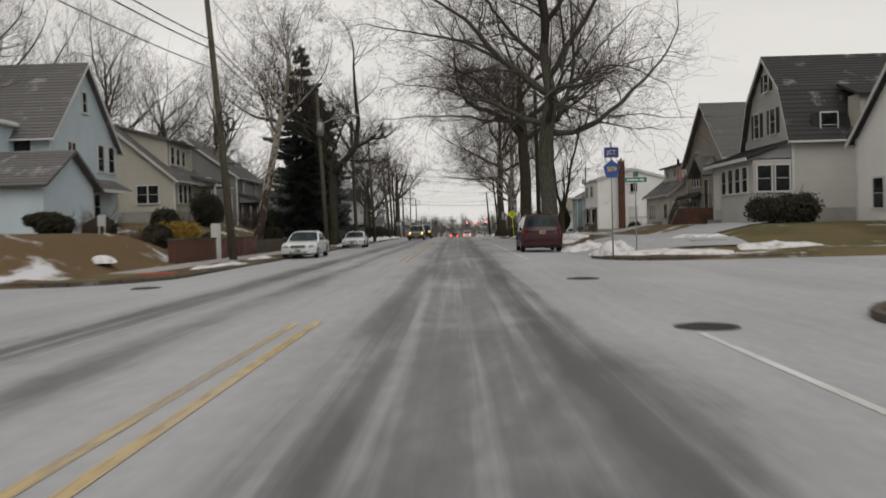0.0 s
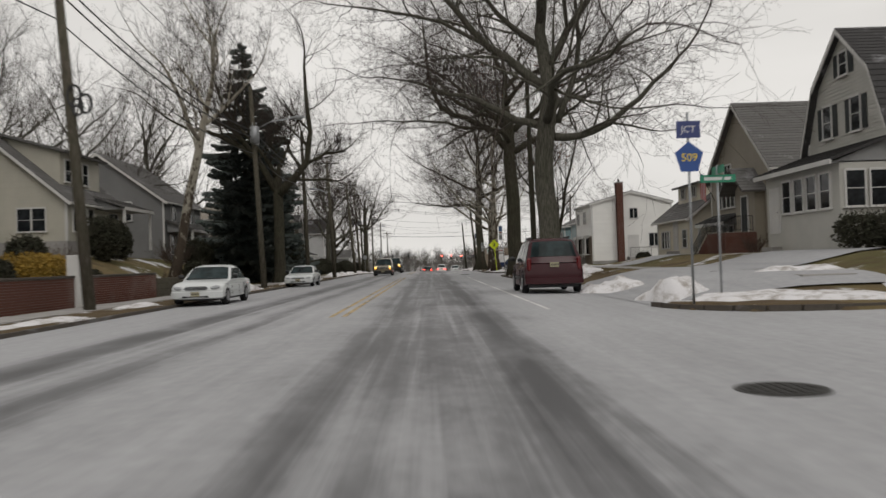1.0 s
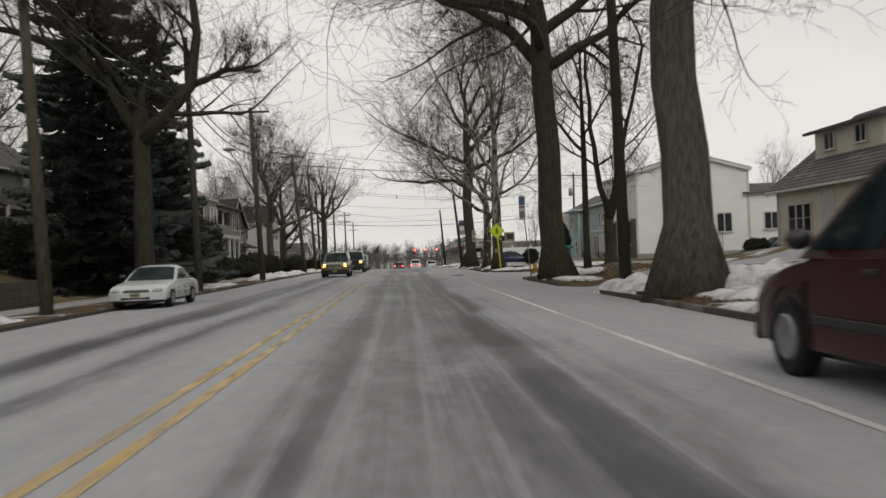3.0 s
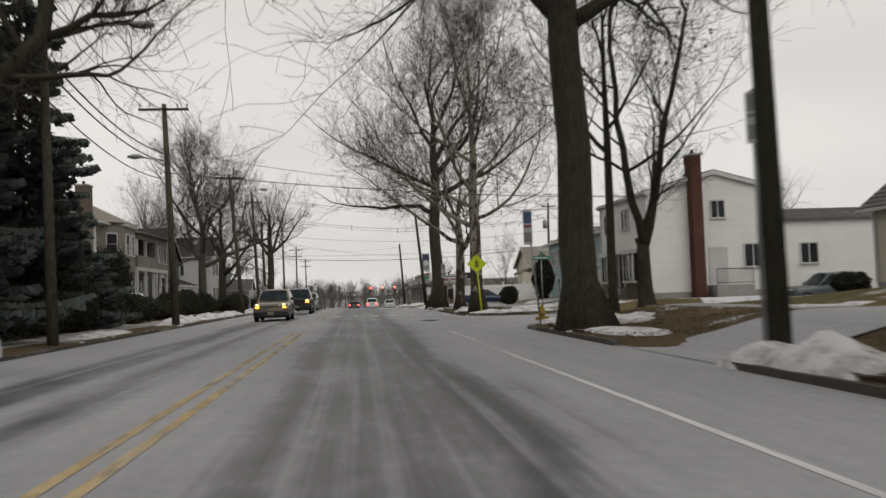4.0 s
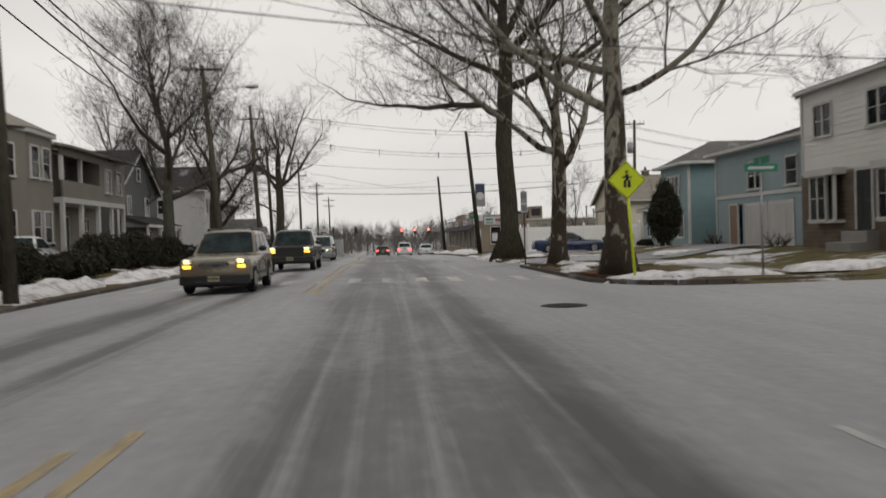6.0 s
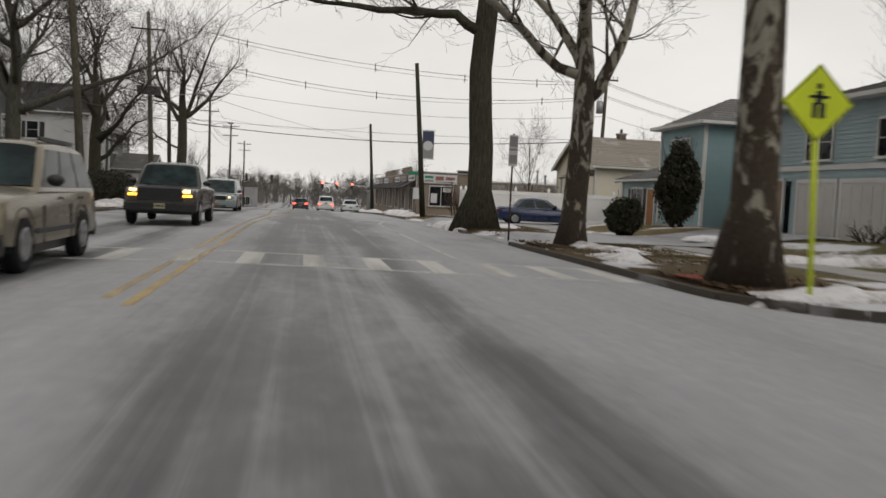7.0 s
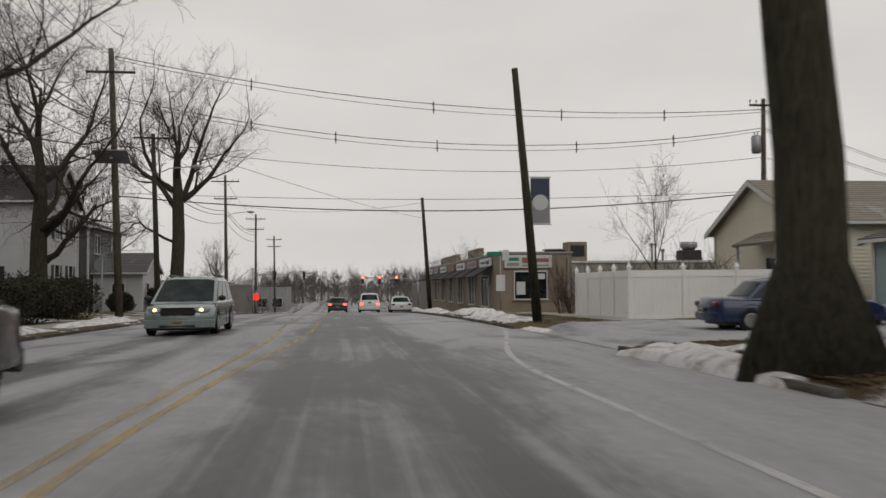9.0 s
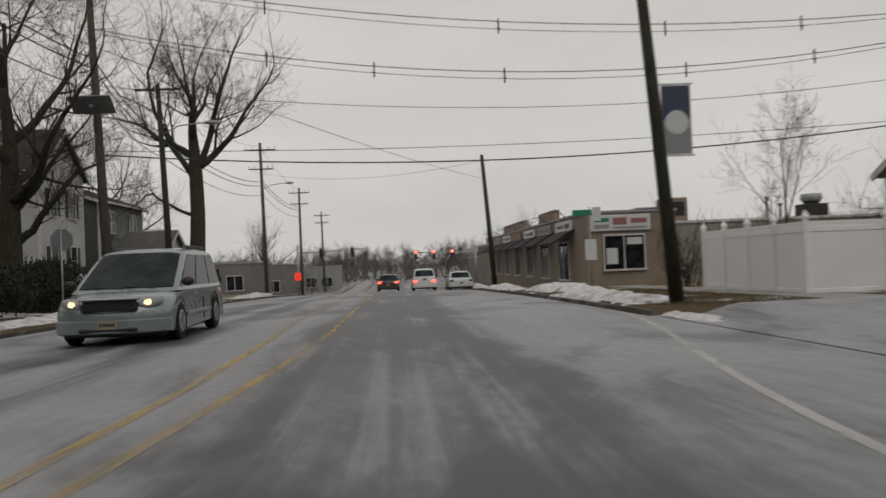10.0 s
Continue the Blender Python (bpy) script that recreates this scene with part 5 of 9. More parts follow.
sway_stripe("yellow_line_1", lambda y: -1.65, 0.12, -60, 11.2, M_YELLOW, "scuffed double yellow centre line")
sway_stripe("yellow_line_2", lambda y: -1.95, 0.12, -60, 11.0, M_YELLOW, "scuffed double yellow centre line")
sway_stripe("yellow_line_3", lambda y: -1.65, 0.12, 32.0, 80.0, M_YELLOW, "scuffed double yellow centre line")
sway_stripe("yellow_line_4", lambda y: -1.95, 0.12, 32.0, 79.5, M_YELLOW, "scuffed double yellow centre line")
sway_stripe("yellow_line_5", lambda y: -1.65 + 0.9 * step(113, 133, y), 0.12, 94.3, 170, M_YELLOW, "scuffed double yellow centre line")
sway_stripe("yellow_line_6", lambda y: -1.95 + 0.35 * step(113, 127, y) - 0.3 * step(127, 142, y), 0.12, 94.8, 170, M_YELLOW, "scuffed double yellow centre line")
sway_stripe("white_line_1", lambda y: 3.25, 0.1, -60, 9.6, M_WHITE_LINE, "worn white edge line")
sway_stripe("white_line_2", lambda y: 3.2, 0.1, 33.4, 79.5, M_WHITE_LINE, "worn white edge line")
sway_stripe("white_line_3", lambda y: 3.08 + 2.6 * step(119, 138, y), 0.12, 103, 136, M_WHITE_LINE, "worn white edge line")
cw = [(-8.2, 5.7, 99.3, 99.46), (-8.2, 5.7, 101.7, 101.86)]
for i in range(13):
    cw.append((-7.34 + i * 1.05, -7.34 + i * 1.05 + 0.37, 99.46, 101.7))
crosswalk = thing("crosswalk", Matrix(), "white ladder crosswalk half under frost", "road marking", kind="structure")
for span_ in cw:
    bar_ = stripe("painted_bar", [span_], M_CROSSWALK)
    bar_.parent = crosswalk


def cover(x, y, r, label):
    root = thing("manhole_cover", pose(x, y, road_z(x, y) + 0.004), label, "manhole cover")
    bm = bmesh.new()
    bmesh.ops.create_cone(bm, cap_ends=True, segments=28, radius1=r, radius2=r - 0.01, depth=0.012, matrix=pose(0, 0, 0.004))
    part("rim", bm, M_IRON, root)
    bm = bmesh.new()
    bmesh.ops.create_cone(bm, cap_ends=True, segments=28, radius1=r * 0.86, radius2=r * 0.85, depth=0.016, matrix=pose(0, 0, 0.008))
    for i in range(-3, 4):
        for j in range(-3, 4):
            if math.hypot(i, j) < 3.4:
                box(bm, i * r * 0.22 - 0.03, i * r * 0.22 + 0.03, j * r * 0.22 - 0.03, j * r * 0.22 + 0.03, 0.01, 0.022)
    part("lid", bm, M_IRON, root, "studded iron lid")


cover(3.46, 20.5, 0.42, "dark iron manhole cover set in the frosted street")
cover(3.5, 10.2, 0.42, "dark iron manhole cover set in the frosted street")
cover(3.48, 89.7, 0.45, "dark iron manhole cover at the junction")
cover(-7.8, 21.2, 0.4, "dark iron manhole cover near the kerb")


# ---- utility poles and wires ----
def leaned(base, top, z):
    t = (z - base[2]) / (top[2] - base[2])
    return Vector(base).lerp(Vector(top), t)


def pole(base, top, label, r=0.15, mat=None, arms=(), lamp=None, transformer=None, name="utility_pole", group="", extras=()):
    """arms: z, half length, sides. lamp: z, reach, sign. Points are in world metres; parts in the pole's own frame."""
    b, t = Vector(base), Vector(top)
    root = thing(name, Matrix.Translation(b), label, "utility pole", group)
    h = t - b
    rod("post", [(0, 0, -0.4), h * 0.5, h], r, mat or M_POLE, root, 12, radii=[r * 1.15, r * 0.95, r * 0.72])
    for z, half in arms:
        c = h * ((z - b.z) / h.z)
        arm = part("crossarm", boxes((c.x - half, c.x + half, c.y - 0.19, c.y - 0.1, c.z - 0.06, c.z + 0.06), bevel=0.01), M_POLE_DARK, root)
        for k in (-0.95, -0.55, 0.55, 0.95):
            v, f = [], []
            p = Vector((c.x + half * k, c.y - 0.145, c.z + 0.06))
            tube_into(v, f, [p, p + Vector((0, 0, 0.1)), p + Vector((0, 0, 0.13)), p + Vector((0, 0, 0.24))], [0.02, 0.02, 0.055, 0.04], 7)
            raw("insulator", v, f, M_GALV, arm)
        for s in (-1, 1):
            rod("arm_brace", [(c.x + s * half * 0.55, c.y - 0.15, c.z - 0.05), (c.x, c.y - 0.13, c.z - 0.55)], 0.014, M_GALV, arm, 4)
    if lamp:
        z, reach, dx, dy = lamp
        c = h * ((z - b.z) / h.z)
        d = Vector((dx, dy, 0)).normalized()
        arm = rod("lamp_arm", [c, c + d * reach * 0.4 + Vector((0, 0, 0.45)), c + d * reach + Vector((0, 0, 0.6))], 0.035, M_GALV, root, 7)
        e = c + d * reach + Vector((0, 0, 0.58))
        rod("lamp_head", [e - d * 0.1, e + d * 0.12, e + d * 0.4, e + d * 0.68], 0.1, M_GALV, arm, 9, radii=[0.05, 0.12, 0.14, 0.05])
    if transformer:
        z, dx, dy = transformer
        c = h * ((z - b.z) / h.z) + Vector((dx, dy, 0)) * 0.42
        can = rod("transformer", [c, c + Vector((0, 0, 0.06)), c + Vector((0, 0, 0.95)), c + Vector((0, 0, 1.02))], 0.26, M_GALV, root, 16, "grey transformer can", radii=[0.2, 0.27, 0.27, 0.18])
        for s in (-0.1, 0.1):
            rod("bushing", [c + Vector((s, 0, 1.0)), c + Vector((s, 0, 1.22))], 0.035, M_GALV, can, 6)
    return root


def wire(a, b, sag, r=0.014, label="black overhead cable slung between poles", name="overhead_cable"):
    a, b = Vector(a), Vector(b)
    pts = []
    for i in range(17):
        t = i / 16
        p = a.lerp(b, t)
        p.z -= sag * 4 * t * (1 - t)
        pts.append(p)
    v, f = [], []
    tube_into(v, f, pts, [r] * 17, 5)
    ob = raw(name, v, f, M_WIRE)
    return tagged(ob, label, "cable", "overhead cables")


def spacers(a, b, sag, ts, drop=0.32):
    """Small hanging spacers on a cable run."""
    for t in ts:
        p = Vector(a).lerp(Vector(b), t)
        p.z -= sag * 4 * t * (1 - t)
        root = thing("cable_spacer", Matrix.Translation(p), "small dark spacer clipped on overhead cables", "cable spacer", "cable spacers")
        part("spacer_body", boxes((-0.03, 0.03, -0.03, 0.03, -drop, drop), (-0.1, 0.1, -0.02, 0.02, -drop * 0.4, -drop * 0.3), (-0.07, 0.07, -0.02, 0.02, drop * 0.5, drop * 0.6), bevel=0.008), M_WIRE, root)


def gz(x, y):
    return ground_z(x, y)


P1b, P1t = (-10.4, 39.7, gz(-10.4, 39.7)), (-11.3, 39.5, 13.2)
P2b, P2t = (-9.3, 62.0, gz(-9.3, 62)), (-9.8, 62, 11.8)
P3b, P3t = (-8.95, 77.5, gz(-8.95, 77.5)), (-9.2, 77.5, 11.5)
P5b, P5t = (-8.95, 95.0, gz(-8.95, 95.0)), (-9.45, 95.4, 11.5)
P6b, P6t = (-9.6, 125.5, gz(-9.6, 125.5)), (-10.6, 126, 12.2)
P7b, P7t = (-11.2, 152.3, gz(-11.2, 152.3)), (-11.9, 152.9, 14.0)
P8b, P8t = (-11.5, 163.0, gz(-11.5, 163)), (-11.9, 163, 11.3)
P9b, P9t = (-12.2, 200.8, gz(-12.2, 200.8)), (-12.4, 200.8, 13.6)
P10b, P10t = (-12.2, 232, gz(-12.2, 232)), (-12.2, 232, 12.0)
p1 = pole(P1b, P1t, "tall weathered wooden utility pole with cable coils", 0.17)
for cx, cz, r_ in ((0.2, 6.75, 0.34), (0.55, 6.5, 0.3), (0.3, 6.4, 0.26)):
    v, f = [], []
    tube_into(v, f, [Vector((cx - 0.45 + math.cos(a * 0.42) * r_ * 0.6, -0.25 + 0.02 * a / 15, cz + math.sin(a * 0.42) * r_)) for a in range(31)], [0.045] * 31, 5)
    raw("cable_coil", v, f, M_WIRE, p1, "coil of spare black cable")
pole(P2b, P2t, "weathered utility pole with a street lamp and transformer", 0.16, lamp=(9.2, 2.6, 1, -0.3), transformer=(8.4, 0.3, -1))
pole(P3b, P3t, "weathered utility pole with a street lamp", 0.15, lamp=(9.4, 2.6, 1, 0.1))
pole(P5b, P5t, "weathered utility pole with a long crossarm", 0.17, arms=[(11.2, 1.25)], lamp=(8.2, -1.9, 1, 0))
pole(P6b, P6t, "weathered utility pole with a crossarm", 0.17, arms=[(11.9, 1.2)], lamp=(10.3, 2.5, 1, 0.1))
pole(P7b, P7t, "weathered utility pole with a crossarm and a solar panel", 0.18, arms=[(12.7, 1.25)])
pole(P8b, P8t, "dark utility pole with a crossarm and street lamp", 0.17, arms=[(11.0, 1.2)], lamp=(8.6, 2.4, 1, 0), mat=M_POLE_DARK)
pole(P9b, P9t, "utility pole with two crossarms", 0.18, arms=[(12.9, 1.5), (11.0, 1.2)], lamp=(9.0, 2.4, 1, 0))
pole(P10b, P10t, "utility pole with two crossarms", 0.18, arms=[(11.3, 1.4), (9.8, 1.2)])
pole((-12.2, 268, gz(-12, 268)), (-12.4, 268, 11), "distant utility pole with crossarms", 0.18, arms=[(10.3, 1.4), (9.0, 1.2)])
PR0b, PR0t = (6.65, 63.4, gz(6.65, 63.4)), (6.5, 63.4, 12.0)
PR1b, PR1t = (7.35, 137.5, gz(7.35, 137.5)), (6.45, 136.9, 9.2)
PR2b, PR2t = (7.4, 176.0, gz(7.4, 176)), (6.8, 176, 8.6)
PRTb, PRTt = (23.6, 151.7, gz(23.6, 151.7)), (23.85, 151.7, 11.7)
pole(PR0b, PR0t, "dark slender utility pole beside the pavement", 0.16, mat=M_POLE_DARK)
pole(PR1b, PR1t, "dark leaning pole with a street banner in kerbside snow", 0.16, mat=M_POLE_DARK)
pole(PR2b, PR2t, "dark leaning utility pole far along the kerb", 0.17, mat=M_POLE_DARK)
pole(PRTb, PRTt, "utility pole with a grey transformer behind the houses", 0.16, arms=[(11.3, 0.9)], transformer=(8.6, -1, 0))
# runs along the left side
run = [P1t, P2t, P3t, P5t, P6t, P7t, P8t, P9t, P10t]
start = (-11.5, -10, 12.8)
for k, (dz, dx, r) in enumerate(((-0.3, 0.0, 0.016), (-2.6, 0.15, 0.03), (-3.0, 0.15, 0.03), (-3.9, 0.12, 0.024))):
    prev = Vector(start) + Vector((dx, 0, dz))
    for q in run:
        nxt = Vector(q) + Vector((dx, 0, dz - (1.2 if q in (P7t, P9t) and k else 0)))
        wire(prev, nxt, 0.35 + 0.012 * (nxt - prev).length, r)
        prev = nxt
for s in (-1.1, -0.6, 0.7, 1.1):
    wire(Vector(P5t) + Vector((s, -0.1, -0.1)), Vector(P3t) + Vector((s * 0.4 - 0.2, -30, 1.5)), 0.5, 0.012)
    wire(Vector(P5t) + Vector((s, -0.1, -0.1)), Vector(P6t) + Vector((s, -0.1, -0.1)), 0.5, 0.012)
    wire(Vector(P6t) + Vector((s, -0.1, -0.1)), Vector(P7t) + Vector((s, -0.1, -1.2)), 0.5, 0.012)
# runs across the street
A = Vector(P7t) + Vector((0.2, 0, -0.2))
C = Vector(PRTt)
for (za, zb, sag, r) in ((13.6, 11.1, 1.2, 0.02), (13.45, 10.95, 1.38, 0.014), (11.45, 10.05, 1.7, 0.02), (11.3, 9.9, 1.85, 0.014), (9.1, 8.4, 1.2, 0.014), (6.35, 6.5, 0.42, 0.014), (6.2, 6.45, 0.95, 0.03)):
    wire((A.x, A.y, za), (C.x, C.y, zb), sag, r, "black cable strung across the street")
    wire((C.x, C.y, zb), (C.x + 28, C.y + 22, zb - 0.6), 0.5, r, "black cable strung behind the houses")
spacers((A.x, A.y, 13.5), (C.x, C.y, 11.0), 1.29, (0.2, 0.475, 0.674, 0.838))
spacers((A.x, A.y, 11.37), (C.x, C.y, 9.97), 1.78, (0.2, 0.326, 0.48, 0.697, 0.852))
wire((-11, 126, 7.2), (6.9, 176, 6.9), 0.5, 0.012, "thin cable strung across the street")
wire(Vector(P9t) + Vector((0, 0, -3)), (PR2t[0], PR2t[1], 8.2), 0.9, 0.012, "thin cable strung across the street")
wire((-9.4, 95, 9.0), (24, 112, 8.0), 0.8, 0.012, "thin cable strung across the street")
wire((-9.5, 95, 7.9), (22, 101, 6.7), 0.5, 0.02, "service cable strung to the white house")


# ---- houses on the east side ----
S_WHITE = make_siding("white_vinyl_siding", (0.8, 0.79, 0.76, 1), 0.88)
S_CREAM = make_siding("cream_siding", (0.5, 0.475, 0.4, 1))
S_BEIGE = make_siding("beige_siding", (0.32, 0.285, 0.23, 1))
S_GREY = make_siding("grey_green_siding", (0.49, 0.48, 0.44, 1))
S_BUTTER = make_siding("pale_butter_siding", (0.66, 0.61, 0.5, 1), 0.88)
S_TEAL = make_siding("teal_siding", (0.24, 0.355, 0.375, 1))
S_BLUE = make_siding("pale_blue_siding", (0.52, 0.61, 0.66, 1), 0.86)
S_LBLUE = make_siding("grey_blue_siding", (0.3, 0.385, 0.4, 1))
S_TAN = make_siding("weathered_tan_siding", (0.235, 0.212, 0.18, 1))
R_PALE = make_shingle("pale_tan_shingles", (0.27, 0.245, 0.21, 1))
S_PALE = make_siding("weathered_white_siding", (0.52, 0.52, 0.52, 1))
S_DARK = make_siding("dark_grey_siding", (0.1, 0.105, 0.1, 1))
R_DARK = make_shingle("charcoal_shingles", (0.06, 0.058, 0.058, 1))
R_GREY = make_shingle("grey_shingles", (0.15, 0.145, 0.14, 1))
R_BROWN = make_shingle("brown_shingles", (0.13, 0.105, 0.085, 1))
# whitish-grey siding with the shade it stands in put into the colour
S_SHADED = make_siding("shaded_grey_siding", (0.2, 0.2, 0.197, 1))
M_SHUT = stained("dark_green_shutter_paint", (0.03, 0.035, 0.035, 1), 0.7, 0.6)

# corner house, white gable
a_house = house("R", 20.5, 33.0, 42.0, 10, 0.7, 4.6, 8.2, "white corner house with a steep front gable", S_WHITE, R_DARK, "front",
                [("f", 2.2, 1.1, 1.0, 1.4, "sash"), ("f", 6.6, 1.1, 1.0, 1.4, "sash"), ("f", 4.4, 4.2, 1.0, 1.4, "sash"), ("r", 2.5, 1.2, 1, 1.4, "sash"), ("r", 6, 1.2, 1, 1.4, "sash")])
# tall gambrel house
b_house = house("R", 19.0, 46.3, 53.6, 10.5, 1.45, 4.9, 9.5, "tall grey gambrel-roofed house with a glazed front porch", S_GREY, R_DARK, "front",
                [("f", 2.0, 4.9, 0.8, 1.45, "sash"), ("f", 4.6, 4.9, 0.8, 1.45, "sash"), ("f", 3.65, 7.5, 0.7, 1.0, "sash"), ("r", 2.0, 4.4, 0.9, 1.3, "sash"), ("r", 7.0, 4.4, 0.9, 1.3, "sash")],
                gambrel=(1.1, 7.3), over=0.35, shutter=M_SHUT)
porch = part("porch", boxes((0.0, 7.3, -2.2, 0.0, -1.6, 3.3)), S_GREY, b_house, "closed front porch")
for i in range(4):
    add_window(b_house, pose(2.4 + i * 1.25, -2.2, 1.5), 0.85, 1.4, "sash")
for i in range(2):
    add_window(b_house, pose(7.3, -1.6 + i * 1.0, 1.5, 0, 0, 90), 0.75, 1.4, "sash")
porch_roof(b_house, -0.3, 7.6, 2.7, 3.4, 0.95, R_DARK)
door_part(b_house, pose(1.0, -2.2, 0.6))
front_steps(b_house, 0.4, 1.6, 3.6, 0.55, 4, M_CONCRETE, -0.6)
part("dormer_wall", boxes((7.0, 8.4, 3.2, 6.8, 4.9, 6.6)), S_CREAM, b_house, "pale side dormer")
v, f = [], []
roof_into(v, f, [(8.8, 6.55), (6.2, 7.5)], 2.9, 7.1, "y")
raw("dormer_roof", v, f, R_DARK, b_house)["kind"] = "stuff"
add_window(b_house, pose(8.4, 5.0, 5.2, 0, 0, 90), 0.8, 1.1, "sash")
# gabled house with brick steps
c_house = house("R", 19.5, 59.2, 69.4, 11, 0.8, 5.3, 9.5, "tan house with a front gable and red brick steps", S_BEIGE, R_GREY, "front",
                [("f", 3.2, 3.3, 2.2, 1.8, "triple"), ("f", 3.2, 5.35, 1.2, 0.6, "slider"), ("r", 5.0, 3.0, 0.9, 1.3, "sash"), ("r", 8.0, 3.0, 0.9, 1.3, "sash")], shutter=None)
bm = bmesh.new()
prism(bm, [(5.9, 0), (8.9, 0), (8.9, 4.1), (7.4, 5.2), (5.9, 4.1)], "y", -0.6, 0.4)
part("entry_bay", bm, S_BEIGE, c_house, "projecting gabled entry")
v, f = [], []
for seq in ([(5.4, 3.9), (7.4, 5.35)], [(9.4, 3.9), (7.4, 5.35)]):
    roof_into(v, f, seq, -1.5, 1.0, "y")
raw("entry_roof", v, f, R_GREY, c_house)["kind"] = "stuff"
door_part(c_house, pose(7.4, -0.6, 1.6), mat=M_SHUT, label="dark front door")
porch_roof(c_house, 0.2, 5.6, 1.3, 2.35, 0.55, R_DARK, (0.5,), 2.2)
for sx_ in (1.85, 4.55):
    part("shutter", boxes((sx_ - 0.2, sx_ + 0.2, -0.06, -0.02, 3.3, 5.1)), M_SHUT, c_house)
for i in range(3):
    add_window(c_house, pose(1.3 + i * 1.1, 0, 0.9), 0.8, 1.2, "sash")
stoop = part("brick_stoop", boxes((5.9, 9.0, -2.4, -0.6, -0.8, 1.58)), M_MORTAR, c_house, "red brick stoop")
brick_run(stoop, pose(5.9, -2.4, -0.7), 3.1, 2.25)
brick_run(stoop, pose(9.0, -2.4, -0.7, 0, 0, 90), 1.8, 2.25)
for i in range(8):
    zt = 1.58 - 0.19 * (i + 1)
    st = part("step", boxes((5.9 - 0.34 * (i + 1), 5.9 - 0.34 * i, -2.4, -1.0, -0.8, zt), bevel=0.01), M_BRICK, c_house, "red brick step")
railing(c_house, [(9.0, -2.4, 1.58), (5.9, -2.4, 1.58), (3.2, -2.4, 0.06)])
railing(c_house, [(9.0, -0.8, 1.58), (9.0, -2.4, 1.58)])
# flag on the gabled house
flag = thing("flag", pose(18.9, 68.6, 5.2), "small striped flag hanging on a slanted staff", "flag")
rod("staff", [(0.5, 0, -0.5), (-0.5, 0.1, 1.6)], 0.022, M_POLE_DARK, flag, 6)
for i in range(7):
    part("stripe", boxes((-0.42 + i * 0.05, -0.37 + i * 0.05, 0.03, 0.05, -0.35 - i * 0.03, 1.3 - i * 0.1)), M_SIGN_RED if i % 2 == 0 else M_SIGN_WHITE, flag)
part("canton", boxes((-0.42, -0.22, 0.015, 0.03, 0.7, 1.3)), M_SIGN_NAVY, flag)
# cape with dormer
d_house = house("R", 18.3, 70.4, 78.6, 8.5, 0.6, 3.3, 6.6, "small cream cape house with a roof dormer", S_BUTTER, R_GREY, "side",
                [("f", 2.2, 1.1, 2.1, 1.2, "triple"), ("f", 6.9, 1.1, 1.0, 1.2, "sash"), ("r", 3.0, 1.2, 0.9, 1.3, "sash"), ("r", 5.4, 1.2, 0.9, 1.3, "sash"), ("r", 4.2, 4.2, 0.8, 1.0, "sash")], course=0.2)
door_part(d_house, pose(4.7, 0, 0.9), label="white storm door")
front_steps(d_house, 3.9, 5.5, 1.6, 0.85, 3, M_CONCRETE)
part("dormer", boxes((1.2, 6.8, 1.3, 4.2, 4.2, 5.7)), S_BUTTER, d_house, "long shed dormer")
bm = bmesh.new()
prism(bm, [(1.3, 5.7), (4.2, 5.7), (4.2, 6.4)], "x", 1.2, 6.8)
part("dormer_cheek", bm, S_BUTTER, d_house)
v, f = [], []
roof_into(v, f, [(0.9, 5.65), (4.3, 6.5)], 0.8, 7.2, "x")
raw("dormer_roof", v, f, R_GREY, d_house)["kind"] = "stuff"
for i in range(2):
    add_window(d_house, pose(2.6 + 2.6 * i, 1.3, 4.75), 0.8, 0.7, "slider")
# big white house with chimney, bay front
w_house = house("R", 16.75, 97.3, 106.2, 8.0, 0.42, 6.15, 7.25, "big white-sided house with a tall red brick chimney", S_WHITE, R_GREY, "side",
                [("f", 1.6, 4.3, 1.2, 1.15, "pair"), ("f", 5.2, 4.3, 1.2, 1.15, "pair"), ("r", 4.2, 4.6, 0.75, 0.95, "slider"), ("r", 6.2, 1.75, 1.0, 1.25, "slider")], course=0.2, found=0.4, over=0.2)
ext = part("rear_wing", boxes((2.0, 8.9, 8.0, 14.5, -0.6, 4.4)), S_WHITE, w_house, "lower rear wing")
v, f = [], []
siding_into(v, f, lambda u, z: pose(8.9, 8.0 + u, z, 0, 0, 90), lambda z: (0.0, 6.5), 0.4, 4.4, 0.2)
raw("wing_siding", v, f, S_WHITE, ext)
v, f = [], []
roof_into(v, f, [(1.7, 4.4), (5.4, 5.3)], 7.6, 14.8, "y")
roof_into(v, f, [(9.2, 4.4), (5.4, 5.3)], 7.6, 14.8, "y")
raw("wing_roof", v, f, R_GREY, w_house)["kind"] = "stuff"
add_window(w_house, pose(8.9, 9.6, 1.85, 0, 0, 90), 1.0, 1.1, "slider")
chimney(w_house, 9.15, 2.75, 0.95, 0.62, -0.3, 8.1)
door_part(w_house, pose(8.9, 4.1, 0.75, 0, 0, 90), label="white side door")
part("side_stoop", boxes((8.9, 10.2, 3.4, 5.6, -0.8, 0.72), bevel=0.02), M_CONCRETE, w_house, "concrete side stoop")
railing(w_house, [(10.15, 3.45, 0.72), (10.15, 5.55, 0.72)])
stone = part("stone_front", boxes((0.0, 8.9, -0.1, 0.0, -0.5, 2.9)), M_MORTAR, w_house, "brown stone-faced lower front")
brick_run(stone, pose(0, -0.1, -0.4), 8.9, 3.2, 0.16, 0.38, M_STONE)
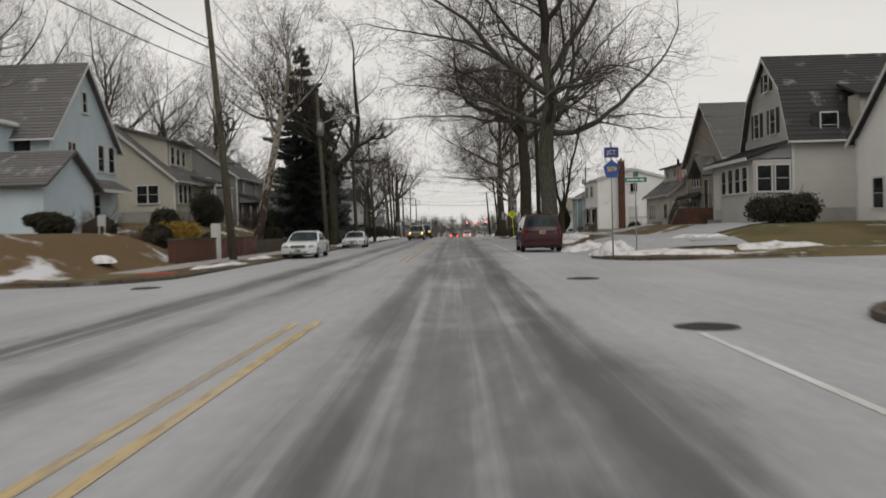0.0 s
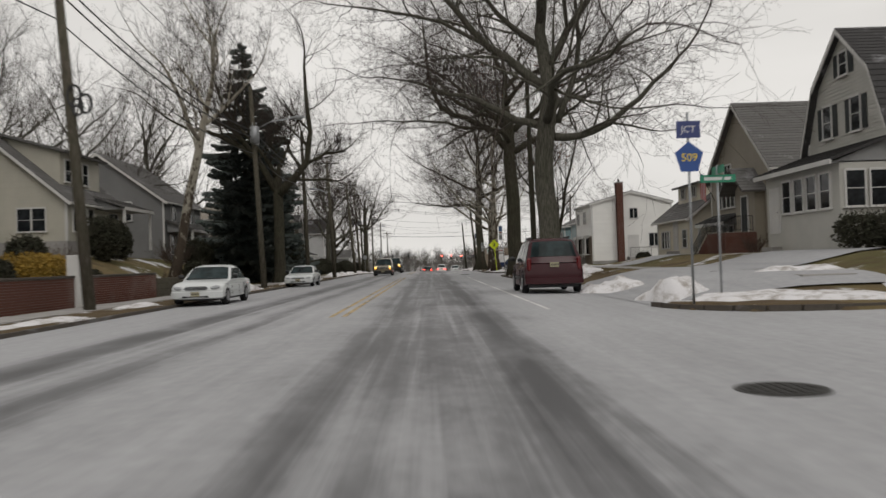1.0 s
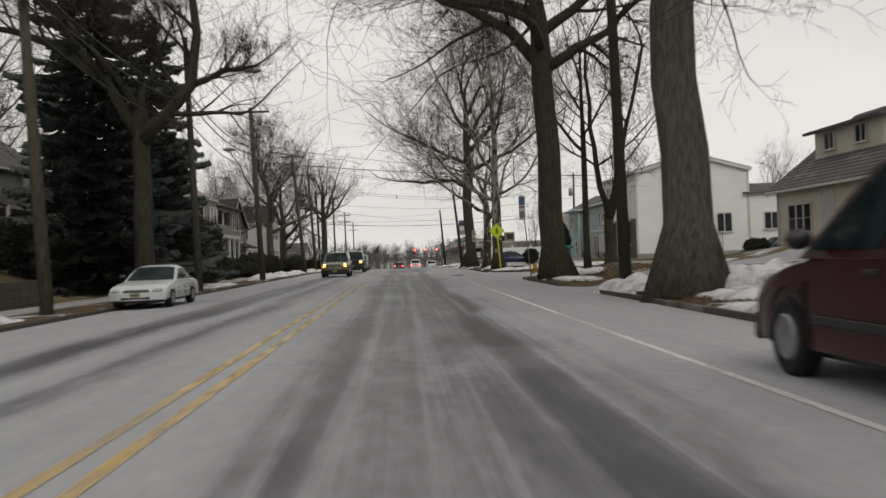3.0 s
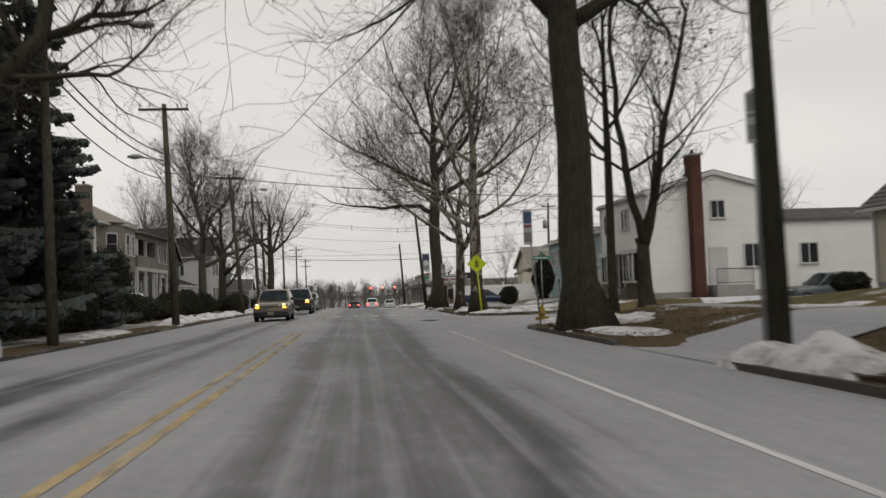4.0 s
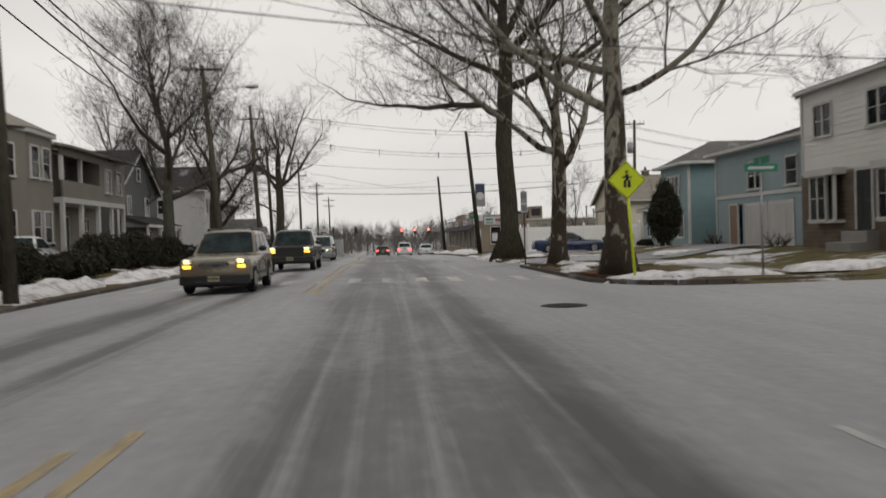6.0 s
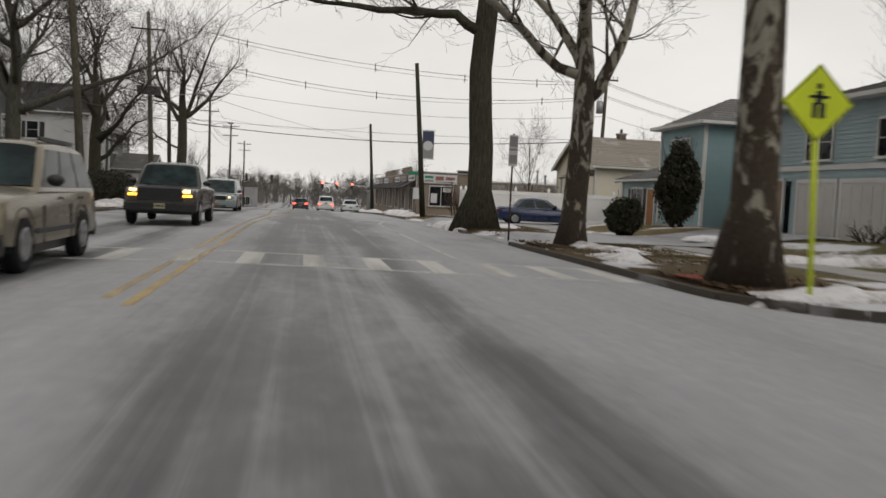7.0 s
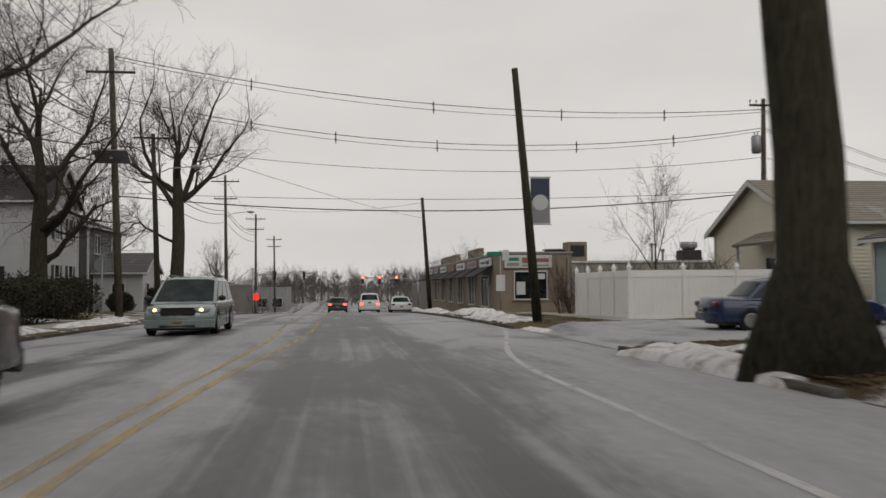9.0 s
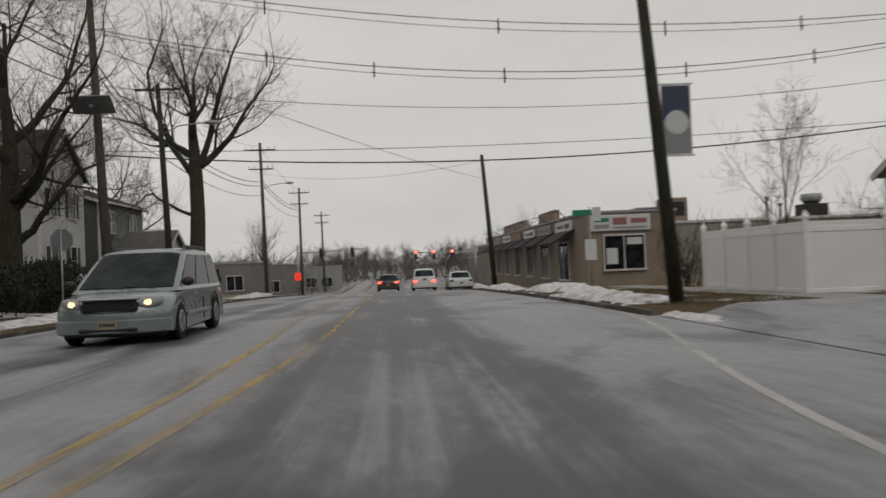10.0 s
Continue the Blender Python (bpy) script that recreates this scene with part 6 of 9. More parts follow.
for u in (2.2, 6.6):
    bay = part("bay_sill", boxes((u - 0.95, u + 0.95, -0.5, -0.1, 1.0, 1.12)), M_TRIM, w_house, "white bow window base")
    part("bay_hood", boxes((u - 1.05, u + 1.05, -0.62, -0.1, 2.75, 3.0)), M_TRIM, w_house)
    for k, a in ((-1, 28), (0, 0), (1, -28)):
        add_window(w_house, pose(u + k * 0.62, -0.42 + abs(k) * 0.12, 1.15, 0, 0, a), 0.5, 1.55, "sash")
door_part(w_house, pose(4.4, -0.1, 0.75), mat=M_SHUT, label="dark front door")
front_steps(w_house, 3.6, 5.2, 1.7, 0.7, 3, M_CONCRETE)
# teal bi-level with garages
t_house = hip_house("R", 18.3, 108.2, 118.8, 10, 0.25, 5.0, 6.7, "grey-teal house with two white garage doors", S_LBLUE, R_GREY,
                    [("f", 4.9, 3.0, 1.5, 1.25, "pair"), ("f", 8.6, 3.0, 1.0, 1.2, "sash"), ("l", 4.0, 3.0, 1.1, 1.2, "sash")], found=0.3)
M_GARAGE = stained("white_garage_door_paint", (0.55, 0.53, 0.51, 1), 0.8, 0.6)
for i in range(2):
    gx = 4.9 + i * 2.6
    gd = part("garage_door", boxes((gx - 1.1, gx + 1.1, -0.06, 0.02, -0.1, 2.15)), M_GARAGE, t_house, "white panelled garage door")
    for r_ in range(4):
        for c_ in range(4):
            part("panel", boxes((gx - 1.03 + c_ * 0.53, gx - 0.56 + c_ * 0.53, -0.075, -0.055, 0.02 + r_ * 0.53, 0.44 + r_ * 0.53)), M_GARAGE, gd)
    part("garage_frame", boxes((gx - 1.24, gx - 1.1, -0.08, 0.02, -0.1, 2.3), (gx + 1.1, gx + 1.24, -0.08, 0.02, -0.1, 2.3), (gx - 1.1, gx + 1.1, -0.08, 0.02, 2.15, 2.3)), M_TRIM, gd)
part("belt_board", boxes((0.0, 10.6, -0.07, 0.0, 2.62, 2.8)), M_TRIM, t_house, "white band over the garages")
door_part(t_house, pose(2.3, -0.02, 0.2), mat=M_STUCCO, label="wooden front door")
part("side_light", boxes((2.95, 3.25, -0.05, 0.01, 0.2, 2.25)), M_GLASS, t_house, "narrow glazed panel")
# teal hip house beyond
t2_house = hip_house("R", 18.0, 122.2, 126.9, 9, 0.2, 5.0, 6.5, "teal house with grey shingles behind a clipped cedar", S_TEAL, R_GREY,
                     [("f", 2.3, 3.05, 2.0, 1.3, "triple"), ("f", 3.4, 0.7, 1.0, 1.2, "sash"), ("l", 3.0, 3.0, 0.9, 1.2, "sash")], found=0.3)
# small grey-blue ranch
n_house = house("R", 19.5, 127.7, 135.7, 9, 0.0, 2.9, 4.3, "low grey-blue ranch house with an orange door", S_LBLUE, R_GREY, "side",
                [("f", 2.4, 0.95, 1.7, 1.35, "slider"), ("f", 6.3, 0.95, 1.2, 1.35, "pair"), ("l", 4.0, 1.0, 0.9, 1.1, "sash")], shutter=M_SHUT, found=0.3)
door_part(n_house, pose(4.4, -0.02, 0.2), mat=stained("orange_wood_door", (0.35, 0.14, 0.03, 1), 0.7, 0.5), label="orange wooden door")
front_steps(n_house, 3.6, 5.2, 1.5, 0.2, 2, M_CONCRETE)
part("wall_lantern", boxes((5.15, 5.3, -0.16, -0.02, 1.7, 2.0), bevel=0.02), M_BLACK, n_house)
# beige gabled house behind the fence
g_house = house("R", 18.9, 139.1, 147.5, 13, -0.1, 4.0, 6.0, "pale butter-coloured house with a plain front gable", S_BUTTER, R_PALE, "front",
                [("f", 5.6, 1.3, 0.9, 1.2, "sash"), ("r", 3.6, 1.9, 0.7, 0.8, "sash"), ("r", 8.5, 1.5, 0.9, 1.2, "sash")])
chimney(g_house, 4.2, 3.2, 0.6, 0.5, 5.5, 6.35, M_STONE)
v, f = [], []
roof_into(v, f, [(-1.3, 3.1), (0.0, 3.65)], 4.4, 8.2, "x")
raw("entry_hood", v, f, R_PALE, g_house, "lean-to hood over the side entry")["kind"] = "stuff"
for px_ in (4.6, 8.0):
    part("porch_post", boxes((px_ - 0.06, px_ + 0.06, -1.2, -1.08, -0.3, 3.1)), M_TRIM, g_house)
part("entry_side_wall", boxes((7.9, 8.3, -1.1, 0.0, -0.3, 3.2)), S_BUTTER, g_house)

# ---- houses on the west side ----
blue_house = house("L", -22.0, 45.6, 54.6, 10, 1.6, 5.6, 10.2, "pale blue house with a steep front gable", S_BLUE, R_GREY, "front",
                   [("f", 6.6, 3.9, 0.9, 1.6, "sash"), ("f", 8.2, 3.9, 0.9, 1.6, "sash"), ("f", 2.6, 4.0, 1.0, 1.3, "pair"), ("f", 4.5, 7.3, 0.6, 1.2, "sash"), ("f", 4.6, 0.9, 0.9, 1.5, "sash"), ("f", 5.8, 0.9, 0.9, 1.5, "sash"), ("l", 4.0, 4.0, 2.0, 1.2, "pair"), ("l", 8.0, 4.0, 2.0, 1.2, "pair")])
part("side_wing", boxes((-7.0, 0, 2.0, 10, -1.0, 5.9)), S_BLUE, blue_house, "two-storey side wing")
v, f = [], []
siding_into(v, f, lambda u, z: pose(-7.0 + u, 2.0, z), lambda z: (0.0, 7.0), 0.3, 5.9, 0.16)
siding_into(v, f, lambda u, z: pose(-7.0, 10 - u, z, 0, 0, -90), lambda z: (0.0, 8.0), 0.3, 5.9, 0.16)
raw("wing_siding", v, f, S_BLUE, blue_house)
part("wing_roof", boxes((-7.4, 0, 1.6, 10.4, 5.9, 6.15), bevel=0.05), M_TRIM, blue_house)
for i in range(2):
    add_window(blue_house, pose(-5.2 + i * 2.4, 2.0, 4.0), 1.8, 1.1, "pair")
porch_roof(blue_house, 2.8, 8.6, 1.2, 2.7, 0.7, R_GREY)
bm = bmesh.new()
prism(bm, [(-7.0, -1), (-1.5, -1), (-1.5, 2.4), (-4.2, 4.0), (-7.0, 2.4)], "y", -3.0, 2.0)
part("front_wing", bm, S_BLUE, blue_house, "low gabled front wing")
v, f = [], []
roof_into(v, f, [(-7.5, 2.25), (-4.2, 4.15)], -3.4, 2.2, "y")
roof_into(v, f, [(-1.0, 2.25), (-4.2, 4.15)], -3.4, 2.2, "y")
raw("front_wing_roof", v, f, R_GREY, blue_house)["kind"] = "stuff"
door_part(blue_house, pose(-0.7, 0.0, 0.3))

cream_house = house("L", -20.7, 62.2, 71.3, 10, 2.7, 3.0, 7.2, "cream house with a long roof and dormer", S_CREAM, R_GREY, "side",
                    [("l", 8.0, 1.1, 1.6, 1.3, "pair"), ("l", 5.0, 3.9, 1.0, 1.2, "sash"), ("f", 1.2, 1.1, 0.8, 1.4, "sash"), ("f", 2.3, 1.1, 0.8, 1.4, "sash"), ("f", 3.4, 1.1, 0.8, 1.4, "sash"), ("f", 7.2, 1.1, 1.4, 1.3, "pair")], course=0.18)
part("dormer", boxes((1.6, 7.6, 1.0, 5.0, 3.4, 6.0)), S_CREAM, cream_house, "wide front dormer")
bm = bmesh.new()
prism(bm, [(1.0, 6.0), (5.0, 6.0), (5.0, 7.12)], "x", 1.6, 7.6)
part("dormer_cheek", bm, S_CREAM, cream_house)
v, f = [], []
roof_into(v, f, [(0.5, 5.95), (5.2, 7.3)], 1.2, 8.0, "x")
raw("dormer_roof", v, f, R_GREY, cream_house)["kind"] = "stuff"
for i in range(3):
    add_window(cream_house, pose(2.6 + i * 1.3, 1.0, 4.2), 0.8, 1.3, "sash", None)
porch_roof(cream_house, 4.0, 9.4, 2.0, 2.7, 0.7, R_GREY, (4.3, 9.1), 2.7)

grey_house = house("L", -20.5, 79.5, 90.0, 10, 1.6, 5.3, 9.0, "grey two-storey house behind dark evergreens", S_SHADED, R_GREY, "side",
                   [("f", 2.0, 1.0, 1.0, 1.5, "sash"), ("f", 5.0, 1.0, 1.0, 1.5, "sash"), ("f", 8.0, 1.0, 1.0, 1.5, "sash"), ("f", 2.5, 3.7, 1.0, 1.4, "sash"), ("f", 7.5, 3.7, 1.0, 1.4, "sash"), ("l", 3, 3.7, 1.0, 1.4, "sash"), ("l", 7, 3.7, 1, 1.4, "sash"), ("l", 3, 1.0, 1.0, 1.4, "sash")])
porch_roof(grey_house, 0.5, 10.0, 2.2, 2.9, 0.8, R_GREY, (0.8, 5.2, 9.7), 2.9)
bay_house = hip_house("L", -18.2, 113.0, 121.4, 11, 0.8, 6.3, 9.0, "old tan house with an angled two-storey bay", S_TAN, R_PALE,
                      [("l", 3.0, 4.0, 1.0, 1.5, "sash"), ("l", 7.0, 4.0, 1.0, 1.5, "sash"), ("l", 4.5, 0.9, 1.0, 1.5, "sash")])
bm = bmesh.new()
prism(bm, [(1.2, 0.1), (2.6, -1.3), (5.8, -1.3), (7.2, 0.1)], "z", -1.0, 6.25)
part("angled_bay", bm, S_TAN, bay_house, "two-storey angled bay")
for zz in (0.9, 4.1):
    add_window(bay_house, pose(3.5, -1.3, zz), 0.85, 1.5, "sash")
    add_window(bay_house, pose(4.9, -1.3, zz), 0.85, 1.5, "sash")
    add_window(bay_house, pose(1.9, -0.6, zz, 0, 0, -45), 0.8, 1.5, "sash")
    add_window(bay_house, pose(6.5, -0.6, zz, 0, 0, 45), 0.8, 1.5, "sash")
part("bay_cornice", boxes((2.4, 6.0, -1.5, 0.0, 6.2, 6.45), bevel=0.03), M_TRIM, bay_house)
bm = bmesh.new()
vs = [bm.verts.new(p) for p in ((0.9, 0.2, 6.45), (2.4, -1.55, 6.45), (6.0, -1.55, 6.45), (7.5, 0.2, 6.45), (4.2, 2.6, 8.6))]
for k in range(3):
    bm.faces.new((vs[k], vs[k + 1], vs[4]))
bm.faces.new((vs[3], vs[0], vs[4]))
bm.faces.new((vs[3], vs[2], vs[1], vs[0]))
part("bay_roof", bm, R_PALE, bay_house)
chimney(bay_house, 0.9, 1.0, 1.1, 0.9, 5.6, 9.0, M_STONE)
loggia_house = house("L", -19.3, 121.6, 132.6, 10, 0.8, 6.3, 8.7, "old tan house with open porches on both floors", S_TAN, R_PALE, "side",
                     [("f", 2.6, 4.2, 1.0, 1.5, "sash"), ("f", 8.6, 4.2, 1.0, 1.5, "sash"), ("f", 2.6, 0.9, 1.2, 1.5, "sash"), ("f", 8.6, 0.9, 1.0, 1.5, "sash"), ("r", 4, 4, 1.0, 1.4, "sash")])
door_part(loggia_house, pose(5.2, 0.0, 0.4), mat=M_SHUT, label="dark front door")
part("porch_floor", boxes((0.0, 11.0, -1.9, 0.0, 3.1, 3.4)), M_TRIM, loggia_house)
part("porch_base", boxes((0.0, 11.0, -1.9, 0.0, -1.0, 0.38)), M_CONCRETE, loggia_house)
part("porch_parapet", boxes((0.0, 6.0, -1.9, -1.78, 3.4, 4.35)), S_TAN, loggia_house, "boarded porch parapet")
part("porch_header", boxes((0.0, 11.0, -1.9, -1.7, 5.7, 6.3)), S_TAN, loggia_house)
part("upper_bay", boxes((6.0, 11.0, -1.9, 0.0, 3.4, 5.7)), S_TAN, loggia_house, "closed upper porch")
add_window(loggia_house, pose(7.4, -1.9, 4.0), 0.9, 1.4, "sash")
add_window(loggia_house, pose(9.5, -1.9, 4.0), 0.9, 1.4, "sash")
for u_ in (0.12, 3.0, 5.9, 8.4, 10.88):
    part("porch_post", boxes((u_ - 0.12, u_ + 0.12, -1.88, -1.64, 0.38, 3.1), bevel=0.02), M_TRIM, loggia_house)
for u_ in (0.12, 3.0):
    part("porch_post", boxes((u_ - 0.11, u_ + 0.11, -1.88, -1.66, 4.35, 5.7), bevel=0.02), M_TRIM, loggia_house)
v, f = [], []
roof_into(v, f, [(-2.4, 6.2), (0.2, 6.75)], -0.4, 11.4, "x")
raw("porch_roof", v, f, R_PALE, loggia_house)["kind"] = "stuff"
shade_house = house("L", -20.0, 139.5, 150.5, 10, 0.3, 5.6, 8.9, "dark weathered house with a steep side roof", S_DARK, R_DARK, "front",
                    [("f", 2.6, 3.6, 1.0, 1.4, "sash"), ("f", 7.6, 3.6, 1.0, 1.4, "sash"), ("f", 5.4, 6.4, 0.8, 1.0, "sash"), ("f", 8.0, 0.9, 1.2, 1.4, "pair"), ("l", 3.0, 3.6, 1.0, 1.4, "sash"), ("l", 6.5, 0.9, 1.0, 1.4, "sash")])
porch_roof(shade_house, 0.2, 10.8, 2.2, 2.7, 0.8, R_DARK, (0.5, 4.0, 7.2, 10.5), 2.9)
white_house = house("L", -18.5, 163.4, 169.7, 12, -0.4, 7.6, 10.0, "tall white house with dark shutters and a narrow front gable", S_PALE, R_DARK, "front",
                    [("f", 1.8, 5.0, 0.9, 1.5, "sash"), ("f", 4.6, 5.0, 0.9, 1.5, "sash"), ("f", 1.8, 1.7, 0.9, 1.6, "sash"), ("f", 4.6, 1.7, 0.9, 1.6, "sash"), ("l", 2.0, 5.0, 0.9, 1.4, "sash"), ("l", 7.5, 5.0, 0.9, 1.4, "sash"), ("l", 2.5, 1.7, 0.9, 1.5, "sash"), ("l", 8.5, 1.7, 0.9, 1.5, "sash")], shutter=M_SHUT)
dark_house = house("L", -19.0, 174.0, 183.5, 10, -0.9, 7.1, 8.9, "dark grey house with white-trimmed windows", S_DARK, R_GREY, "side",
                   [("f", 2.2, 5.0, 1.4, 1.4, "pair"), ("f", 7.0, 5.0, 1.4, 1.4, "pair"), ("l", 3, 5.0, 1.2, 1.4, "sash"), ("l", 7, 5.0, 1.2, 1.4, "sash"), ("l", 5, 1.5, 1.2, 1.4, "sash")])
porch_h = house("L", -15.2, 175.0, 180.6, 3.6, -0.9, 3.6, 5.0, "small white closed porch with a front gable", S_PALE, R_GREY, "front", [("f", 1.5, 1.3, 0.9, 1.3, "sash"), ("f", 4.1, 1.3, 0.9, 1.3, "sash"), ("l", 1.8, 1.3, 0.9, 1.3, "sash")])

# ---- shops ----
M_SIGN_DULL = plain("faded_red_lettering", (0.3, 0.12, 0.11, 1), 0.6)
M_BEIGE = stained("pale_beige_render", (0.36, 0.335, 0.3, 1), 0.75, 0.9, 22, 0.5)
M_AWNING = stained("dark_awning_canvas", (0.035, 0.03, 0.032, 1), 0.7, 0.85)
M_SHOPWALL = stained("brown_stucco", (0.28, 0.23, 0.18, 1), 0.72, 0.9, 24, 0.6)
shop = thing("shop_building", pose(10.0, 158.5, fall(160)), "long tan stucco shop row with awnings", "shop")
part("wall", boxes((0, 4.5, 0, 0.4, -1.2, 3.75), (0, 0.4, 0.4, 46, -2.4, 3.75), (0.4, 4.5, 45.6, 46, -2.4, 3.75), (4.1, 4.5, 0.4, 45.6, -2.4, 3.75)), M_SHOPWALL, shop)
part("roof", boxes((0.4, 4.1, 0.4, 45.6, 3.3, 3.5)), R_DARK, shop)
part("parapet_cap", boxes((-0.08, 4.58, -0.08, 0.48, 3.75, 3.87), (-0.08, 0.48, 0.48, 46.08, 3.75, 3.87)), M_TRIM_GREY, shop)
sg = part("sign_board", boxes((0.2, 3.2, -0.14, -0.01, 2.85, 3.65), bevel=0.02), M_SIGN_WHITE, shop, "white shop sign board")
for bx0, bx1, bz0, bz1, m_ in ((0.35, 1.1, 3.3, 3.5, M_SIGN_GREEN), (0.35, 1.1, 2.98, 3.18, M_TRIM_GREY), (1.3, 2.0, 3.15, 3.5, M_SIGN_DULL), (1.3, 3.0, 2.95, 3.05, M_TRIM_GREY), (2.2, 3.0, 3.22, 3.45, M_SIGN_DULL)):
    part("sign_bar", boxes((bx0, bx1, -0.155, -0.14, bz0, bz1)), m_, sg)
add_window(shop, pose(1.85, -0.0, 0.95), 2.0, 1.65, "slider")
part("window_poster", boxes((0.95, 1.5, -0.075, -0.055, 1.2, 2.0)), M_SIGN_WHITE, shop, "white poster in the window")
part("window_poster", boxes((2.0, 2.75, -0.075, -0.055, 2.15, 2.5)), M_SIGN_WHITE, shop, "white poster in the window")
part("downpipe", boxes((4.2, 4.3, -0.1, -0.01, -0.2, 3.7)), M_TRIM_GREY, shop)
for i in range(7):
    y = 3.0 + i * 6.0
    add_window(shop, pose(0, y + 2.6, 0.4, 0, 0, -90), 2.6, 2.0, "slider")
    aw = bmesh.new()
    prism(aw, [(-1.3, 2.4), (0, 3.15), (0, 3.05), (-1.25, 2.32)], "y", y - 0.2, y + 4.6)
    part("awning", aw, M_AWNING, shop, "dark canvas awning")
    fs = part("fascia_sign", boxes((-0.14, -0.01, y, y + 4.4, 3.05, 3.62), bevel=0.015), (M_SIGN_WHITE, M_TRIM_GREY, M_SIGN_WHITE, M_SHOPWALL)[i % 4], shop)
    part("sign_bar", boxes((-0.155, -0.14, y + 0.5, y + 1.7, 3.2, 3.45), (-0.155, -0.14, y + 2.1, y + 3.8, 3.25, 3.4)), (M_BLACK, M_SIGN_DULL)[i % 2], fs)
    rod("gooseneck_lamp", [(0, y + 2, 3.85), (-0.4, y + 2, 4.2), (-0.9, y + 2, 4.1)], 0.025, M_BLACK, shop, 5)
    if i in (1, 3, 4):
        part("raised_parapet", boxes((0.0, 0.4, y - 0.4, y + 4.8, 3.87, 4.5), bevel=0.02), M_SHOPWALL, shop)
flat = thing("flat_roofed_building", pose(14.6, 164.0, fall(160)), "low flat-roofed beige building", "building")
part("wall", boxes((0.1, 31, 0, 14, -2, 3.3)), M_BEIGE, flat)
part("parapet_cap", boxes((0.0, 31.1, -0.1, 14.1, 3.3, 3.45)), M_TRIM, flat)
for k in range(5):
    add_window(flat, pose(4.0 + k * 5.5, 0, 1.2), 1.4, 1.2, "slider")
unit = thing("rooftop_unit", pose(16.6, 165.2, fall(160) + 3.45), "brown rooftop air unit", "air unit")
part("casing", boxes((-0.7, 0.7, -0.7, 0.7, 0.0, 1.35), bevel=0.04), M_SHOPWALL, unit)
part("grille", boxes((-0.5, 0.5, -0.73, -0.7, 0.3, 1.1)), M_BLACK, unit)
low_unit = thing("rooftop_unit", pose(14.9, 166.0, fall(160) + 3.45), "low dark rooftop vent housing", "air unit")
part("casing", boxes((-0.2, 1.0, -0.6, 0.6, 0.0, 0.8), bevel=0.04), M_IRON, low_unit)
part("hood", boxes((-0.3, 1.1, -0.7, 0.7, 0.8, 0.9), bevel=0.02), M_GALV, low_unit)
unit2 = thing("rooftop_unit", pose(25.6, 166.5, fall(160) + 3.45), "grey rooftop fan unit", "air unit")
part("casing", boxes((-0.7, 0.7, -0.7, 0.7, 0.0, 0.8), bevel=0.04), M_IRON, unit2)
rod("fan_hood", [(0, 0, 0.8), (0, 0, 1.1), (0, 0, 1.4)], 0.6, M_GALV, unit2, 14, radii=[0.4, 0.65, 0.6])
for vx, vh in ((22.4, 1.1), (23.2, 0.7)):
    vp = thing("vent_pipe", pose(vx, 165.5, fall(160) + 3.45), "thin grey roof vent pipe", "vent")
    rod("pipe", [(0, 0, -0.1), (0, 0, vh)], 0.09, M_GALV, vp, 8)
    rod("cowl", [(0, 0, vh), (0, 0, vh + 0.18)], 0.15, M_GALV, vp, 8)

# ---- trees ----
tree(6.75, 58.7, "great bare oak with a thick grey trunk on the verge", 11, M_BARK2, height=25, trunk_r=0.6, fork_h=8.6, limbs=10, lift=0.015, droop=0.03, wander=0.21, levels=5, kids=4, crown=15, name="oak_tree", leaves=0, lean=(0.3, 0), guides=[(0.24, [(0.6, 7.8), (1.9, 7.8), (3.6, 8.4), (5.3, 9.7), (7.0, 11.3)]), (0.24, [(0.2, 8.3), (-1.5, 8.8), (-2.9, 9.6), (-4.2, 10.2), (-5.8, 10.6)]), (0.2, [(0.8, 8.6), (1.7, 10.7), (2.1, 13.0), (2.0, 15.5)]), (0.17, [(0.3, 10.5), (-2.4, 12.6), (-5.4, 14.2), (-8.6, 14.9)])])
tree(6.75, 75.0, "stout bare oak forking high over the verge", 23, M_BARK, height=23, trunk_r=0.55, fork_h=9.8, limbs=7, lift=0.015, droop=0.03, wander=0.21, levels=5, kids=4, crown=13, leader=0.5, name="oak_tree", leaves=500, lean=(-0.6, 0), guides=[(0.3, [(-0.2, 9.0), (-1.5, 10.8), (-3.4, 11.7), (-5.2, 12.4), (-6.0, 14.6)]), (0.26, [(-0.1, 9.0), (1.2, 9.8), (2.6, 10.5), (4.2, 12.0)]), (0.18, [(-0.3, 10.4), (-2.2, 12.6), (-4.3, 14.4), (-6.2, 15.6)])])
tree(10.5, 80.2, "bare forked tree on the corner lawn", 31, M_BARK, height=14, trunk_r=0.28, fork_h=2.5, limbs=1, levels=5, crown=5, leader=0.02, name="forked_tree", spread=0.3, guides=[(0.17, [(0.0, 2.4), (-0.5, 4.0), (-0.65, 6.0), (-0.7, 8.2), (-0.9, 11.0)]), (0.16, [(0.0, 2.4), (0.45, 4.0), (0.8, 6.2), (1.3, 8.0), (2.0, 11.0)])])
tree(9.4, 80.6, "slender bare tree beside the forked one", 35, M_BARK, height=15, trunk_r=0.17, fork_h=6.0, spread=0.7, limbs=6, levels=4, crown=6, root=1.4)
tree(7.0, 98.4, "mottled bare sycamore at the crossing", 41, M_SYC, height=19, trunk_r=0.38, fork_h=4.8, limbs=12, levels=5, kids=4, crown=11.5, name="sycamore_tree", heavy=0.38)
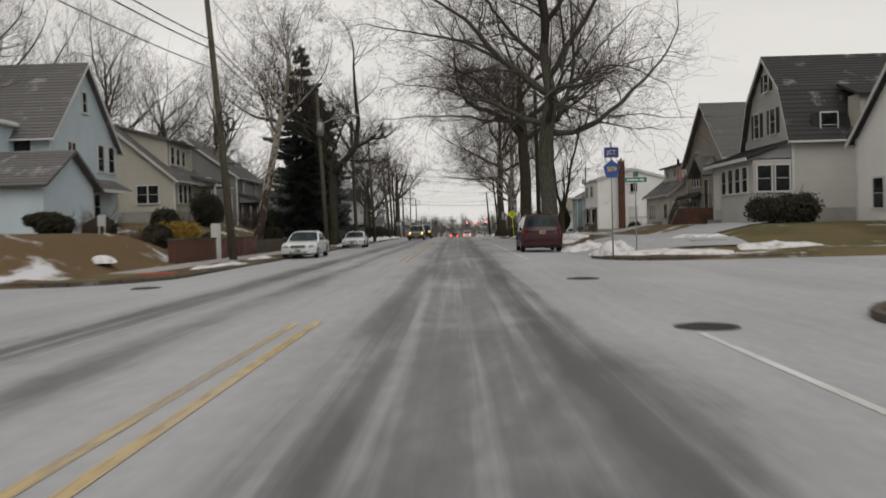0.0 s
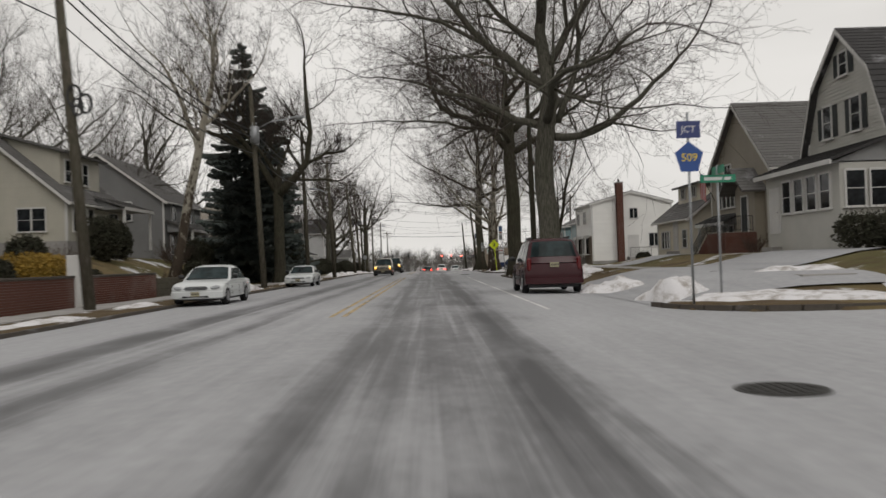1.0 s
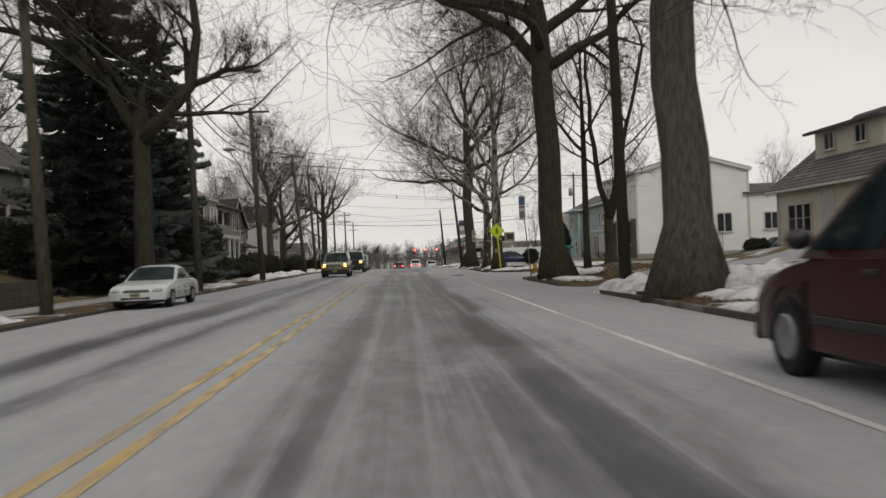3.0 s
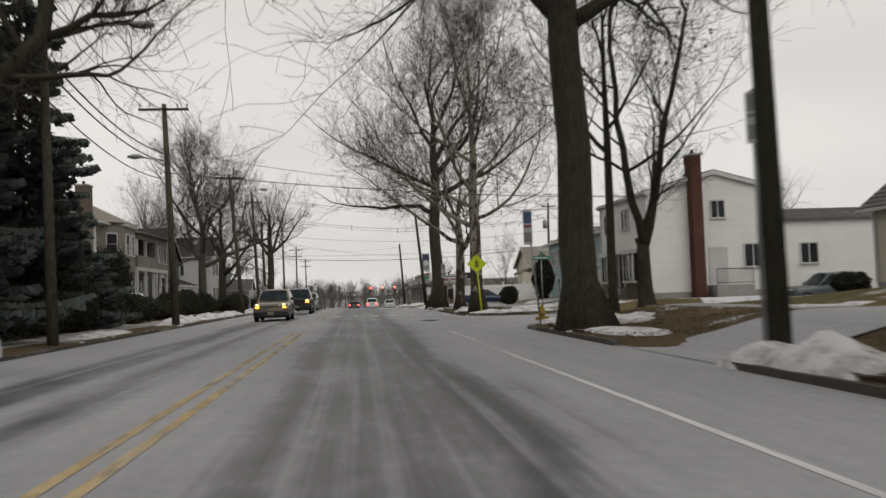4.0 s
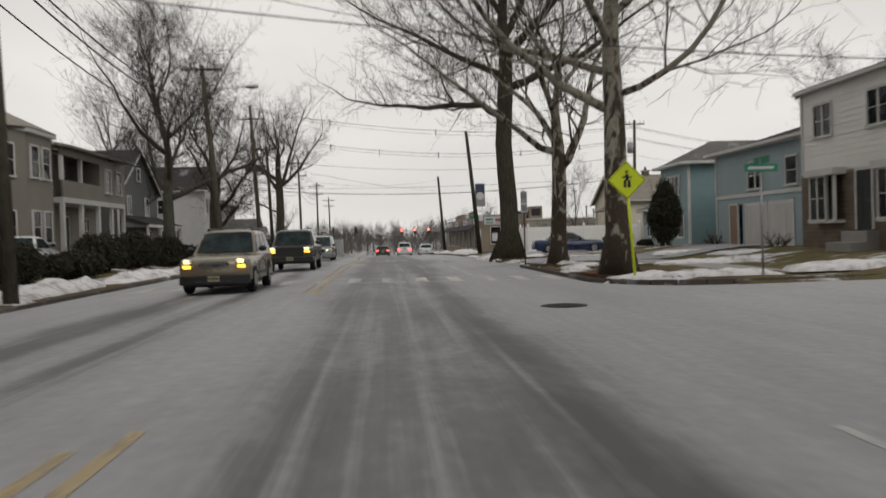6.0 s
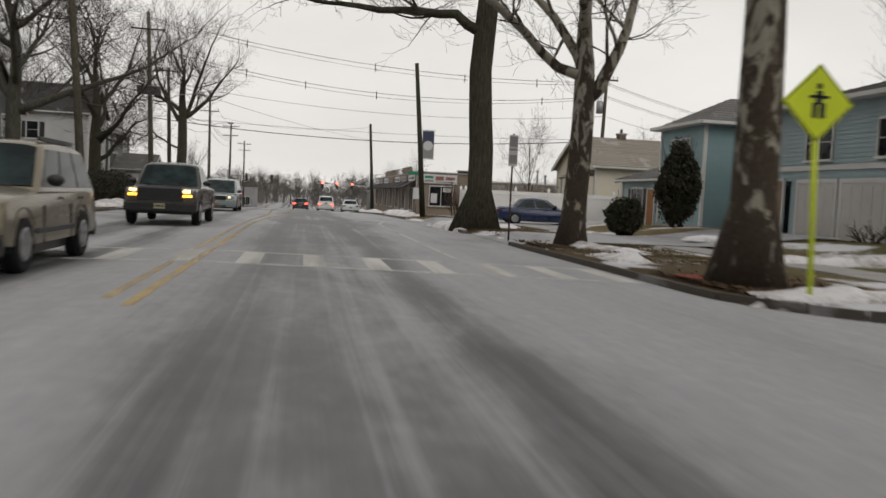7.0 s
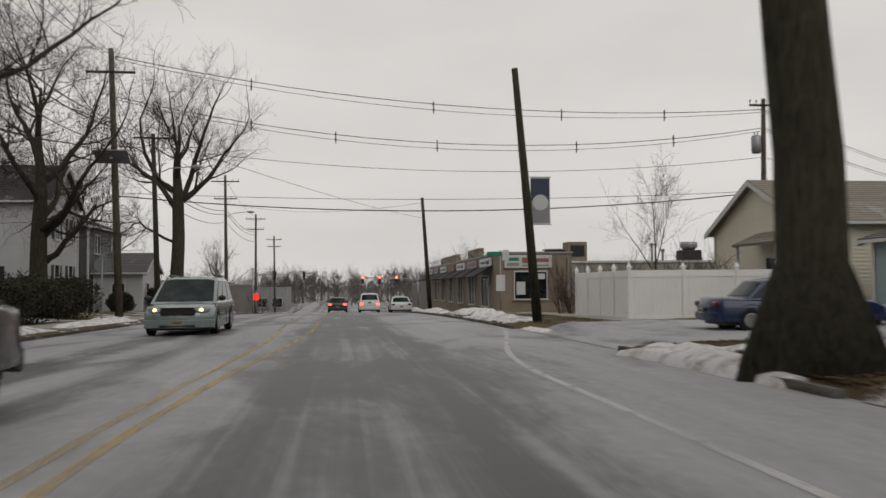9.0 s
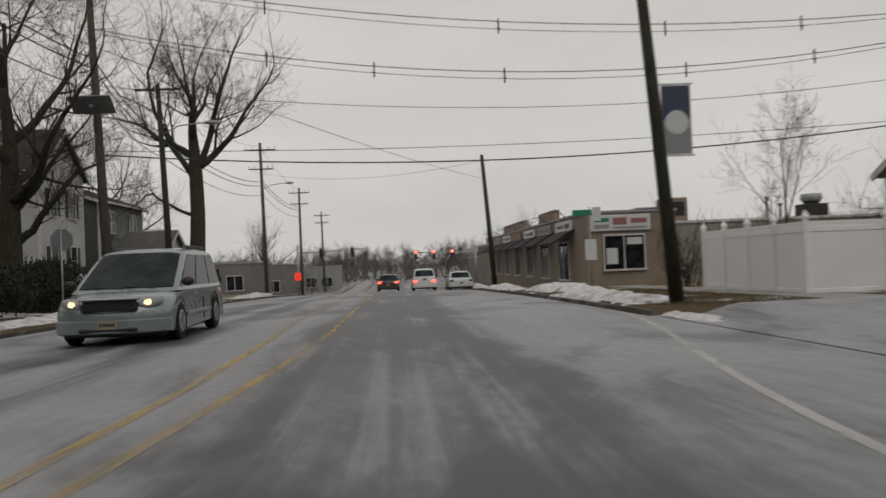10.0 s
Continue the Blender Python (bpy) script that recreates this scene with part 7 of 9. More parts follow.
tree(7.2, 107.9, "pale mottled sycamore forking low over the verge", 52, M_SYC, height=14, trunk_r=0.34, fork_h=4.6, spread=0.75, limbs=4, levels=5, crown=8, leader=0.4, name="sycamore_tree", root=1.4, lean=(0.25, 0), guides=[(0.15, [(-0.1, 4.6), (-1.0, 5.2), (-2.2, 5.9), (-3.6, 7.0), (-5.0, 8.2)]), (0.21, [(0.1, 3.9), (0.7, 4.8), (1.2, 5.9), (1.8, 8.3)])])
tree(6.7, 118.3, "tall dark bare tree with a broad flared foot", 63, M_BARK, height=22, trunk_r=0.5, fork_h=9.0, limbs=9, levels=5, crown=12, root=2.0, leaves=0, guides=[(0.22, [(-0.2, 7.6), (-1.2, 8.2), (-2.6, 8.3), (-4.2, 8.0), (-5.6, 8.3)])])
tree(-10.8, 75.8, "dark bare tree with heavy curving limbs", 71, M_BARK, height=16, trunk_r=0.44, fork_h=7.4, limbs=4, levels=5, kids=4, crown=8, leader=0.2, guides=[(0.34, [(0.1, 6.6), (1.3, 7.7), (2.2, 8.9), (2.5, 11.2), (2.2, 14.6)]), (0.28, [(-0.1, 6.8), (-1.4, 9.2), (-4.0, 11.0), (-6.8, 11.8)]), (0.22, [(-1.4, 9.2), (-3.2, 11.5), (-4.3, 14.5)]), (0.14, [(2.3, 8.9), (3.6, 9.5), (5.0, 9.8)])])
tree(-14.6, 62.0, "pale leaning sycamore by the bank", 77, M_SYC, height=18, trunk_r=0.3, fork_h=7.5, limbs=8, levels=5, crown=9, lean=(3.4, 0), root=1.3, name="sycamore_tree")
conifer(-13.8, 78.5, 18.8, 4.3, 5, "tall dark spruce tree beside the street", full=0.8)
conifer(-13.8, 88.0, 15.5, 3.0, 8, "full dark spruce tree with drooping boughs", full=0.45, bare=1.8)
conifer(-13.6, 92.5, 8.0, 2.8, 6, "smaller dark spruce tree beside the street", bare=0.4)
tree(-15.6, 153.5, "bare spreading tree on the west lawn", 81, M_BARK, height=15, trunk_r=0.5, fork_h=4.4, limbs=8, levels=5, crown=9, guides=[(0.2, [(0.1, 2.6), (0.9, 3.2), (2.0, 4.4), (2.6, 5.6)]), (0.17, [(0.1, 4.0), (1.2, 5.0), (2.4, 6.8)])])
tree(-13.5, 128.5, "bare spreading tree before the tan house", 82, M_BARK2, height=15.5, trunk_r=0.4, fork_h=4.2, limbs=10, levels=5, kids=4, crown=9.5)
tree(-11.4, 169.0, "bare ivy-trunked tree on the west verge", 88, M_BARK, height=18, trunk_r=0.5, fork_h=8.0, limbs=6, levels=5, kids=3, crown=7, leader=0.55, guides=[(0.2, [(-0.2, 7.6), (-1.4, 9.4), (-2.3, 11.5), (-2.7, 14.0)]), (0.22, [(0.1, 8.0), (0.8, 10.0), (1.5, 12.0), (2.2, 14.2)]), (0.11, [(-0.3, 5.2), (-1.6, 5.9), (-2.7, 6.6), (-3.4, 6.2)])])
back = tree(-28, 68, "bare tree behind the houses", 92, M_BARK2, height=17, trunk_r=0.35, fork_h=4, limbs=11, levels=4, crown=10, kids=4, group="trees behind the houses")
back2 = tree(-31, 50, "bare tree behind the houses", 93, M_BARK2, height=18, trunk_r=0.35, fork_h=5, limbs=11, levels=4, crown=11, kids=4, group="trees behind the houses")
rng_t = random.Random(4)
for bx, by, s_ in ((-31, 98, 0.8), (-34, 60, 1.0), (-25, 166, 0.8), (-29, 84, 1.0), (-34, 140, 0.8), (-36, 42, 1.0), (-24, 190, 0.8), (-33, 105, 1.0), (34, 84, 0.62), (46, 140, 0.7), (40, 176, 0.6), (-26, 92, 1.05), (-23, 148, 0.8), (-28, 175, 0.9), (-40, 92, 1.1), (22, 112, 0.5)):
    cp = copy_thing(back if by % 2 else back2, pose(bx, by, ground_z(bx, by), 0, 0, rng_t.uniform(0, 360)))
    cp.scale = (s_, s_, s_)
tree(19.0, 156.0, "thin bare sapling behind the white fence", 97, M_TWIG, height=7.5, trunk_r=0.09, fork_h=2.0, spread=0.4, limbs=5, levels=4, crown=5, name="sapling", root=1.2)
# bark of the distant trees, paled so that its colour carries the haze
M_FARBARK = make_bark("hazed_far_bark", (0.06, 0.055, 0.052, 1), (0.16, 0.15, 0.145, 1))
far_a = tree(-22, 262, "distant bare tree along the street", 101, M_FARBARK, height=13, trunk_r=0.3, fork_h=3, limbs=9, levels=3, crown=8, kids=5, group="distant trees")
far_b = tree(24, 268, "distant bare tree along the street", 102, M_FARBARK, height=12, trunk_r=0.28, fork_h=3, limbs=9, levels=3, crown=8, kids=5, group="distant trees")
for i in range(150):
    fx, fy = rng_t.uniform(-70, 75), rng_t.uniform(255, 430)
    if i > 100:
        fx, fy = rng_t.uniform(-22, 20), rng_t.uniform(350, 430)
    if abs(fx + 1.5) < 12 and fy < 345:
        fx += 24 if fx > -1.5 else -24
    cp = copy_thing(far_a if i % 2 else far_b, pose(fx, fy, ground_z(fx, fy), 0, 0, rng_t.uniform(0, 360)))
    cp.scale = (rng_t.uniform(0.45, 0.85),) * 3

# dense grey woods and brush closing the far end of the street, haze in their colour
rng_w = random.Random(77)
v, f = [], []
for i in range(420):
    cx, cy = rng_w.uniform(-85, 85), rng_w.uniform(296, 430)
    if i < 120:
        cx, cy = rng_w.choice((-1, 1)) * rng_w.uniform(13, 60), rng_w.uniform(252, 296)
    hh = rng_w.uniform(3.0, 7.5) if i >= 120 else rng_w.uniform(1.5, 3.5)
    ww = rng_w.uniform(2.5, 5.0)
    base = ground_z(cx, cy)
    for k in range(70):
        p = Vector((cx + rng_w.gauss(0, 0.42) * ww, cy + rng_w.gauss(0, 0.42) * ww, base + hh * rng_w.random() ** 0.8))
        up = Vector((rng_w.gauss(0, 0.35), rng_w.gauss(0, 0.2), 1)).normalized() * rng_w.uniform(0.5, 1.3)
        sd = Vector((rng_w.gauss(0, 1), rng_w.gauss(0, 0.3), 0)).normalized() * rng_w.uniform(0.03, 0.09)
        q = len(v)
        v += [p - sd, p + sd, p + sd * 0.3 + up, p - sd * 0.3 + up]
        f.append((q, q + 1, q + 2, q + 3))
woods = raw("far_woods", v, f, make_leaf("hazed_winter_brush", (0.1, 0.094, 0.092, 1), (0.22, 0.21, 0.205, 1)))
tagged(woods, "grey bare woods and brush beyond the far junction", "woods", kind="stuff")

# ---- vehicles ----
P_WHITE = make_carpaint("white_car_paint", (0.55, 0.57, 0.57, 1), 0.2)
P_MAROON = make_carpaint("maroon_car_paint", (0.033, 0.003, 0.006, 1), 0.02, 0.0, 0.08)
P_GOLD = make_carpaint("tan_gold_car_paint", (0.19, 0.165, 0.12, 1), 0.15, 0.4, 0.3)
P_PEWTER = make_carpaint("pewter_truck_paint", (0.07, 0.067, 0.062, 1), 0.08, 0.35, 0.45)
P_SILVER = make_carpaint("silver_green_van_paint", (0.24, 0.285, 0.285, 1), 0.1, 0.45, 0.5)
P_BLUE = make_carpaint("deep_blue_car_paint", (0.004, 0.014, 0.058, 1), 0.05, 0.0, 0.25)
P_GREEN = make_carpaint("dark_green_car_paint", (0.05, 0.065, 0.065, 1), 0.2)
P_BLACKC = make_carpaint("black_car_paint", (0.02, 0.02, 0.022, 1), 0.25)


def rz_(x, y):
    return road_z(x, y)


VAN = dict(length=4.85, width=1.97, height=1.79, belt=1.05, hood=0.98, deck=1.12, wheel_r=0.34,
           profile=[(-2.42, 0.34), (-2.44, 0.7), (-2.36, 1.08), (0.9, 1.07), (1.6, 1.0), (2.25, 0.84), (2.42, 0.62), (2.42, 0.36), (2.3, 0.26), (-2.3, 0.28)],
           roofline=(-2.38, -1.95, 0.35, 1.45), axles=(1.5, -1.45), split=(0.32, 0.66), tail=dict(z=0.95, w=0.15, h=0.42, mat=M_TAIL_OFF), rails=True, stern=0.07, wr_k=0.75)
maroon_van = vehicle(pose(4.75, 45.3, rz_(4.75, 45.3)), "dark maroon minivan parked at the kerb", P_MAROON, name="minivan", category="minivan", bumper=P_MAROON, **VAN)
maroon_van.scale = (1.06, 1.04, 1.12)
SEDAN = dict(length=4.75, width=1.8, height=1.42, belt=0.92, hood=0.84, deck=0.95)
vehicle(pose(-7.75, 44.4, rz_(-7.75, 44.4), 0, 0, 180), "white four-door sedan parked by the bank", P_WHITE, name="sedan", **SEDAN)
vehicle(pose(-7.75, 66.6, rz_(-7.7, 66), 0, 0, 180), "white compact coupe parked at the kerb", P_WHITE, name="coupe", length=4.3, width=1.7, height=1.3, belt=0.86, hood=0.74, deck=0.86, wheel_r=0.3)
ON = dict(z=0.84, w=0.36, h=0.2, mat=M_HEAD, amber=True)
vehicle(pose(-4.35, 98.6, rz_(-4.35, 98.6), 0, 0, 180), "tan gold sport utility car with lit headlights", P_GOLD, name="sport_utility_car", length=4.7, width=1.85, height=1.74, belt=1.08, hood=1.02, deck=1.1, wheel_r=0.37,
        profile=[(-2.35, 0.45), (-2.35, 1.05), (-2.3, 1.1), (0.75, 1.08), (1.9, 1.02), (2.3, 0.92), (2.35, 0.5), (2.2, 0.34), (-2.2, 0.36)], roofline=(-2.3, -2.1, 0.05, 0.85), axles=(1.45, -1.35), head=dict(z=0.88, w=0.27, h=0.14, mat=M_HEAD, amber=True, square=True, back=0.0), nose=0.07, bumper=M_BLACK, rails=True, split=(0.35, 0.68))
truck = vehicle(pose(-4.0, 113.4, rz_(-4.0, 113.4), 0, 0, 180), "pewter pickup truck with lit headlights", P_PEWTER, name="pickup_truck", category="truck", length=5.3, width=2.0, height=1.86, belt=1.16, hood=1.1, deck=1.12, wheel_r=0.4, clear=0.42,
                profile=[(-2.65, 0.55), (-2.65, 1.1), (-2.6, 1.15), (1.0, 1.17), (2.3, 1.13), (2.62, 1.06), (2.66, 0.6), (2.5, 0.44), (-2.5, 0.5)], roofline=(-0.95, -0.8, 0.6, 1.3), axles=(1.75, -1.6), head=dict(z=1.0, w=0.34, h=0.13, mat=M_HEAD, amber=True, square=True, back=0.0), grille=dict(z=0.9, w=1.3, h=0.42, mat=M_IRON), bumper=M_BLACK, bed=True, nose=0.06, stern=0.03)
part("bed_liner", boxes((-0.82, 0.82, -2.55, -1.05, 1.1, 1.16)), M_BLACK, truck)
MV = dict(VAN)
MV.update(tail=None, rails=True, width=2.0, height=1.75, wr_k=0.8, belt=0.98, wheel_r=0.36, head=dict(z=0.75, w=0.44, h=0.2, mat=M_HEAD, tilt=0.2, back=0.07), hood=0.9, nose=0.14,
          profile=[(-2.42, 0.34), (-2.44, 0.7), (-2.36, 0.99), (1.0, 0.99), (1.7, 0.94), (2.2, 0.84), (2.4, 0.68), (2.44, 0.5), (2.4, 0.3), (2.25, 0.2), (-2.3, 0.26)], roofline=(-2.38, -2.05, 0.25, 1.62), clear=0.24)
vehicle(pose(-4.5, 134.4, rz_(-4.5, 134.4), 0, 0, 180), "silver-green minivan with lit headlights", P_SILVER, name="minivan", category="minivan", bumper=None, grille=dict(z=0.69, w=0.98, h=0.24, rim=True, mat=M_IRON), **MV)
vehicle(pose(12.2, 128.6, gz(12.2, 128.6), 0, 0, -95), "deep blue sedan parked across a driveway", P_BLUE, name="sedan", **SEDAN)
vehicle(pose(24.8, 93.4, rz_(24.8, 93.4), 0, 0, 90), "dark green sport utility car parked by the white house", P_GREEN, name="sport_utility_car", length=4.6, width=1.85, height=1.7, belt=1.05, hood=1.0, deck=1.05, wheel_r=0.36,
        profile=[(-2.3, 0.45), (-2.3, 1.0), (-2.25, 1.07), (0.75, 1.05), (1.9, 1.0), (2.25, 0.88), (2.3, 0.5), (2.15, 0.34), (-2.2, 0.36)], roofline=(-2.25, -2.0, 0.05, 0.85), axles=(1.4, -1.35))
vehicle(pose(-14.9, 110.2, gz(-14.9, 110.2) + 0.02, 0, 0, 8), "white sedan under old snow on a drive behind the hedge", P_WHITE, name="sedan", **SEDAN)
LIT = dict(z=0.78, w=0.32, h=0.16, mat=M_TAIL)
vehicle(pose(-0.2, 189, rz_(-0.6, 189)), "black sedan waiting with lit brake lights", P_BLACKC, name="sedan", tail=LIT, **SEDAN)
vehicle(pose(2.6, 183, rz_(2.6, 183)), "white estate car waiting with lit brake lights", P_WHITE, name="estate_car", tail=LIT, length=4.7, width=1.82, height=1.72, belt=1.02, hood=0.95, deck=1.02, roofline=(-2.3, -2.0, 0.1, 1.0))
vehicle(pose(5.3, 182, rz_(4.8, 182)), "white sedan waiting at the signals", P_WHITE, name="sedan", **SEDAN)


# ---- pavements, drives ----
slab_bm = boxes((-0.74, 0.74, -0.735, 0.735, -0.12, 0.0), bevel=0.012)
SLAB = to_mesh("paving_slab", slab_bm, M_CONCRETE)
n_walk = 0
for x, y0, y1 in ((11.1, 35.5, 80.0), (11.1, 98.0, 156.0), (-10.9, 28.0, 204.0)):
    n_walk += 1
    walk_root = thing(f"pavement_{n_walk}", pose(x, y0, 0), "pale concrete slab pavement dusted with snow", "pavement", kind="structure")
    n_s = int((y1 - y0) / 1.48)
    for i in range(n_s):
        y = y0 + (i + 0.5) * 1.48
        shared("paving_slab", SLAB, walk_root, pose(0, y - y0, max(ground_z(x - 0.7, y), ground_z(x + 0.7, y)) + 0.03 + random.uniform(-0.008, 0.008), random.uniform(-0.3, 0.3), random.uniform(-0.3, 0.3), 0))


def apron(name, x0, x1, y0, y1, label, mat=None, follow=False):
    """A drive from the street up to the house."""
    def z_of(x, y):
        k = step(x0, x0 + 1.6, x)
        return (road_z(x, y) + 0.012) * (1 - k) + (ground_z(x, y if follow else (y0 + y1) / 2) + 0.06) * k
    ob = sheet(name, stops((x0, x0 + 2, 0.25), (x0 + 2, x1, 1.0)), stops((y0, y1, 0.7)), z_of, mat or M_ROAD)
    return tagged(ob, label, "drive", kind="structure")


apron("drive_1", 5.95, 19.0, 41.6, 51.0, "frosted grey asphalt drive across the verge")
apron("drive_2", 5.95, 18.0, 64.3, 68.9, "frosted grey asphalt drive across the verge")
apron("drive_3", 5.95, 18.6, 124.6, 134.6, "frosted grey asphalt drive across the verge")
apron("drive_5", 5.95, 12.5, 34.3, 41.5, "frosted grey paving at the street corner", follow=True)
apron("drive_4", 5.95, 17.6, 109.8, 116.0, "frosted grey drive to the garages")
for tx, ty in ((9.6, 34.2), (6.9, 99.3), (-9.6, 27.0)):
    tp = thing("tactile_paving", pose(tx, ty, fall(ty) + 0.07), "faded red tactile paving at the kerb ramp", "tactile paving")
    bm = boxes((-0.6, 0.6, -0.35, 0.35, 0, 0.05), bevel=0.008)
    for i in range(10):
        for j in range(6):
            box(bm, -0.54 + i * 0.115, -0.5 + i * 0.115, -0.3 + j * 0.11, -0.26 + j * 0.11, 0.05, 0.056)
    part("tile", bm, M_TACTILE, tp)


# ---- snow ----
def snow_pile(x, y, length, width, height, turn, seed, label="heap of old grey-white snow at the kerb", z=None):
    """A ploughed heap with an uneven crest and ragged foot."""
    root = thing("snow_pile", pose(x, y, (ground_z(x, y) if z is None else z) - 0.04, 0, 0, turn), label, "snow pile", "snow piles")
    nu, nv = max(10, min(90, int(length / 0.16))), 16
    v, f = [], []
    for i in range(nu + 1):
        for j in range(nv + 1):
            u, w = i / nu * 2 - 1, j / nv * 2 - 1
            e = noise.noise(Vector((u * length * 0.5, w, seed)))
            px, py = u * length / 2, w * width / 2 * (1 + 0.3 * noise.noise(Vector((u * length * 0.6, 3, seed))))
            k = max(0.0, 1 - abs(u) ** 3) * max(0.0, 1 - w * w)
            lump = 0.62 + 0.5 * noise.noise(Vector((px * 0.9, py * 0.9, seed))) + 0.28 * noise.noise(Vector((px * 2.6, py * 2.6, seed + 9))) + 0.1 * noise.noise(Vector((px * 7, py * 7, seed)))
            z_ = height * max(0.0, k ** 0.75 * max(lump, 0.12)) - (0.1 if k < 0.02 else 0)
            v.append((py, px, z_))
    for i in range(nu):
        for j in range(nv):
            a = i * (nv + 1) + j
            f.append((a, a + nv + 1, a + nv + 2, a + 1))
    raw("snow_body", v, f, M_SNOW, root, smooth=True)
    return root


for i, (sx, sy, ln, wd, ht, tn) in enumerate((
        (6.95, 43.4, 2.6, 2.0, 0.95, 80), (7.3, 36.8, 2.0, 1.8, 1.05, 25), (9.2, 33.6, 4.6, 2.6, 0.22, 65), (13.5, 34.0, 3.5, 1.4, 0.35, 85), (11.5, 38.2, 3.0, 1.6, 0.4, 75),
        (8.6, 58.4, 3.2, 1.8, 0.8, 40), (6.5, 62.3, 3.4, 1.2, 0.75, 5), (6.5, 53.5, 3.0, 0.9, 0.3, 0), (8.0, 56.4, 3.4, 2.2, 0.35, 15),
        (7.2, 72.6, 5.0, 2.0, 0.25, 4), (8.6, 76.0, 4.0, 2.0, 0.3, 30), (12.5, 71.0, 4.5, 1.4, 0.2, 80), (7.0, 79.3, 2.6, 1.2, 0.3, 10),
        (8.6, 96.6, 5.0, 1.0, 0.4, 80), (14.0, 96.0, 6.0, 0.9, 0.35, 88), (6.8, 103.5, 2.4, 1.0, 0.35, 0), (7.6, 107.3, 4.5, 1.5, 0.3, 20), (6.6, 114.5, 4.0, 0.9, 0.35, 2),
        (6.2, 120.2, 5.8, 1.5, 0.55, 2), (8.3, 121.8, 3.0, 1.6, 0.4, 60), (6.4, 134.0, 6.0, 1.7, 0.7, 3), (6.9, 142.0, 10.0, 2.2, 0.65, 2), (7.6, 152.0, 9.0, 2.4, 0.9, 3), (6.7, 164.0, 12.0, 1.6, 0.6, 0), (6.7, 180, 16, 1.6, 0.6, 0),
        (13.2, 133.8, 2.6, 1.6, 0.6, 80), (12.5, 118.5, 6.0, 1.2, 0.3, 86), (13.5, 104.0, 7.0, 1.0, 0.25, 88), (14.5, 112.0, 4.0, 1.0, 0.3, 85),
        (-9.5, 52.5, 6.0, 1.2, 0.45, 3), (-9.4, 58.0, 4.0, 1.2, 0.6, 0), (-9.3, 33.0, 6.0, 0.9, 0.22, -4), (-9.6, 41.6, 3.0, 1.0, 0.28, 0),
        (-9.4, 71.5, 5.0, 1.0, 0.35, 0), (-9.5, 84.0, 8.0, 1.2, 0.3, 0), (-9.6, 99.0, 8.0, 1.4, 0.65, 2), (-9.6, 108.5, 9.0, 1.5, 0.6, 0), (-9.7, 118.0, 8.0, 1.5, 0.6, 0), (-9.7, 131.5, 9.0, 1.8, 0.75, 0), (-9.8, 143.0, 10.0, 1.6, 0.6, 0), (-9.8, 157.0, 12.0, 1.5, 0.55, 0), (-9.8, 176.0, 16.0, 1.5, 0.6, 0),
        (-13.0, 30.5, 2.0, 0.8, 0.3, 40))):
    low = 0.58 if (sx > 0 and sy > 110) or sy > 128 else 0.85
    snow_pile(sx, sy, ln, wd * (0.8 if low < 0.8 else 1.0), ht * low, tn, i + 1)

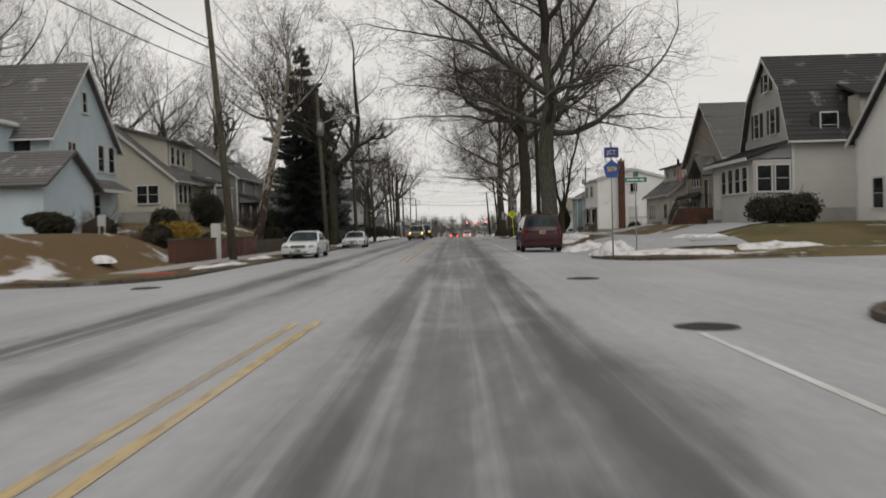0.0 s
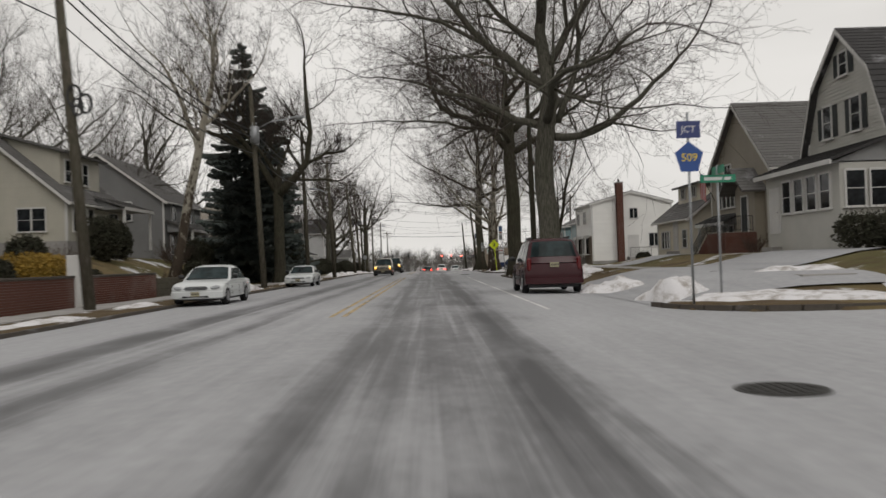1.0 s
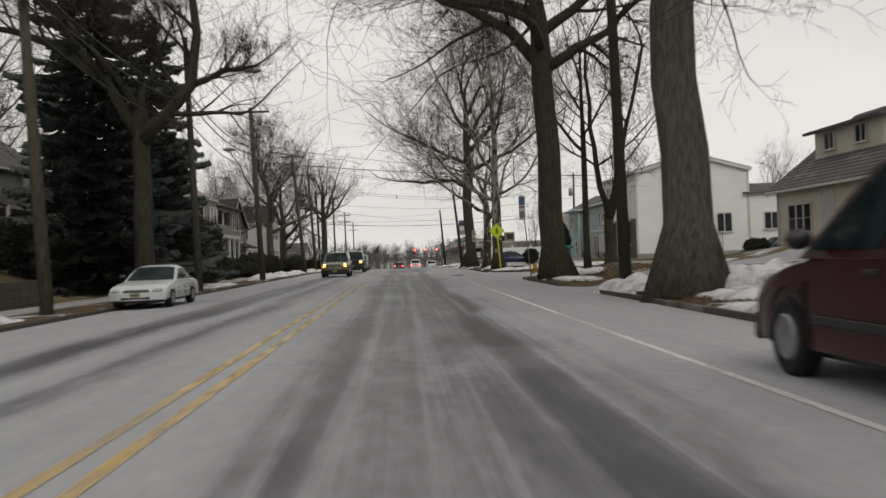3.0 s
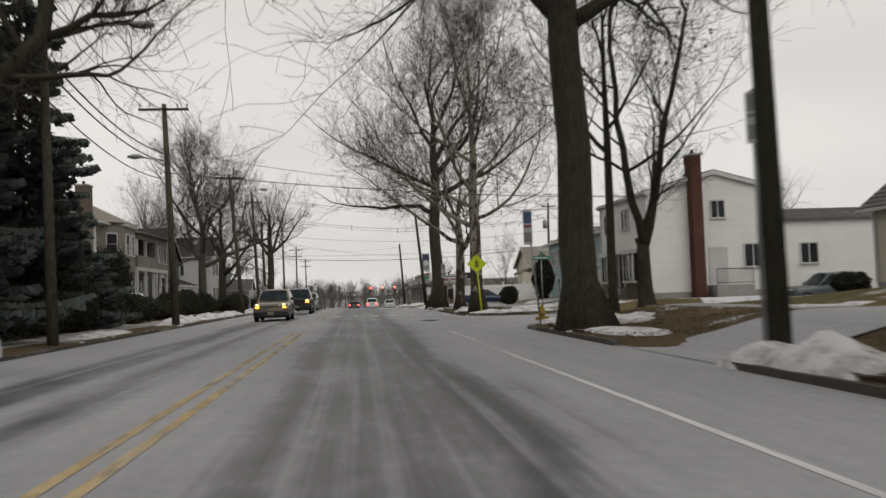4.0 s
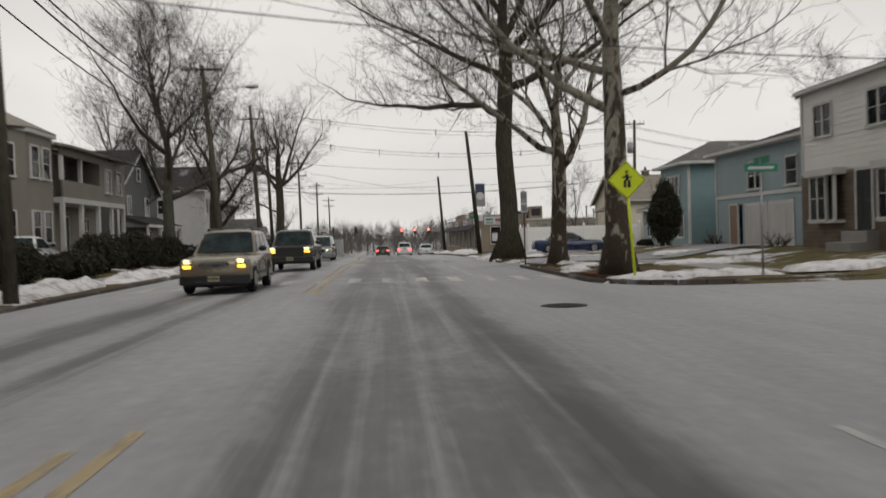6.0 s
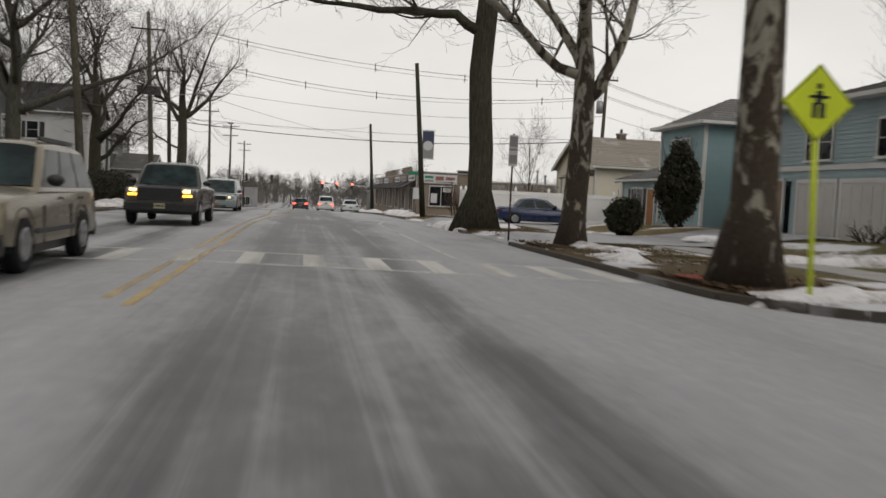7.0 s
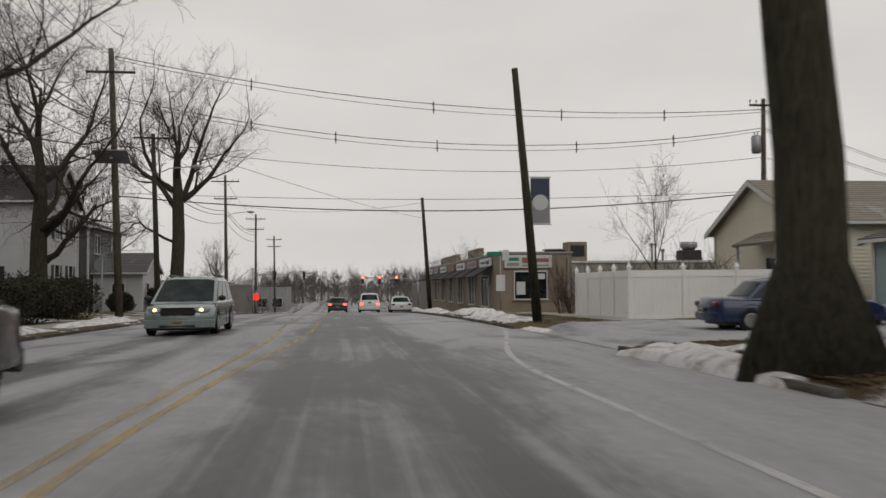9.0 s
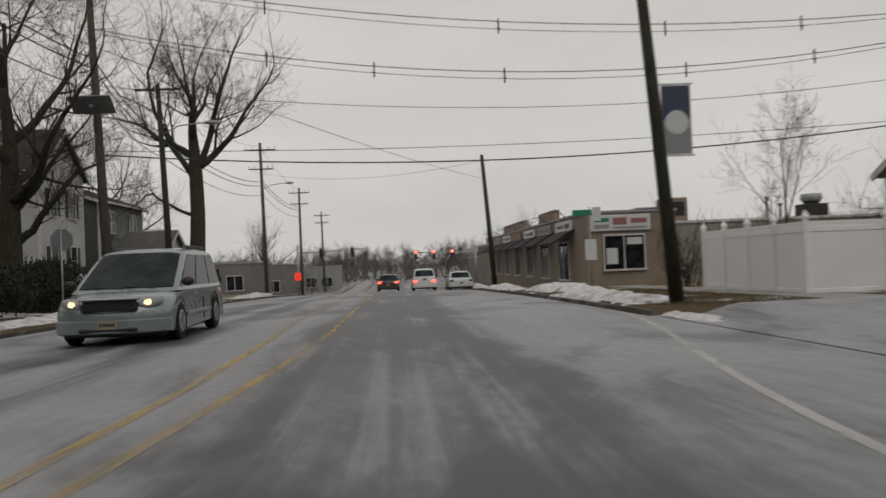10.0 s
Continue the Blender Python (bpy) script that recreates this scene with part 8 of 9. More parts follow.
# ---- shrubs and hedges ----
for i, (sx, sy, w_, d_, h_, mat, lab, nm) in enumerate((
        (17.0, 42.6, 2.4, 7.5, 1.8, M_SHRUB, "dark rounded evergreen hedge before the porch", "hedge"),
        (17.4, 57.0, 1.6, 2.4, 1.3, M_SHRUB_BROWN, "bare brown bush by the lawn", "shrub"),
        (16.9, 78.0, 1.2, 1.6, 0.8, M_SHRUB, "low dark shrub by the porch", "shrub"),
        (-15.4, 46.4, 2.4, 4.0, 1.7, M_FORSYTHIA, "yellow-ochre shrub on the bank", "shrub"),
        (-15.4, 43.4, 1.8, 2.4, 1.5, M_SHRUB, "dark shrub on the bank", "shrub"),
        (-14.8, 40.0, 1.6, 2.0, 1.2, M_SHRUB_BROWN, "bare brown shrub on the bank", "shrub"),
        (-17.4, 41.0, 1.8, 2.4, 1.5, M_SHRUB, "dark shrub before the blue house", "shrub"),
        (-17.0, 36.0, 1.5, 1.6, 0.9, M_SHRUB, "low dark shrub on the bank", "shrub"),
        (-16.8, 52.0, 1.8, 3.0, 1.6, M_SHRUB_BROWN, "bare brown shrub on the bank", "shrub"),
        (-17.5, 59.5, 2.6, 3.4, 2.8, M_SHRUB, "large dark evergreen shrub", "shrub"),
        (-18.2, 63.0, 2.2, 3.0, 2.4, M_SHRUB, "large dark evergreen shrub", "shrub"),
        (-14.5, 67.0, 2.0, 3.0, 1.5, M_SHRUB, "dark shrub behind the low wall", "shrub"),
        (-13.0, 81.5, 2.6, 6.0, 1.6, M_SHRUB, "dark overgrown hedge by the pavement", "hedge"),
        (-13.1, 89.0, 4.4, 5.4, 4.3, M_SHRUB, "dark overgrown hedge by the pavement", "hedge"),
        (-13.5, 96.0, 3.4, 5.5, 3.0, M_SHRUB, "dark overgrown hedge by the pavement", "hedge"),
        (-12.8, 103.0, 2.0, 7.0, 1.9, M_SHRUB, "dark overgrown hedge by the pavement", "hedge"),
        (-12.6, 109.0, 1.7, 6.5, 1.35, M_SHRUB, "low dark hedge by the pavement", "hedge"),
        (-13.4, 115.0, 2.2, 5.0, 2.1, M_SHRUB, "dark overgrown hedge by the pavement", "hedge"),
        (-13.7, 100.5, 3.0, 3.6, 5.0, M_SHRUB, "tall dark evergreen by the hedge", "evergreen"),
        (-13.4, 120.6, 2.6, 6.0, 2.3, M_SHRUB, "dark shrub before the tan house", "shrub"),
        (-13.2, 126.4, 2.4, 5.0, 2.1, M_SHRUB, "dark shrub on the west lawn", "shrub"),
        (-13.2, 140.0, 2.6, 5.0, 1.8, M_SHRUB, "dark clipped shrub on the west lawn", "shrub"),
        (-12.9, 144.0, 3.0, 9.0, 2.4, M_SHRUB, "dark clipped shrub on the west lawn", "shrub"),
        (-15.6, 152.0, 2.4, 4.0, 1.6, M_SHRUB_BROWN, "bare brown shrub on the west lawn", "shrub"),
        (-12.4, 84.5, 1.5, 9.0, 1.5, M_SHRUB, "low dark hedge by the pavement", "hedge"),
        (-12.5, 94.0, 1.7, 10.0, 1.7, M_SHRUB, "low dark hedge by the pavement", "hedge"),
        (-13.8, 152.5, 2.8, 7.5, 2.5, M_SHRUB, "dark clipped shrub on the west lawn", "shrub"),
        (-14.0, 134.5, 2.4, 4.0, 1.5, M_SHRUB, "dark shrub on the west lawn", "shrub"),
        (-14.6, 176.0, 1.2, 1.2, 2.2, M_SHRUB, "dark upright shrub by the dark house", "shrub"),
        (-14.2, 179.0, 1.3, 1.3, 2.6, M_SHRUB, "dark upright shrub by the dark house", "shrub"),
        (-13.6, 183.0, 1.4, 1.4, 2.4, M_SHRUB, "dark upright shrub by the dark house", "shrub"),
        (-16.4, 33.4, 1.6, 2.2, 1.0, M_SHRUB, "low dark shrub on the bank", "shrub"),
        (-16.6, 38.4, 1.8, 2.6, 1.6, M_SHRUB_BROWN, "bare brown shrub on the bank", "shrub"),
        (-18.2, 44.2, 1.8, 2.2, 1.9, M_SHRUB_BROWN, "bare brown shrub on the bank", "shrub"),
        (-14.2, 48.6, 1.6, 2.4, 1.2, M_SHRUB, "dark shrub on the bank", "shrub"),
        (-17.2, 49.8, 2.0, 2.4, 2.0, M_SHRUB, "dark shrub before the blue house", "shrub"),
        (-17.0, 70.0, 2.4, 3.4, 2.0, M_SHRUB_BROWN, "bare brown shrub before the cream house", "shrub"),
        (-16.6, 74.5, 2.4, 3.0, 2.4, M_SHRUB, "dark shrub under the spruce", "shrub"),
        (-14.0, 58.0, 1.8, 2.6, 1.1, M_SHRUB_BROWN, "bare brown shrub on the bank", "shrub"),
        (-15.6, 170.0, 2.0, 3.0, 1.6, M_SHRUB, "dark shrub before the white house", "shrub"),
        (12.2, 116.9, 1.7, 1.7, 1.7, M_SHRUB, "dark round clipped bush", "shrub"),
        (17.6, 117.6, 1.2, 1.8, 0.9, M_SHRUB_BROWN, "brown bush by the garage", "shrub"),
        (17.2, 109.3, 1.0, 1.4, 0.8, M_SHRUB_BROWN, "brown bush by the house front", "shrub"),
        (18.4, 132.0, 1.0, 2.0, 0.7, M_SHRUB, "low clipped bush by the ranch house", "shrub"),
        (14.0, 148.5, 3.0, 3.0, 2.8, M_SHRUB_BROWN, "bare tangled bush behind the fence", "shrub"),
        (11.9, 149.6, 2.4, 2.6, 3.2, M_SHRUB_BROWN, "bare brown bush at the end of the fence", "shrub"),
        (16.8, 152.5, 3.0, 3.0, 3.6, M_SHRUB_BROWN, "bare tangled bush behind the fence", "shrub"),
        (22.0, 153.0, 3.0, 3.0, 3.4, M_SHRUB_BROWN, "bare tangled bush behind the fence", "shrub"),
        (20.0, 150.0, 3.4, 3.0, 3.0, M_SHRUB_BROWN, "bare tangled bush behind the fence", "shrub"),
        (25.0, 156.0, 4.0, 3.0, 3.4, M_SHRUB_BROWN, "bare tangled bush behind the fence", "shrub"),
        (16.6, 143.5, 2.2, 2.6, 3.4, M_SHRUB_BROWN, "bare tangled bush by the beige house", "shrub"))):
    if mat is M_SHRUB_BROWN:
        bare_bush(sx, sy, w_, d_, h_, 200 + i, lab, nm)
    else:
        shrub(sx, sy, w_, d_, h_, 200 + i, mat, lab, nm, leaf=0.075, dense=1.5)
shrub(15.7, 119.8, 2.0, 2.0, 3.8, 300, M_SHRUB, "tall clipped dark cedar before the teal house", "cedar", leaf=0.08, dense=2.2, shape=0.6)

# ---- low walls on the bank ----
rw = thing("brick_wall", pose(-12.0, 36.0, 0.1), "low red brick retaining wall along the pavement", "wall")
part("core", boxes((-0.3, 0.0, 0, 15.0, -0.3, 1.0)), M_MORTAR, rw)
brick_run(rw, pose(0.0, 0, -0.2, 0, 0, 90), 15.0, 1.2, 0.085, 0.24, single=5.2)
brick_run(rw, pose(-0.3, 0, -0.2), 0.3, 1.2, 0.085, 0.24)
part("coping", boxes((-0.36, 0.05, -0.05, 15.0, 1.0, 1.09), bevel=0.015), M_KERB, rw)
bw = thing("timber_wall", pose(-12.0, 51.0, 0.1), "low brown timber retaining wall", "wall")
for k in range(4):
    for j in range(7):
        part("sleeper", boxes((-0.22 - k * 0.02, -k * 0.02, j * 2.6 + 0.01, j * 2.6 + 2.59, -0.2 + k * 0.26, 0.05 + k * 0.26), bevel=0.015), M_POLE, bw)

# ---- white fence ----
fence = thing("fence", pose(11.25, 138.7, fall(138) + 0.1), "white vinyl privacy fence with pointed post caps", "fence")
FP = boxes((-0.065, 0.065, -0.065, 0.065, -0.4, 2.02), bevel=0.008)
FP_M = to_mesh("post", FP, M_VINYL)
bmc = bmesh.new()
bmesh.ops.create_cone(bmc, cap_ends=True, segments=4, radius1=0.12, radius2=0.0, depth=0.2, matrix=pose(0, 0, 2.13, 0, 0, 45))
box(bmc, -0.085, 0.085, -0.085, 0.085, 1.99, 2.035)
CAP_M = to_mesh("post_cap", bmc, M_VINYL)


def fence_run(dx, dy, n, gap):
    for i in range(n + 1):
        at_ = pose(dx * gap * i, dy * gap * i, 0)
        if not (i == 0 and dx):
            po = shared("post", FP_M, fence, at_)
            shared("post_cap", CAP_M, po, Matrix())
        if i < n:
            turn = 0 if dx else 90
            m = pose(dx * gap * i, dy * gap * i, 0, 0, 0, turn)
            boards = 14
            for b in range(boards):
                w_ = (gap - 0.16) / boards
                pl = part("board", boxes((0.08 + b * w_ + 0.003, 0.08 + (b + 1) * w_ - 0.003, -0.012, 0.012, -0.3, 1.66)), M_VINYL, fence)
                pl.matrix_basis = m
            for z0, z1 in ((1.62, 1.76), (0.0, 0.12)):
                rl = part("rail", boxes((0.06, gap - 0.06, -0.03, 0.03, z0, z1), bevel=0.008), M_VINYL, fence)
                rl.matrix_basis = m
            tp = part("top_panel", boxes((0.06, gap - 0.06, -0.016, 0.016, 1.76, 1.9), bevel=0.004), M_VINYL, fence)
            tp.matrix_basis = m


fence_run(0, 1, 4, 1.83)
fence_run(1, 0, 4, 2.2)

# ---- signs ----
def sign_post(x, y, top, label, name="street_sign", base_z=None, r=0.03, mat=None, lean=(0, 0)):
    z = ground_z(x, y) if base_z is None else base_z
    root = thing(name, pose(x, y, z), label, "sign")
    rod("post", [(0, 0, -0.3), (lean[0], lean[1], top - z)], r, mat or M_GALV, root, 8)
    return root, z


def letters(text, size, mat, parent, m):
    cu = bpy.data.curves.new("lettering", 'FONT')
    cu.body, cu.size, cu.align_x, cu.align_y, cu.extrude = text, size, 'CENTER', 'CENTER', 0.004
    cu.materials.append(mat)
    ob = new("lettering", cu)
    ob.parent, ob.matrix_basis = parent, m
    return ob


rs, z0 = sign_post(6.45, 32.5, 4.55, "county route sign with a blue shield numbered 509")
bm = bmesh.new()
zc = 3.5 - z0
prism(bm, [(-0.2, zc - 0.34), (0.2, zc - 0.34), (0.33, zc + 0.1), (0.0, zc + 0.36), (-0.33, zc + 0.1)], "y", -0.06, -0.04)
sh = part("shield", bm, M_SIGN_BLUE, rs, "blue five-sided route shield")
M_SIGN_GOLD = plain("yellow_sign_lettering", (0.75, 0.55, 0.05, 1), 0.4)
letters("509", 0.26, M_SIGN_GOLD, sh, pose(0, -0.064, zc - 0.02, 90, 0, 0))
pl = part("upper_plate", boxes((-0.28, 0.28, -0.06, -0.04, zc + 0.44, zc + 0.84), bevel=0.008), M_SIGN_NAVY, rs, "dark blue plate")
letters("JCT", 0.22, M_SIGN_WHITE, pl, pose(0, -0.064, zc + 0.64, 90, 0, 0))
gs, z0 = sign_post(7.8, 34.5, 3.5, "green street name signs on a grey post")
for dz, tn in ((3.15, 0), (3.38, 90)):
    pb = part("name_plate", boxes((-0.46, 0.46, -0.02, 0.0, -0.1, 0.1), bevel=0.004), M_SIGN_GREEN, gs, "green name plate")
    pb.matrix_basis = pose(0, -0.03, dz - z0, 0, 0, tn)
    part("name_bar", boxes((-0.36, 0.1, -0.026, -0.018, -0.04, 0.04), (0.16, 0.34, -0.026, -0.018, -0.04, 0.04)), M_SIGN_WHITE, pb)
gs, z0 = sign_post(10.2, 95.8, 3.2, "green street name signs at the corner")
for dz, tn in ((2.95, 0), (3.15, 90)):
    pb = part("name_plate", boxes((-0.46, 0.46, -0.02, 0.0, -0.1, 0.1), bevel=0.004), M_SIGN_GREEN, gs, "green name plate")
    pb.matrix_basis = pose(0, -0.03, dz - z0, 0, 0, tn)
    part("name_bar", boxes((-0.36, 0.34, -0.026, -0.018, -0.035, 0.035)), M_SIGN_WHITE, pb)


M_RUST = stained("rusty_brown_steel", (0.09, 0.055, 0.04, 1), 0.6, 0.85, 20, 2)
M_FADED_BLUE = plain("sun_faded_blue", (0.09, 0.15, 0.28, 1), 0.5)


def bus_sign(x, y, zc, tall, label, lean=(0, 0), dim=False, post=None):
    root, z0 = sign_post(x, y, zc + tall / 2 + 0.05, label, "bus_stop_sign", lean=lean, mat=post)
    bd = part("board", boxes((lean[0] - 0.15, lean[0] + 0.15, -0.06, -0.035, zc - z0 - tall / 2, zc - z0 + tall / 2), bevel=0.01), M_SIGN_WHITE, root, "tall white board")
    bands = ((0.62, 0.95, M_FADED_BLUE if not dim else M_TRIM_GREY), (0.5, 0.57, M_SIGN_DULL if not dim else M_TRIM_GREY), (0.08, 0.36, M_TRIM_GREY))
    for a, b, m_ in bands:
        part("band", boxes((lean[0] - 0.13, lean[0] + 0.13, -0.066, -0.058, zc - z0 - tall / 2 + tall * a, zc - z0 - tall / 2 + tall * b)), m_, bd)


bus_sign(6.7, 64.0, 3.95, 0.85, "tall faded bus stop sign on a post", dim=True)
bus_sign(6.25, 78.5, 3.33, 1.15, "tall white bus stop sign with blue and red bands", (-0.35, 0))
bus_sign(6.6, 112.6, 2.85, 1.0, "tall grey-backed bus stop sign on a rusty post", dim=True, post=M_RUST)

ped, z0 = sign_post(7.0, 96.7, 3.1, "fluorescent yellow diamond warning sign on a yellow post", lean=(-0.25, -0.15), mat=M_SIGN_Y, r=0.04)
dm = part("diamond", boxes((-0.38, 0.38, -0.012, 0.012, -0.38, 0.38), bevel=0.01), M_SIGN_Y, ped, "yellow diamond plate")
dm.matrix_basis = pose(-0.24, -0.2, 2.76 - z0, 0, 45, 0)
sy = part("symbol", boxes((-0.04, 0.05, -0.02, -0.01, -0.02, 0.16), (-0.09, -0.02, -0.02, -0.01, -0.2, 0.0), (0.02, 0.1, -0.02, -0.01, -0.2, 0.0), (-0.14, 0.15, -0.02, -0.01, 0.06, 0.1), (-0.035, 0.035, -0.02, -0.01, 0.19, 0.26)), M_BLACK, dm, "black bar symbol")
sy.matrix_basis = pose(0, -0.004, 0, 0, -45, 0)
part("border", boxes((-0.36, 0.36, -0.016, -0.012, 0.345, 0.36), (-0.36, 0.36, -0.016, -0.012, -0.36, -0.345), (-0.36, -0.345, -0.016, -0.012, -0.345, 0.345), (0.345, 0.36, -0.016, -0.012, -0.345, 0.345)), M_BLACK, dm)

bn = thing("street_banner", pose(7.05, 137.2, 3.55), "street banner with a dark blue top and pale disc", "banner")
part("cloth", boxes((0.0, 0.72, -0.012, 0.012, 0.0, 1.68)), M_TRIM_GREY, bn)
part("blue_field", boxes((0.02, 0.7, -0.018, -0.011, 0.85, 1.66)), M_BANNER, bn)
bm = bmesh.new()
bmesh.ops.create_cone(bm, cap_ends=True, segments=28, radius1=0.29, radius2=0.29, depth=0.01, matrix=pose(0.36, -0.02, 0.78, 90, 0, 0))
part("pale_disc", bm, M_SIGN_WHITE, bn)
for z_ in (-0.03, 1.71):
    rod("bracket", [(-0.15, 0, z_), (0.78, 0, z_)], 0.018, M_GALV, bn, 6)

shs, z0 = sign_post(9.0, 153.5, 3.3, "street name sign and white plate by the shop")
pb = part("name_plate", boxes((-0.75, 0.1, -0.03, -0.01, 2.95 - z0, 3.2 - z0)), M_SIGN_GREEN, shs, "green name plate")
part("white_plate", boxes((0.12, 0.5, -0.03, -0.01, 2.7 - z0, 3.3 - z0)), M_SIGN_WHITE, shs)
part("lower_plate", boxes((-0.25, 0.25, -0.03, -0.01, 1.0 - z0, 1.9 - z0)), M_SIGN_WHITE, shs)
ns, z0 = sign_post(-9.7, 143.5, 2.6, "grey-backed sign on a thin post in the snow")
bm = bmesh.new()
bmesh.ops.create_cone(bm, cap_ends=True, segments=8, radius1=0.36, radius2=0.36, depth=0.02, matrix=pose(0, 0.04, 2.3 - z0, 90, 22.5, 0))
part("plate", bm, M_GALV, ns)
yb = thing("yard_sign", pose(-15.6, 37.0, ground_z(-15.6, 37)), "small white board sign on the bank", "sign")
part("board", boxes((-0.02, 0.02, -0.4, 0.4, 0.35, 0.85), bevel=0.005), M_SIGN_WHITE, yb)
for s in (-0.3, 0.3):
    part("leg", boxes((-0.02, 0.02, s - 0.02, s + 0.02, -0.2, 0.36)), M_TRIM, yb)
cab = thing("utility_cabinet", pose(-11.9, 42.6, 0.9), "pale utility cabinet behind the wall", "cabinet")
part("body", boxes((-0.35, 0.0, -0.3, 0.3, -0.9, 1.0), bevel=0.02), M_TRIM, cab)
part("door", boxes((0.0, 0.015, -0.25, 0.25, -0.1, 0.9)), M_TRIM, cab)

# hydrant
hy = thing("fire_hydrant", pose(6.75, 80.6, ground_z(6.75, 80.6)), "old yellow fire hydrant at the corner", "hydrant")
v, f = [], []
prof = [(0, 0.17), (0.04, 0.17), (0.05, 0.12), (0.42, 0.115), (0.44, 0.15), (0.48, 0.15), (0.5, 0.12), (0.6, 0.11), (0.68, 0.06), (0.7, 0.03), (0.76, 0.03)]
tube_into(v, f, [Vector((0, 0, z * 1.15)) for z, r in prof], [r * 0.95 for z, r in prof], 16)
raw("barrel", v, f, M_HYDRANT, hy, smooth=True)
for d in ((1, 0), (-1, 0), (0, -1)):
    rod("nozzle", [(d[0] * 0.08, d[1] * 0.08, 0.36), (d[0] * 0.2, d[1] * 0.2, 0.36)], 0.06, M_HYDRANT, hy, 10)
    rod("nozzle_cap", [(d[0] * 0.2, d[1] * 0.2, 0.36), (d[0] * 0.23, d[1] * 0.23, 0.36)], 0.075, M_HYDRANT, hy, 8)
gp = thing("marker_post", pose(8.2, 79.0, ground_z(8.2, 79)), "short green marker post on the verge", "post")
part("shaft", boxes((-0.05, 0.05, -0.04, 0.04, -0.2, 1.2), bevel=0.01), M_SIGN_GREEN, gp)
part("cap", boxes((-0.16, 0.16, -0.07, 0.07, 1.15, 1.28), bevel=0.02), M_SIGN_GREEN, gp)

# solar panel on a pole, cable coils
sp = thing("solar_panel", pose(-11.55, 152.1, 8.1, 0, 0, 0), "dark solar panel bracketed to a utility pole", "solar panel")
p_ = part("panel", boxes((-0.85, 0.85, -0.5, 0.5, -0.03, 0.03), bevel=0.01), M_GALV, sp)
part("cells", boxes((-0.8, 0.8, -0.45, 0.45, 0.03, 0.036)), M_SIGN_NAVY, p_)
p_.matrix_basis = pose(0, -0.2, 0, -35, 0, 0)
part("bracket", boxes((-0.06, 0.06, -0.35, 0.1, -0.12, -0.02)), M_GALV, sp)

# ---- far signals ----
def signal_mast(x, y, side, reach, heads, label, lit=True):
    z = fall(y)
    root = thing("traffic_signal", pose(x, y, z), label, "traffic signal")
    rod("post", [(0, 0, 0), (0, 0, 6.6)], 0.12, M_GALV, root, 10)
    rod("mast_arm", [(0, 0, 5.6), (side * reach, 0, 5.9)], 0.08, M_GALV, root, 8)
    for hx in heads:
        bx = part("signal_head", boxes((side * hx - 0.2, side * hx + 0.2, -0.2, 0.1, 4.9, 6.1), bevel=0.02), M_BLACK, root)
        for k, m_ in enumerate((M_LENS_DARK, M_LENS_DARK, M_REDSIG if lit else M_LENS_DARK)):
            bm = bmesh.new()
            bmesh.ops.create_cone(bm, cap_ends=True, segments=16, radius1=0.15, radius2=0.15, depth=0.05, matrix=pose(side * hx, -0.22, 5.15 + k * 0.37, 90, 0, 0))
            part("lens", bm, m_, bx)
    return root


M_LENS_DARK = plain("unlit_signal_lens", (0.03, 0.03, 0.02, 1), 0.3)
signal_mast(12.2, 240, -1, 9.5, (3.4, 6.1, 8.7), "mast-arm traffic signal showing red")
signal_mast(-12.0, 226, 1, 9.0, (3.0, 7.0), "mast-arm traffic signal at the far junction", False)
ss = thing("shop_sign", pose(-8.6, 196, fall(196)), "glowing red roadside sign on a post", "sign")
rod("post", [(0, 0, -0.2), (0, 0, 2.4)], 0.06, M_GALV, ss, 8)
part("panel", boxes((-0.3, 0.3, -0.08, 0.08, 1.4, 2.1), bevel=0.02), glow("lit_red_sign", (0.9, 0.05, 0.03, 1), 0.6), ss)
M_FARWALL = stained("weathered_grey_brown_render", (0.2, 0.185, 0.17, 1), 0.7, 0.9, 20, 0.5)
for i, (bx, by, bw_, bd_, bh_, m_, lab) in enumerate(((-34, 214, 18, 16, 4.0, M_FARWALL, "low far shop building with a flat roof"), (12, 212, 14, 22, 5.0, M_FARWALL, "low far shop building with a flat roof"), (-30, 244, 14, 20, 5.0, M_FARWALL, "low far grey-brown building by the junction"), (14, 250, 18, 22, 5, M_FARWALL, "low far grey-brown building by the junction"), (-22, 268, 12, 14, 4.5, M_TRIM_GREY, "low far grey building by the junction"), (-44, 275, 16, 14, 6.0, M_FARWALL, "low far grey-brown building by the junction"), (34, 272, 20, 14, 5.5, M_TRIM_GREY, "low far grey building by the junction"))):
    fb = thing("far_building", pose(bx, by, fall(by)), lab, "building")
    part("wall", boxes((0, bw_, 0, bd_, -1, bh_)), m_, fb)
    part("parapet_cap", boxes((-0.1, bw_ + 0.1, -0.1, bd_ + 0.1, bh_, bh_ + 0.2)), M_TRIM_GREY, fb)
    for k in range(4):
        add_window(fb, pose(1.8 + k * (bw_ - 3.6) / 3, 0, 1.0), 1.8, 1.6, "slider")


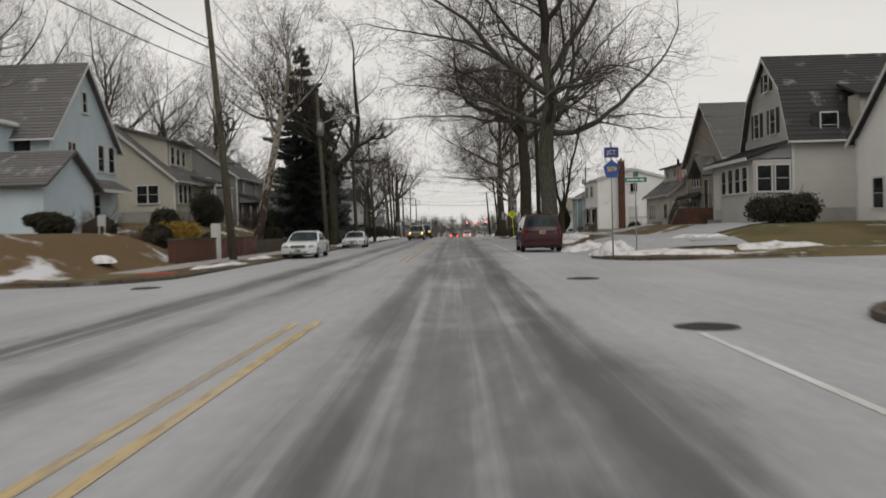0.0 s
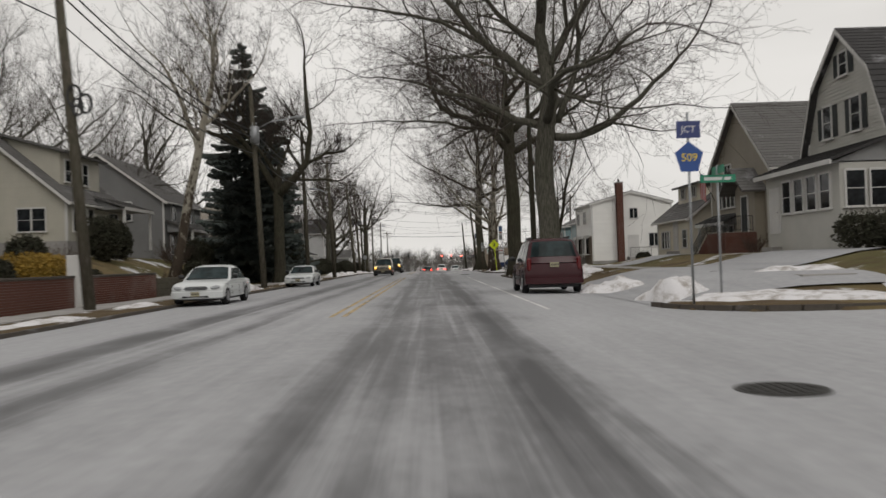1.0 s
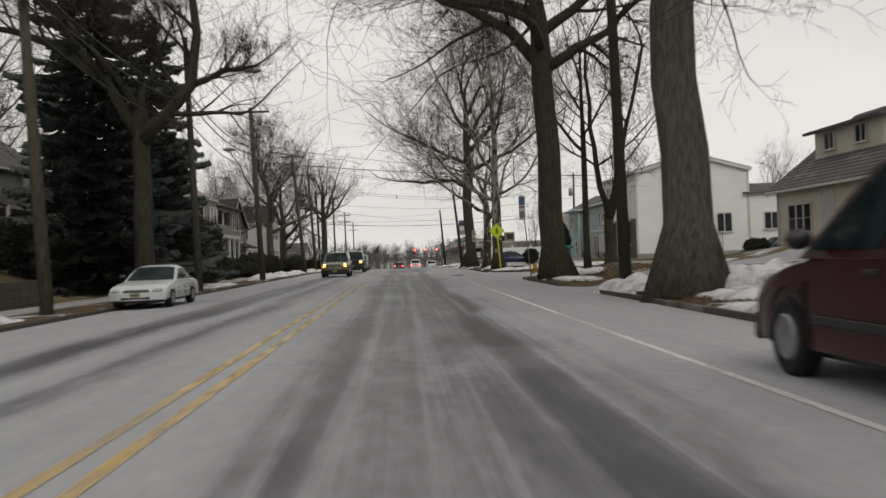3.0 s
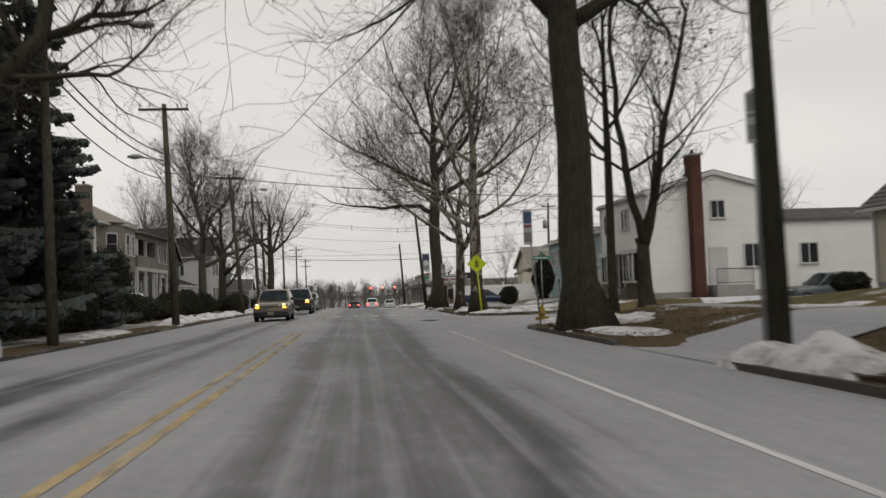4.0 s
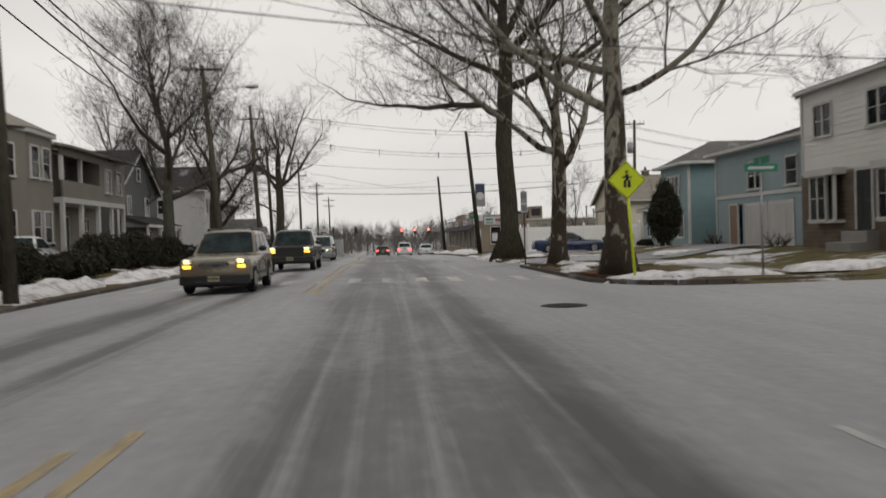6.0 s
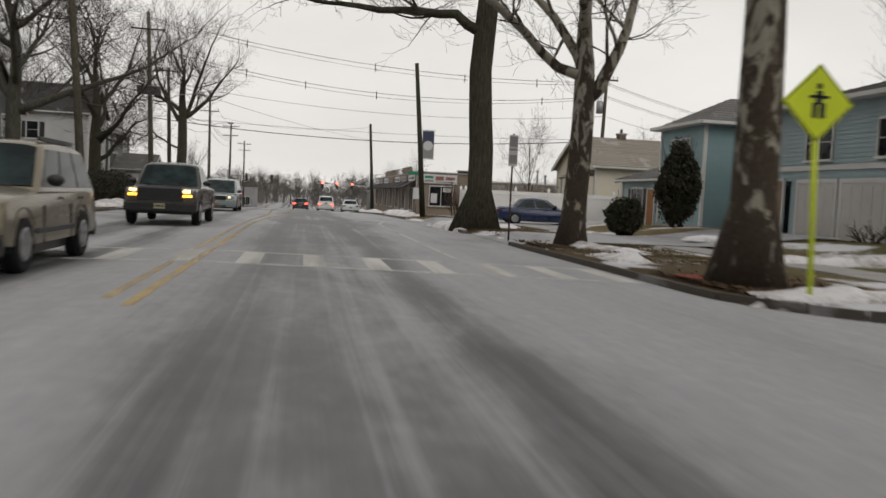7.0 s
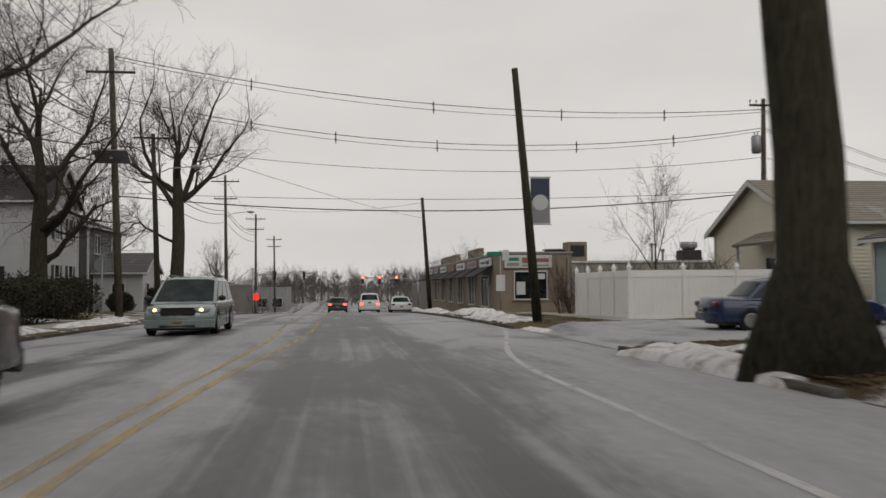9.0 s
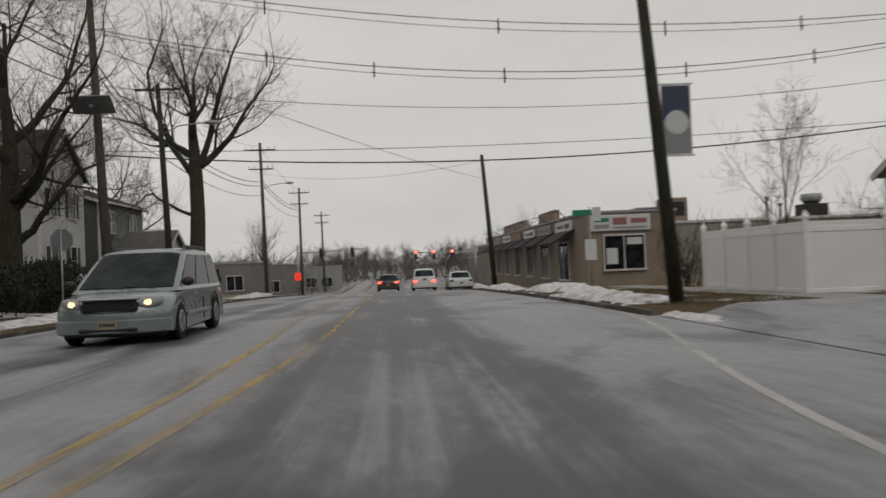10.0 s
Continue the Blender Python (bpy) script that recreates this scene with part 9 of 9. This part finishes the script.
# ---- dry grass and leaf litter on the verges ----
def tufts(name, label, spots, n, seed, tall, mat):
    """Thin bent blades strewn over patches given as x0, x1, y0, y1."""
    rng = random.Random(seed)
    v, f = [], []
    for x0, x1, y0, y1 in spots:
        for i in range(n):
            x, y = rng.uniform(x0, x1), rng.uniform(y0, y1)
            if noise.noise(Vector((x * 0.9, y * 0.9, seed))) < -0.12:
                continue
            z = ground_z(x, y) - 0.01
            a = rng.uniform(0, 6.28)
            d_ = Vector((math.cos(a), math.sin(a), 0))
            hgt = tall * rng.uniform(0.5, 1.2)
            p, w_ = Vector((x, y, z)), Vector((-d_.y, d_.x, 0)) * 0.009
            k = len(v)
            v += [p - w_, p + w_, p + d_ * hgt * 0.3 + Vector((0, 0, hgt * 0.7)) + w_ * 0.6, p + d_ * hgt * 0.8 + Vector((0, 0, hgt))]
            f.append((k, k + 1, k + 2, k + 3))
    return tagged(raw(name, v, f, mat), label, "grass", kind="stuff")


M_STRAW = make_leaf("dry_grass_blade", (0.08, 0.062, 0.03, 1), (0.24, 0.19, 0.1, 1))
tufts("dry_grass", "dry straw-coloured grass on the verge", ((6.35, 9.9, 102.5, 109.6), (6.35, 9.9, 116.3, 124.4), (6.4, 10.2, 69.2, 80.6), (6.4, 10.2, 54.0, 64.0), (6.5, 10.2, 136.0, 150.0)), 6500, 3, 0.075, M_STRAW)
rng_l = random.Random(9)
v, f = [], []
for tx, ty, rad_ in ((6.75, 75.0, 2.2), (6.95, 59.3, 2.4), (7.2, 107.9, 1.8), (6.7, 118.3, 2.0), (7.0, 98.4, 1.6)):
    for i in range(1500):
        a, r_ = rng_l.uniform(0, 6.28), abs(rng_l.gauss(0, 0.55)) * rad_ + 0.4
        x, y = max(tx + math.cos(a) * r_, 6.2), ty + math.sin(a) * r_
        c = Vector((x, y, max(ground_z(x, y), fall(y) + 0.065) + rng_l.uniform(0.005, 0.04)))
        p = Vector((rng_l.gauss(0, 1), rng_l.gauss(0, 1), rng_l.gauss(0, 0.35))).normalized() * 0.05
        q = p.cross(Vector((rng_l.gauss(0, 0.3), rng_l.gauss(0, 0.3), 1))).normalized() * 0.03
        k = len(v)
        v += [c - p, c + q, c + p, c - q]
        f.append((k, k + 1, k + 2, k + 3))
tagged(raw("leaf_litter", v, f, make_leaf("fallen_leaf", (0.05, 0.03, 0.018, 1), (0.16, 0.1, 0.055, 1))), "brown fallen leaves round the tree feet", "leaf litter", kind="stuff")
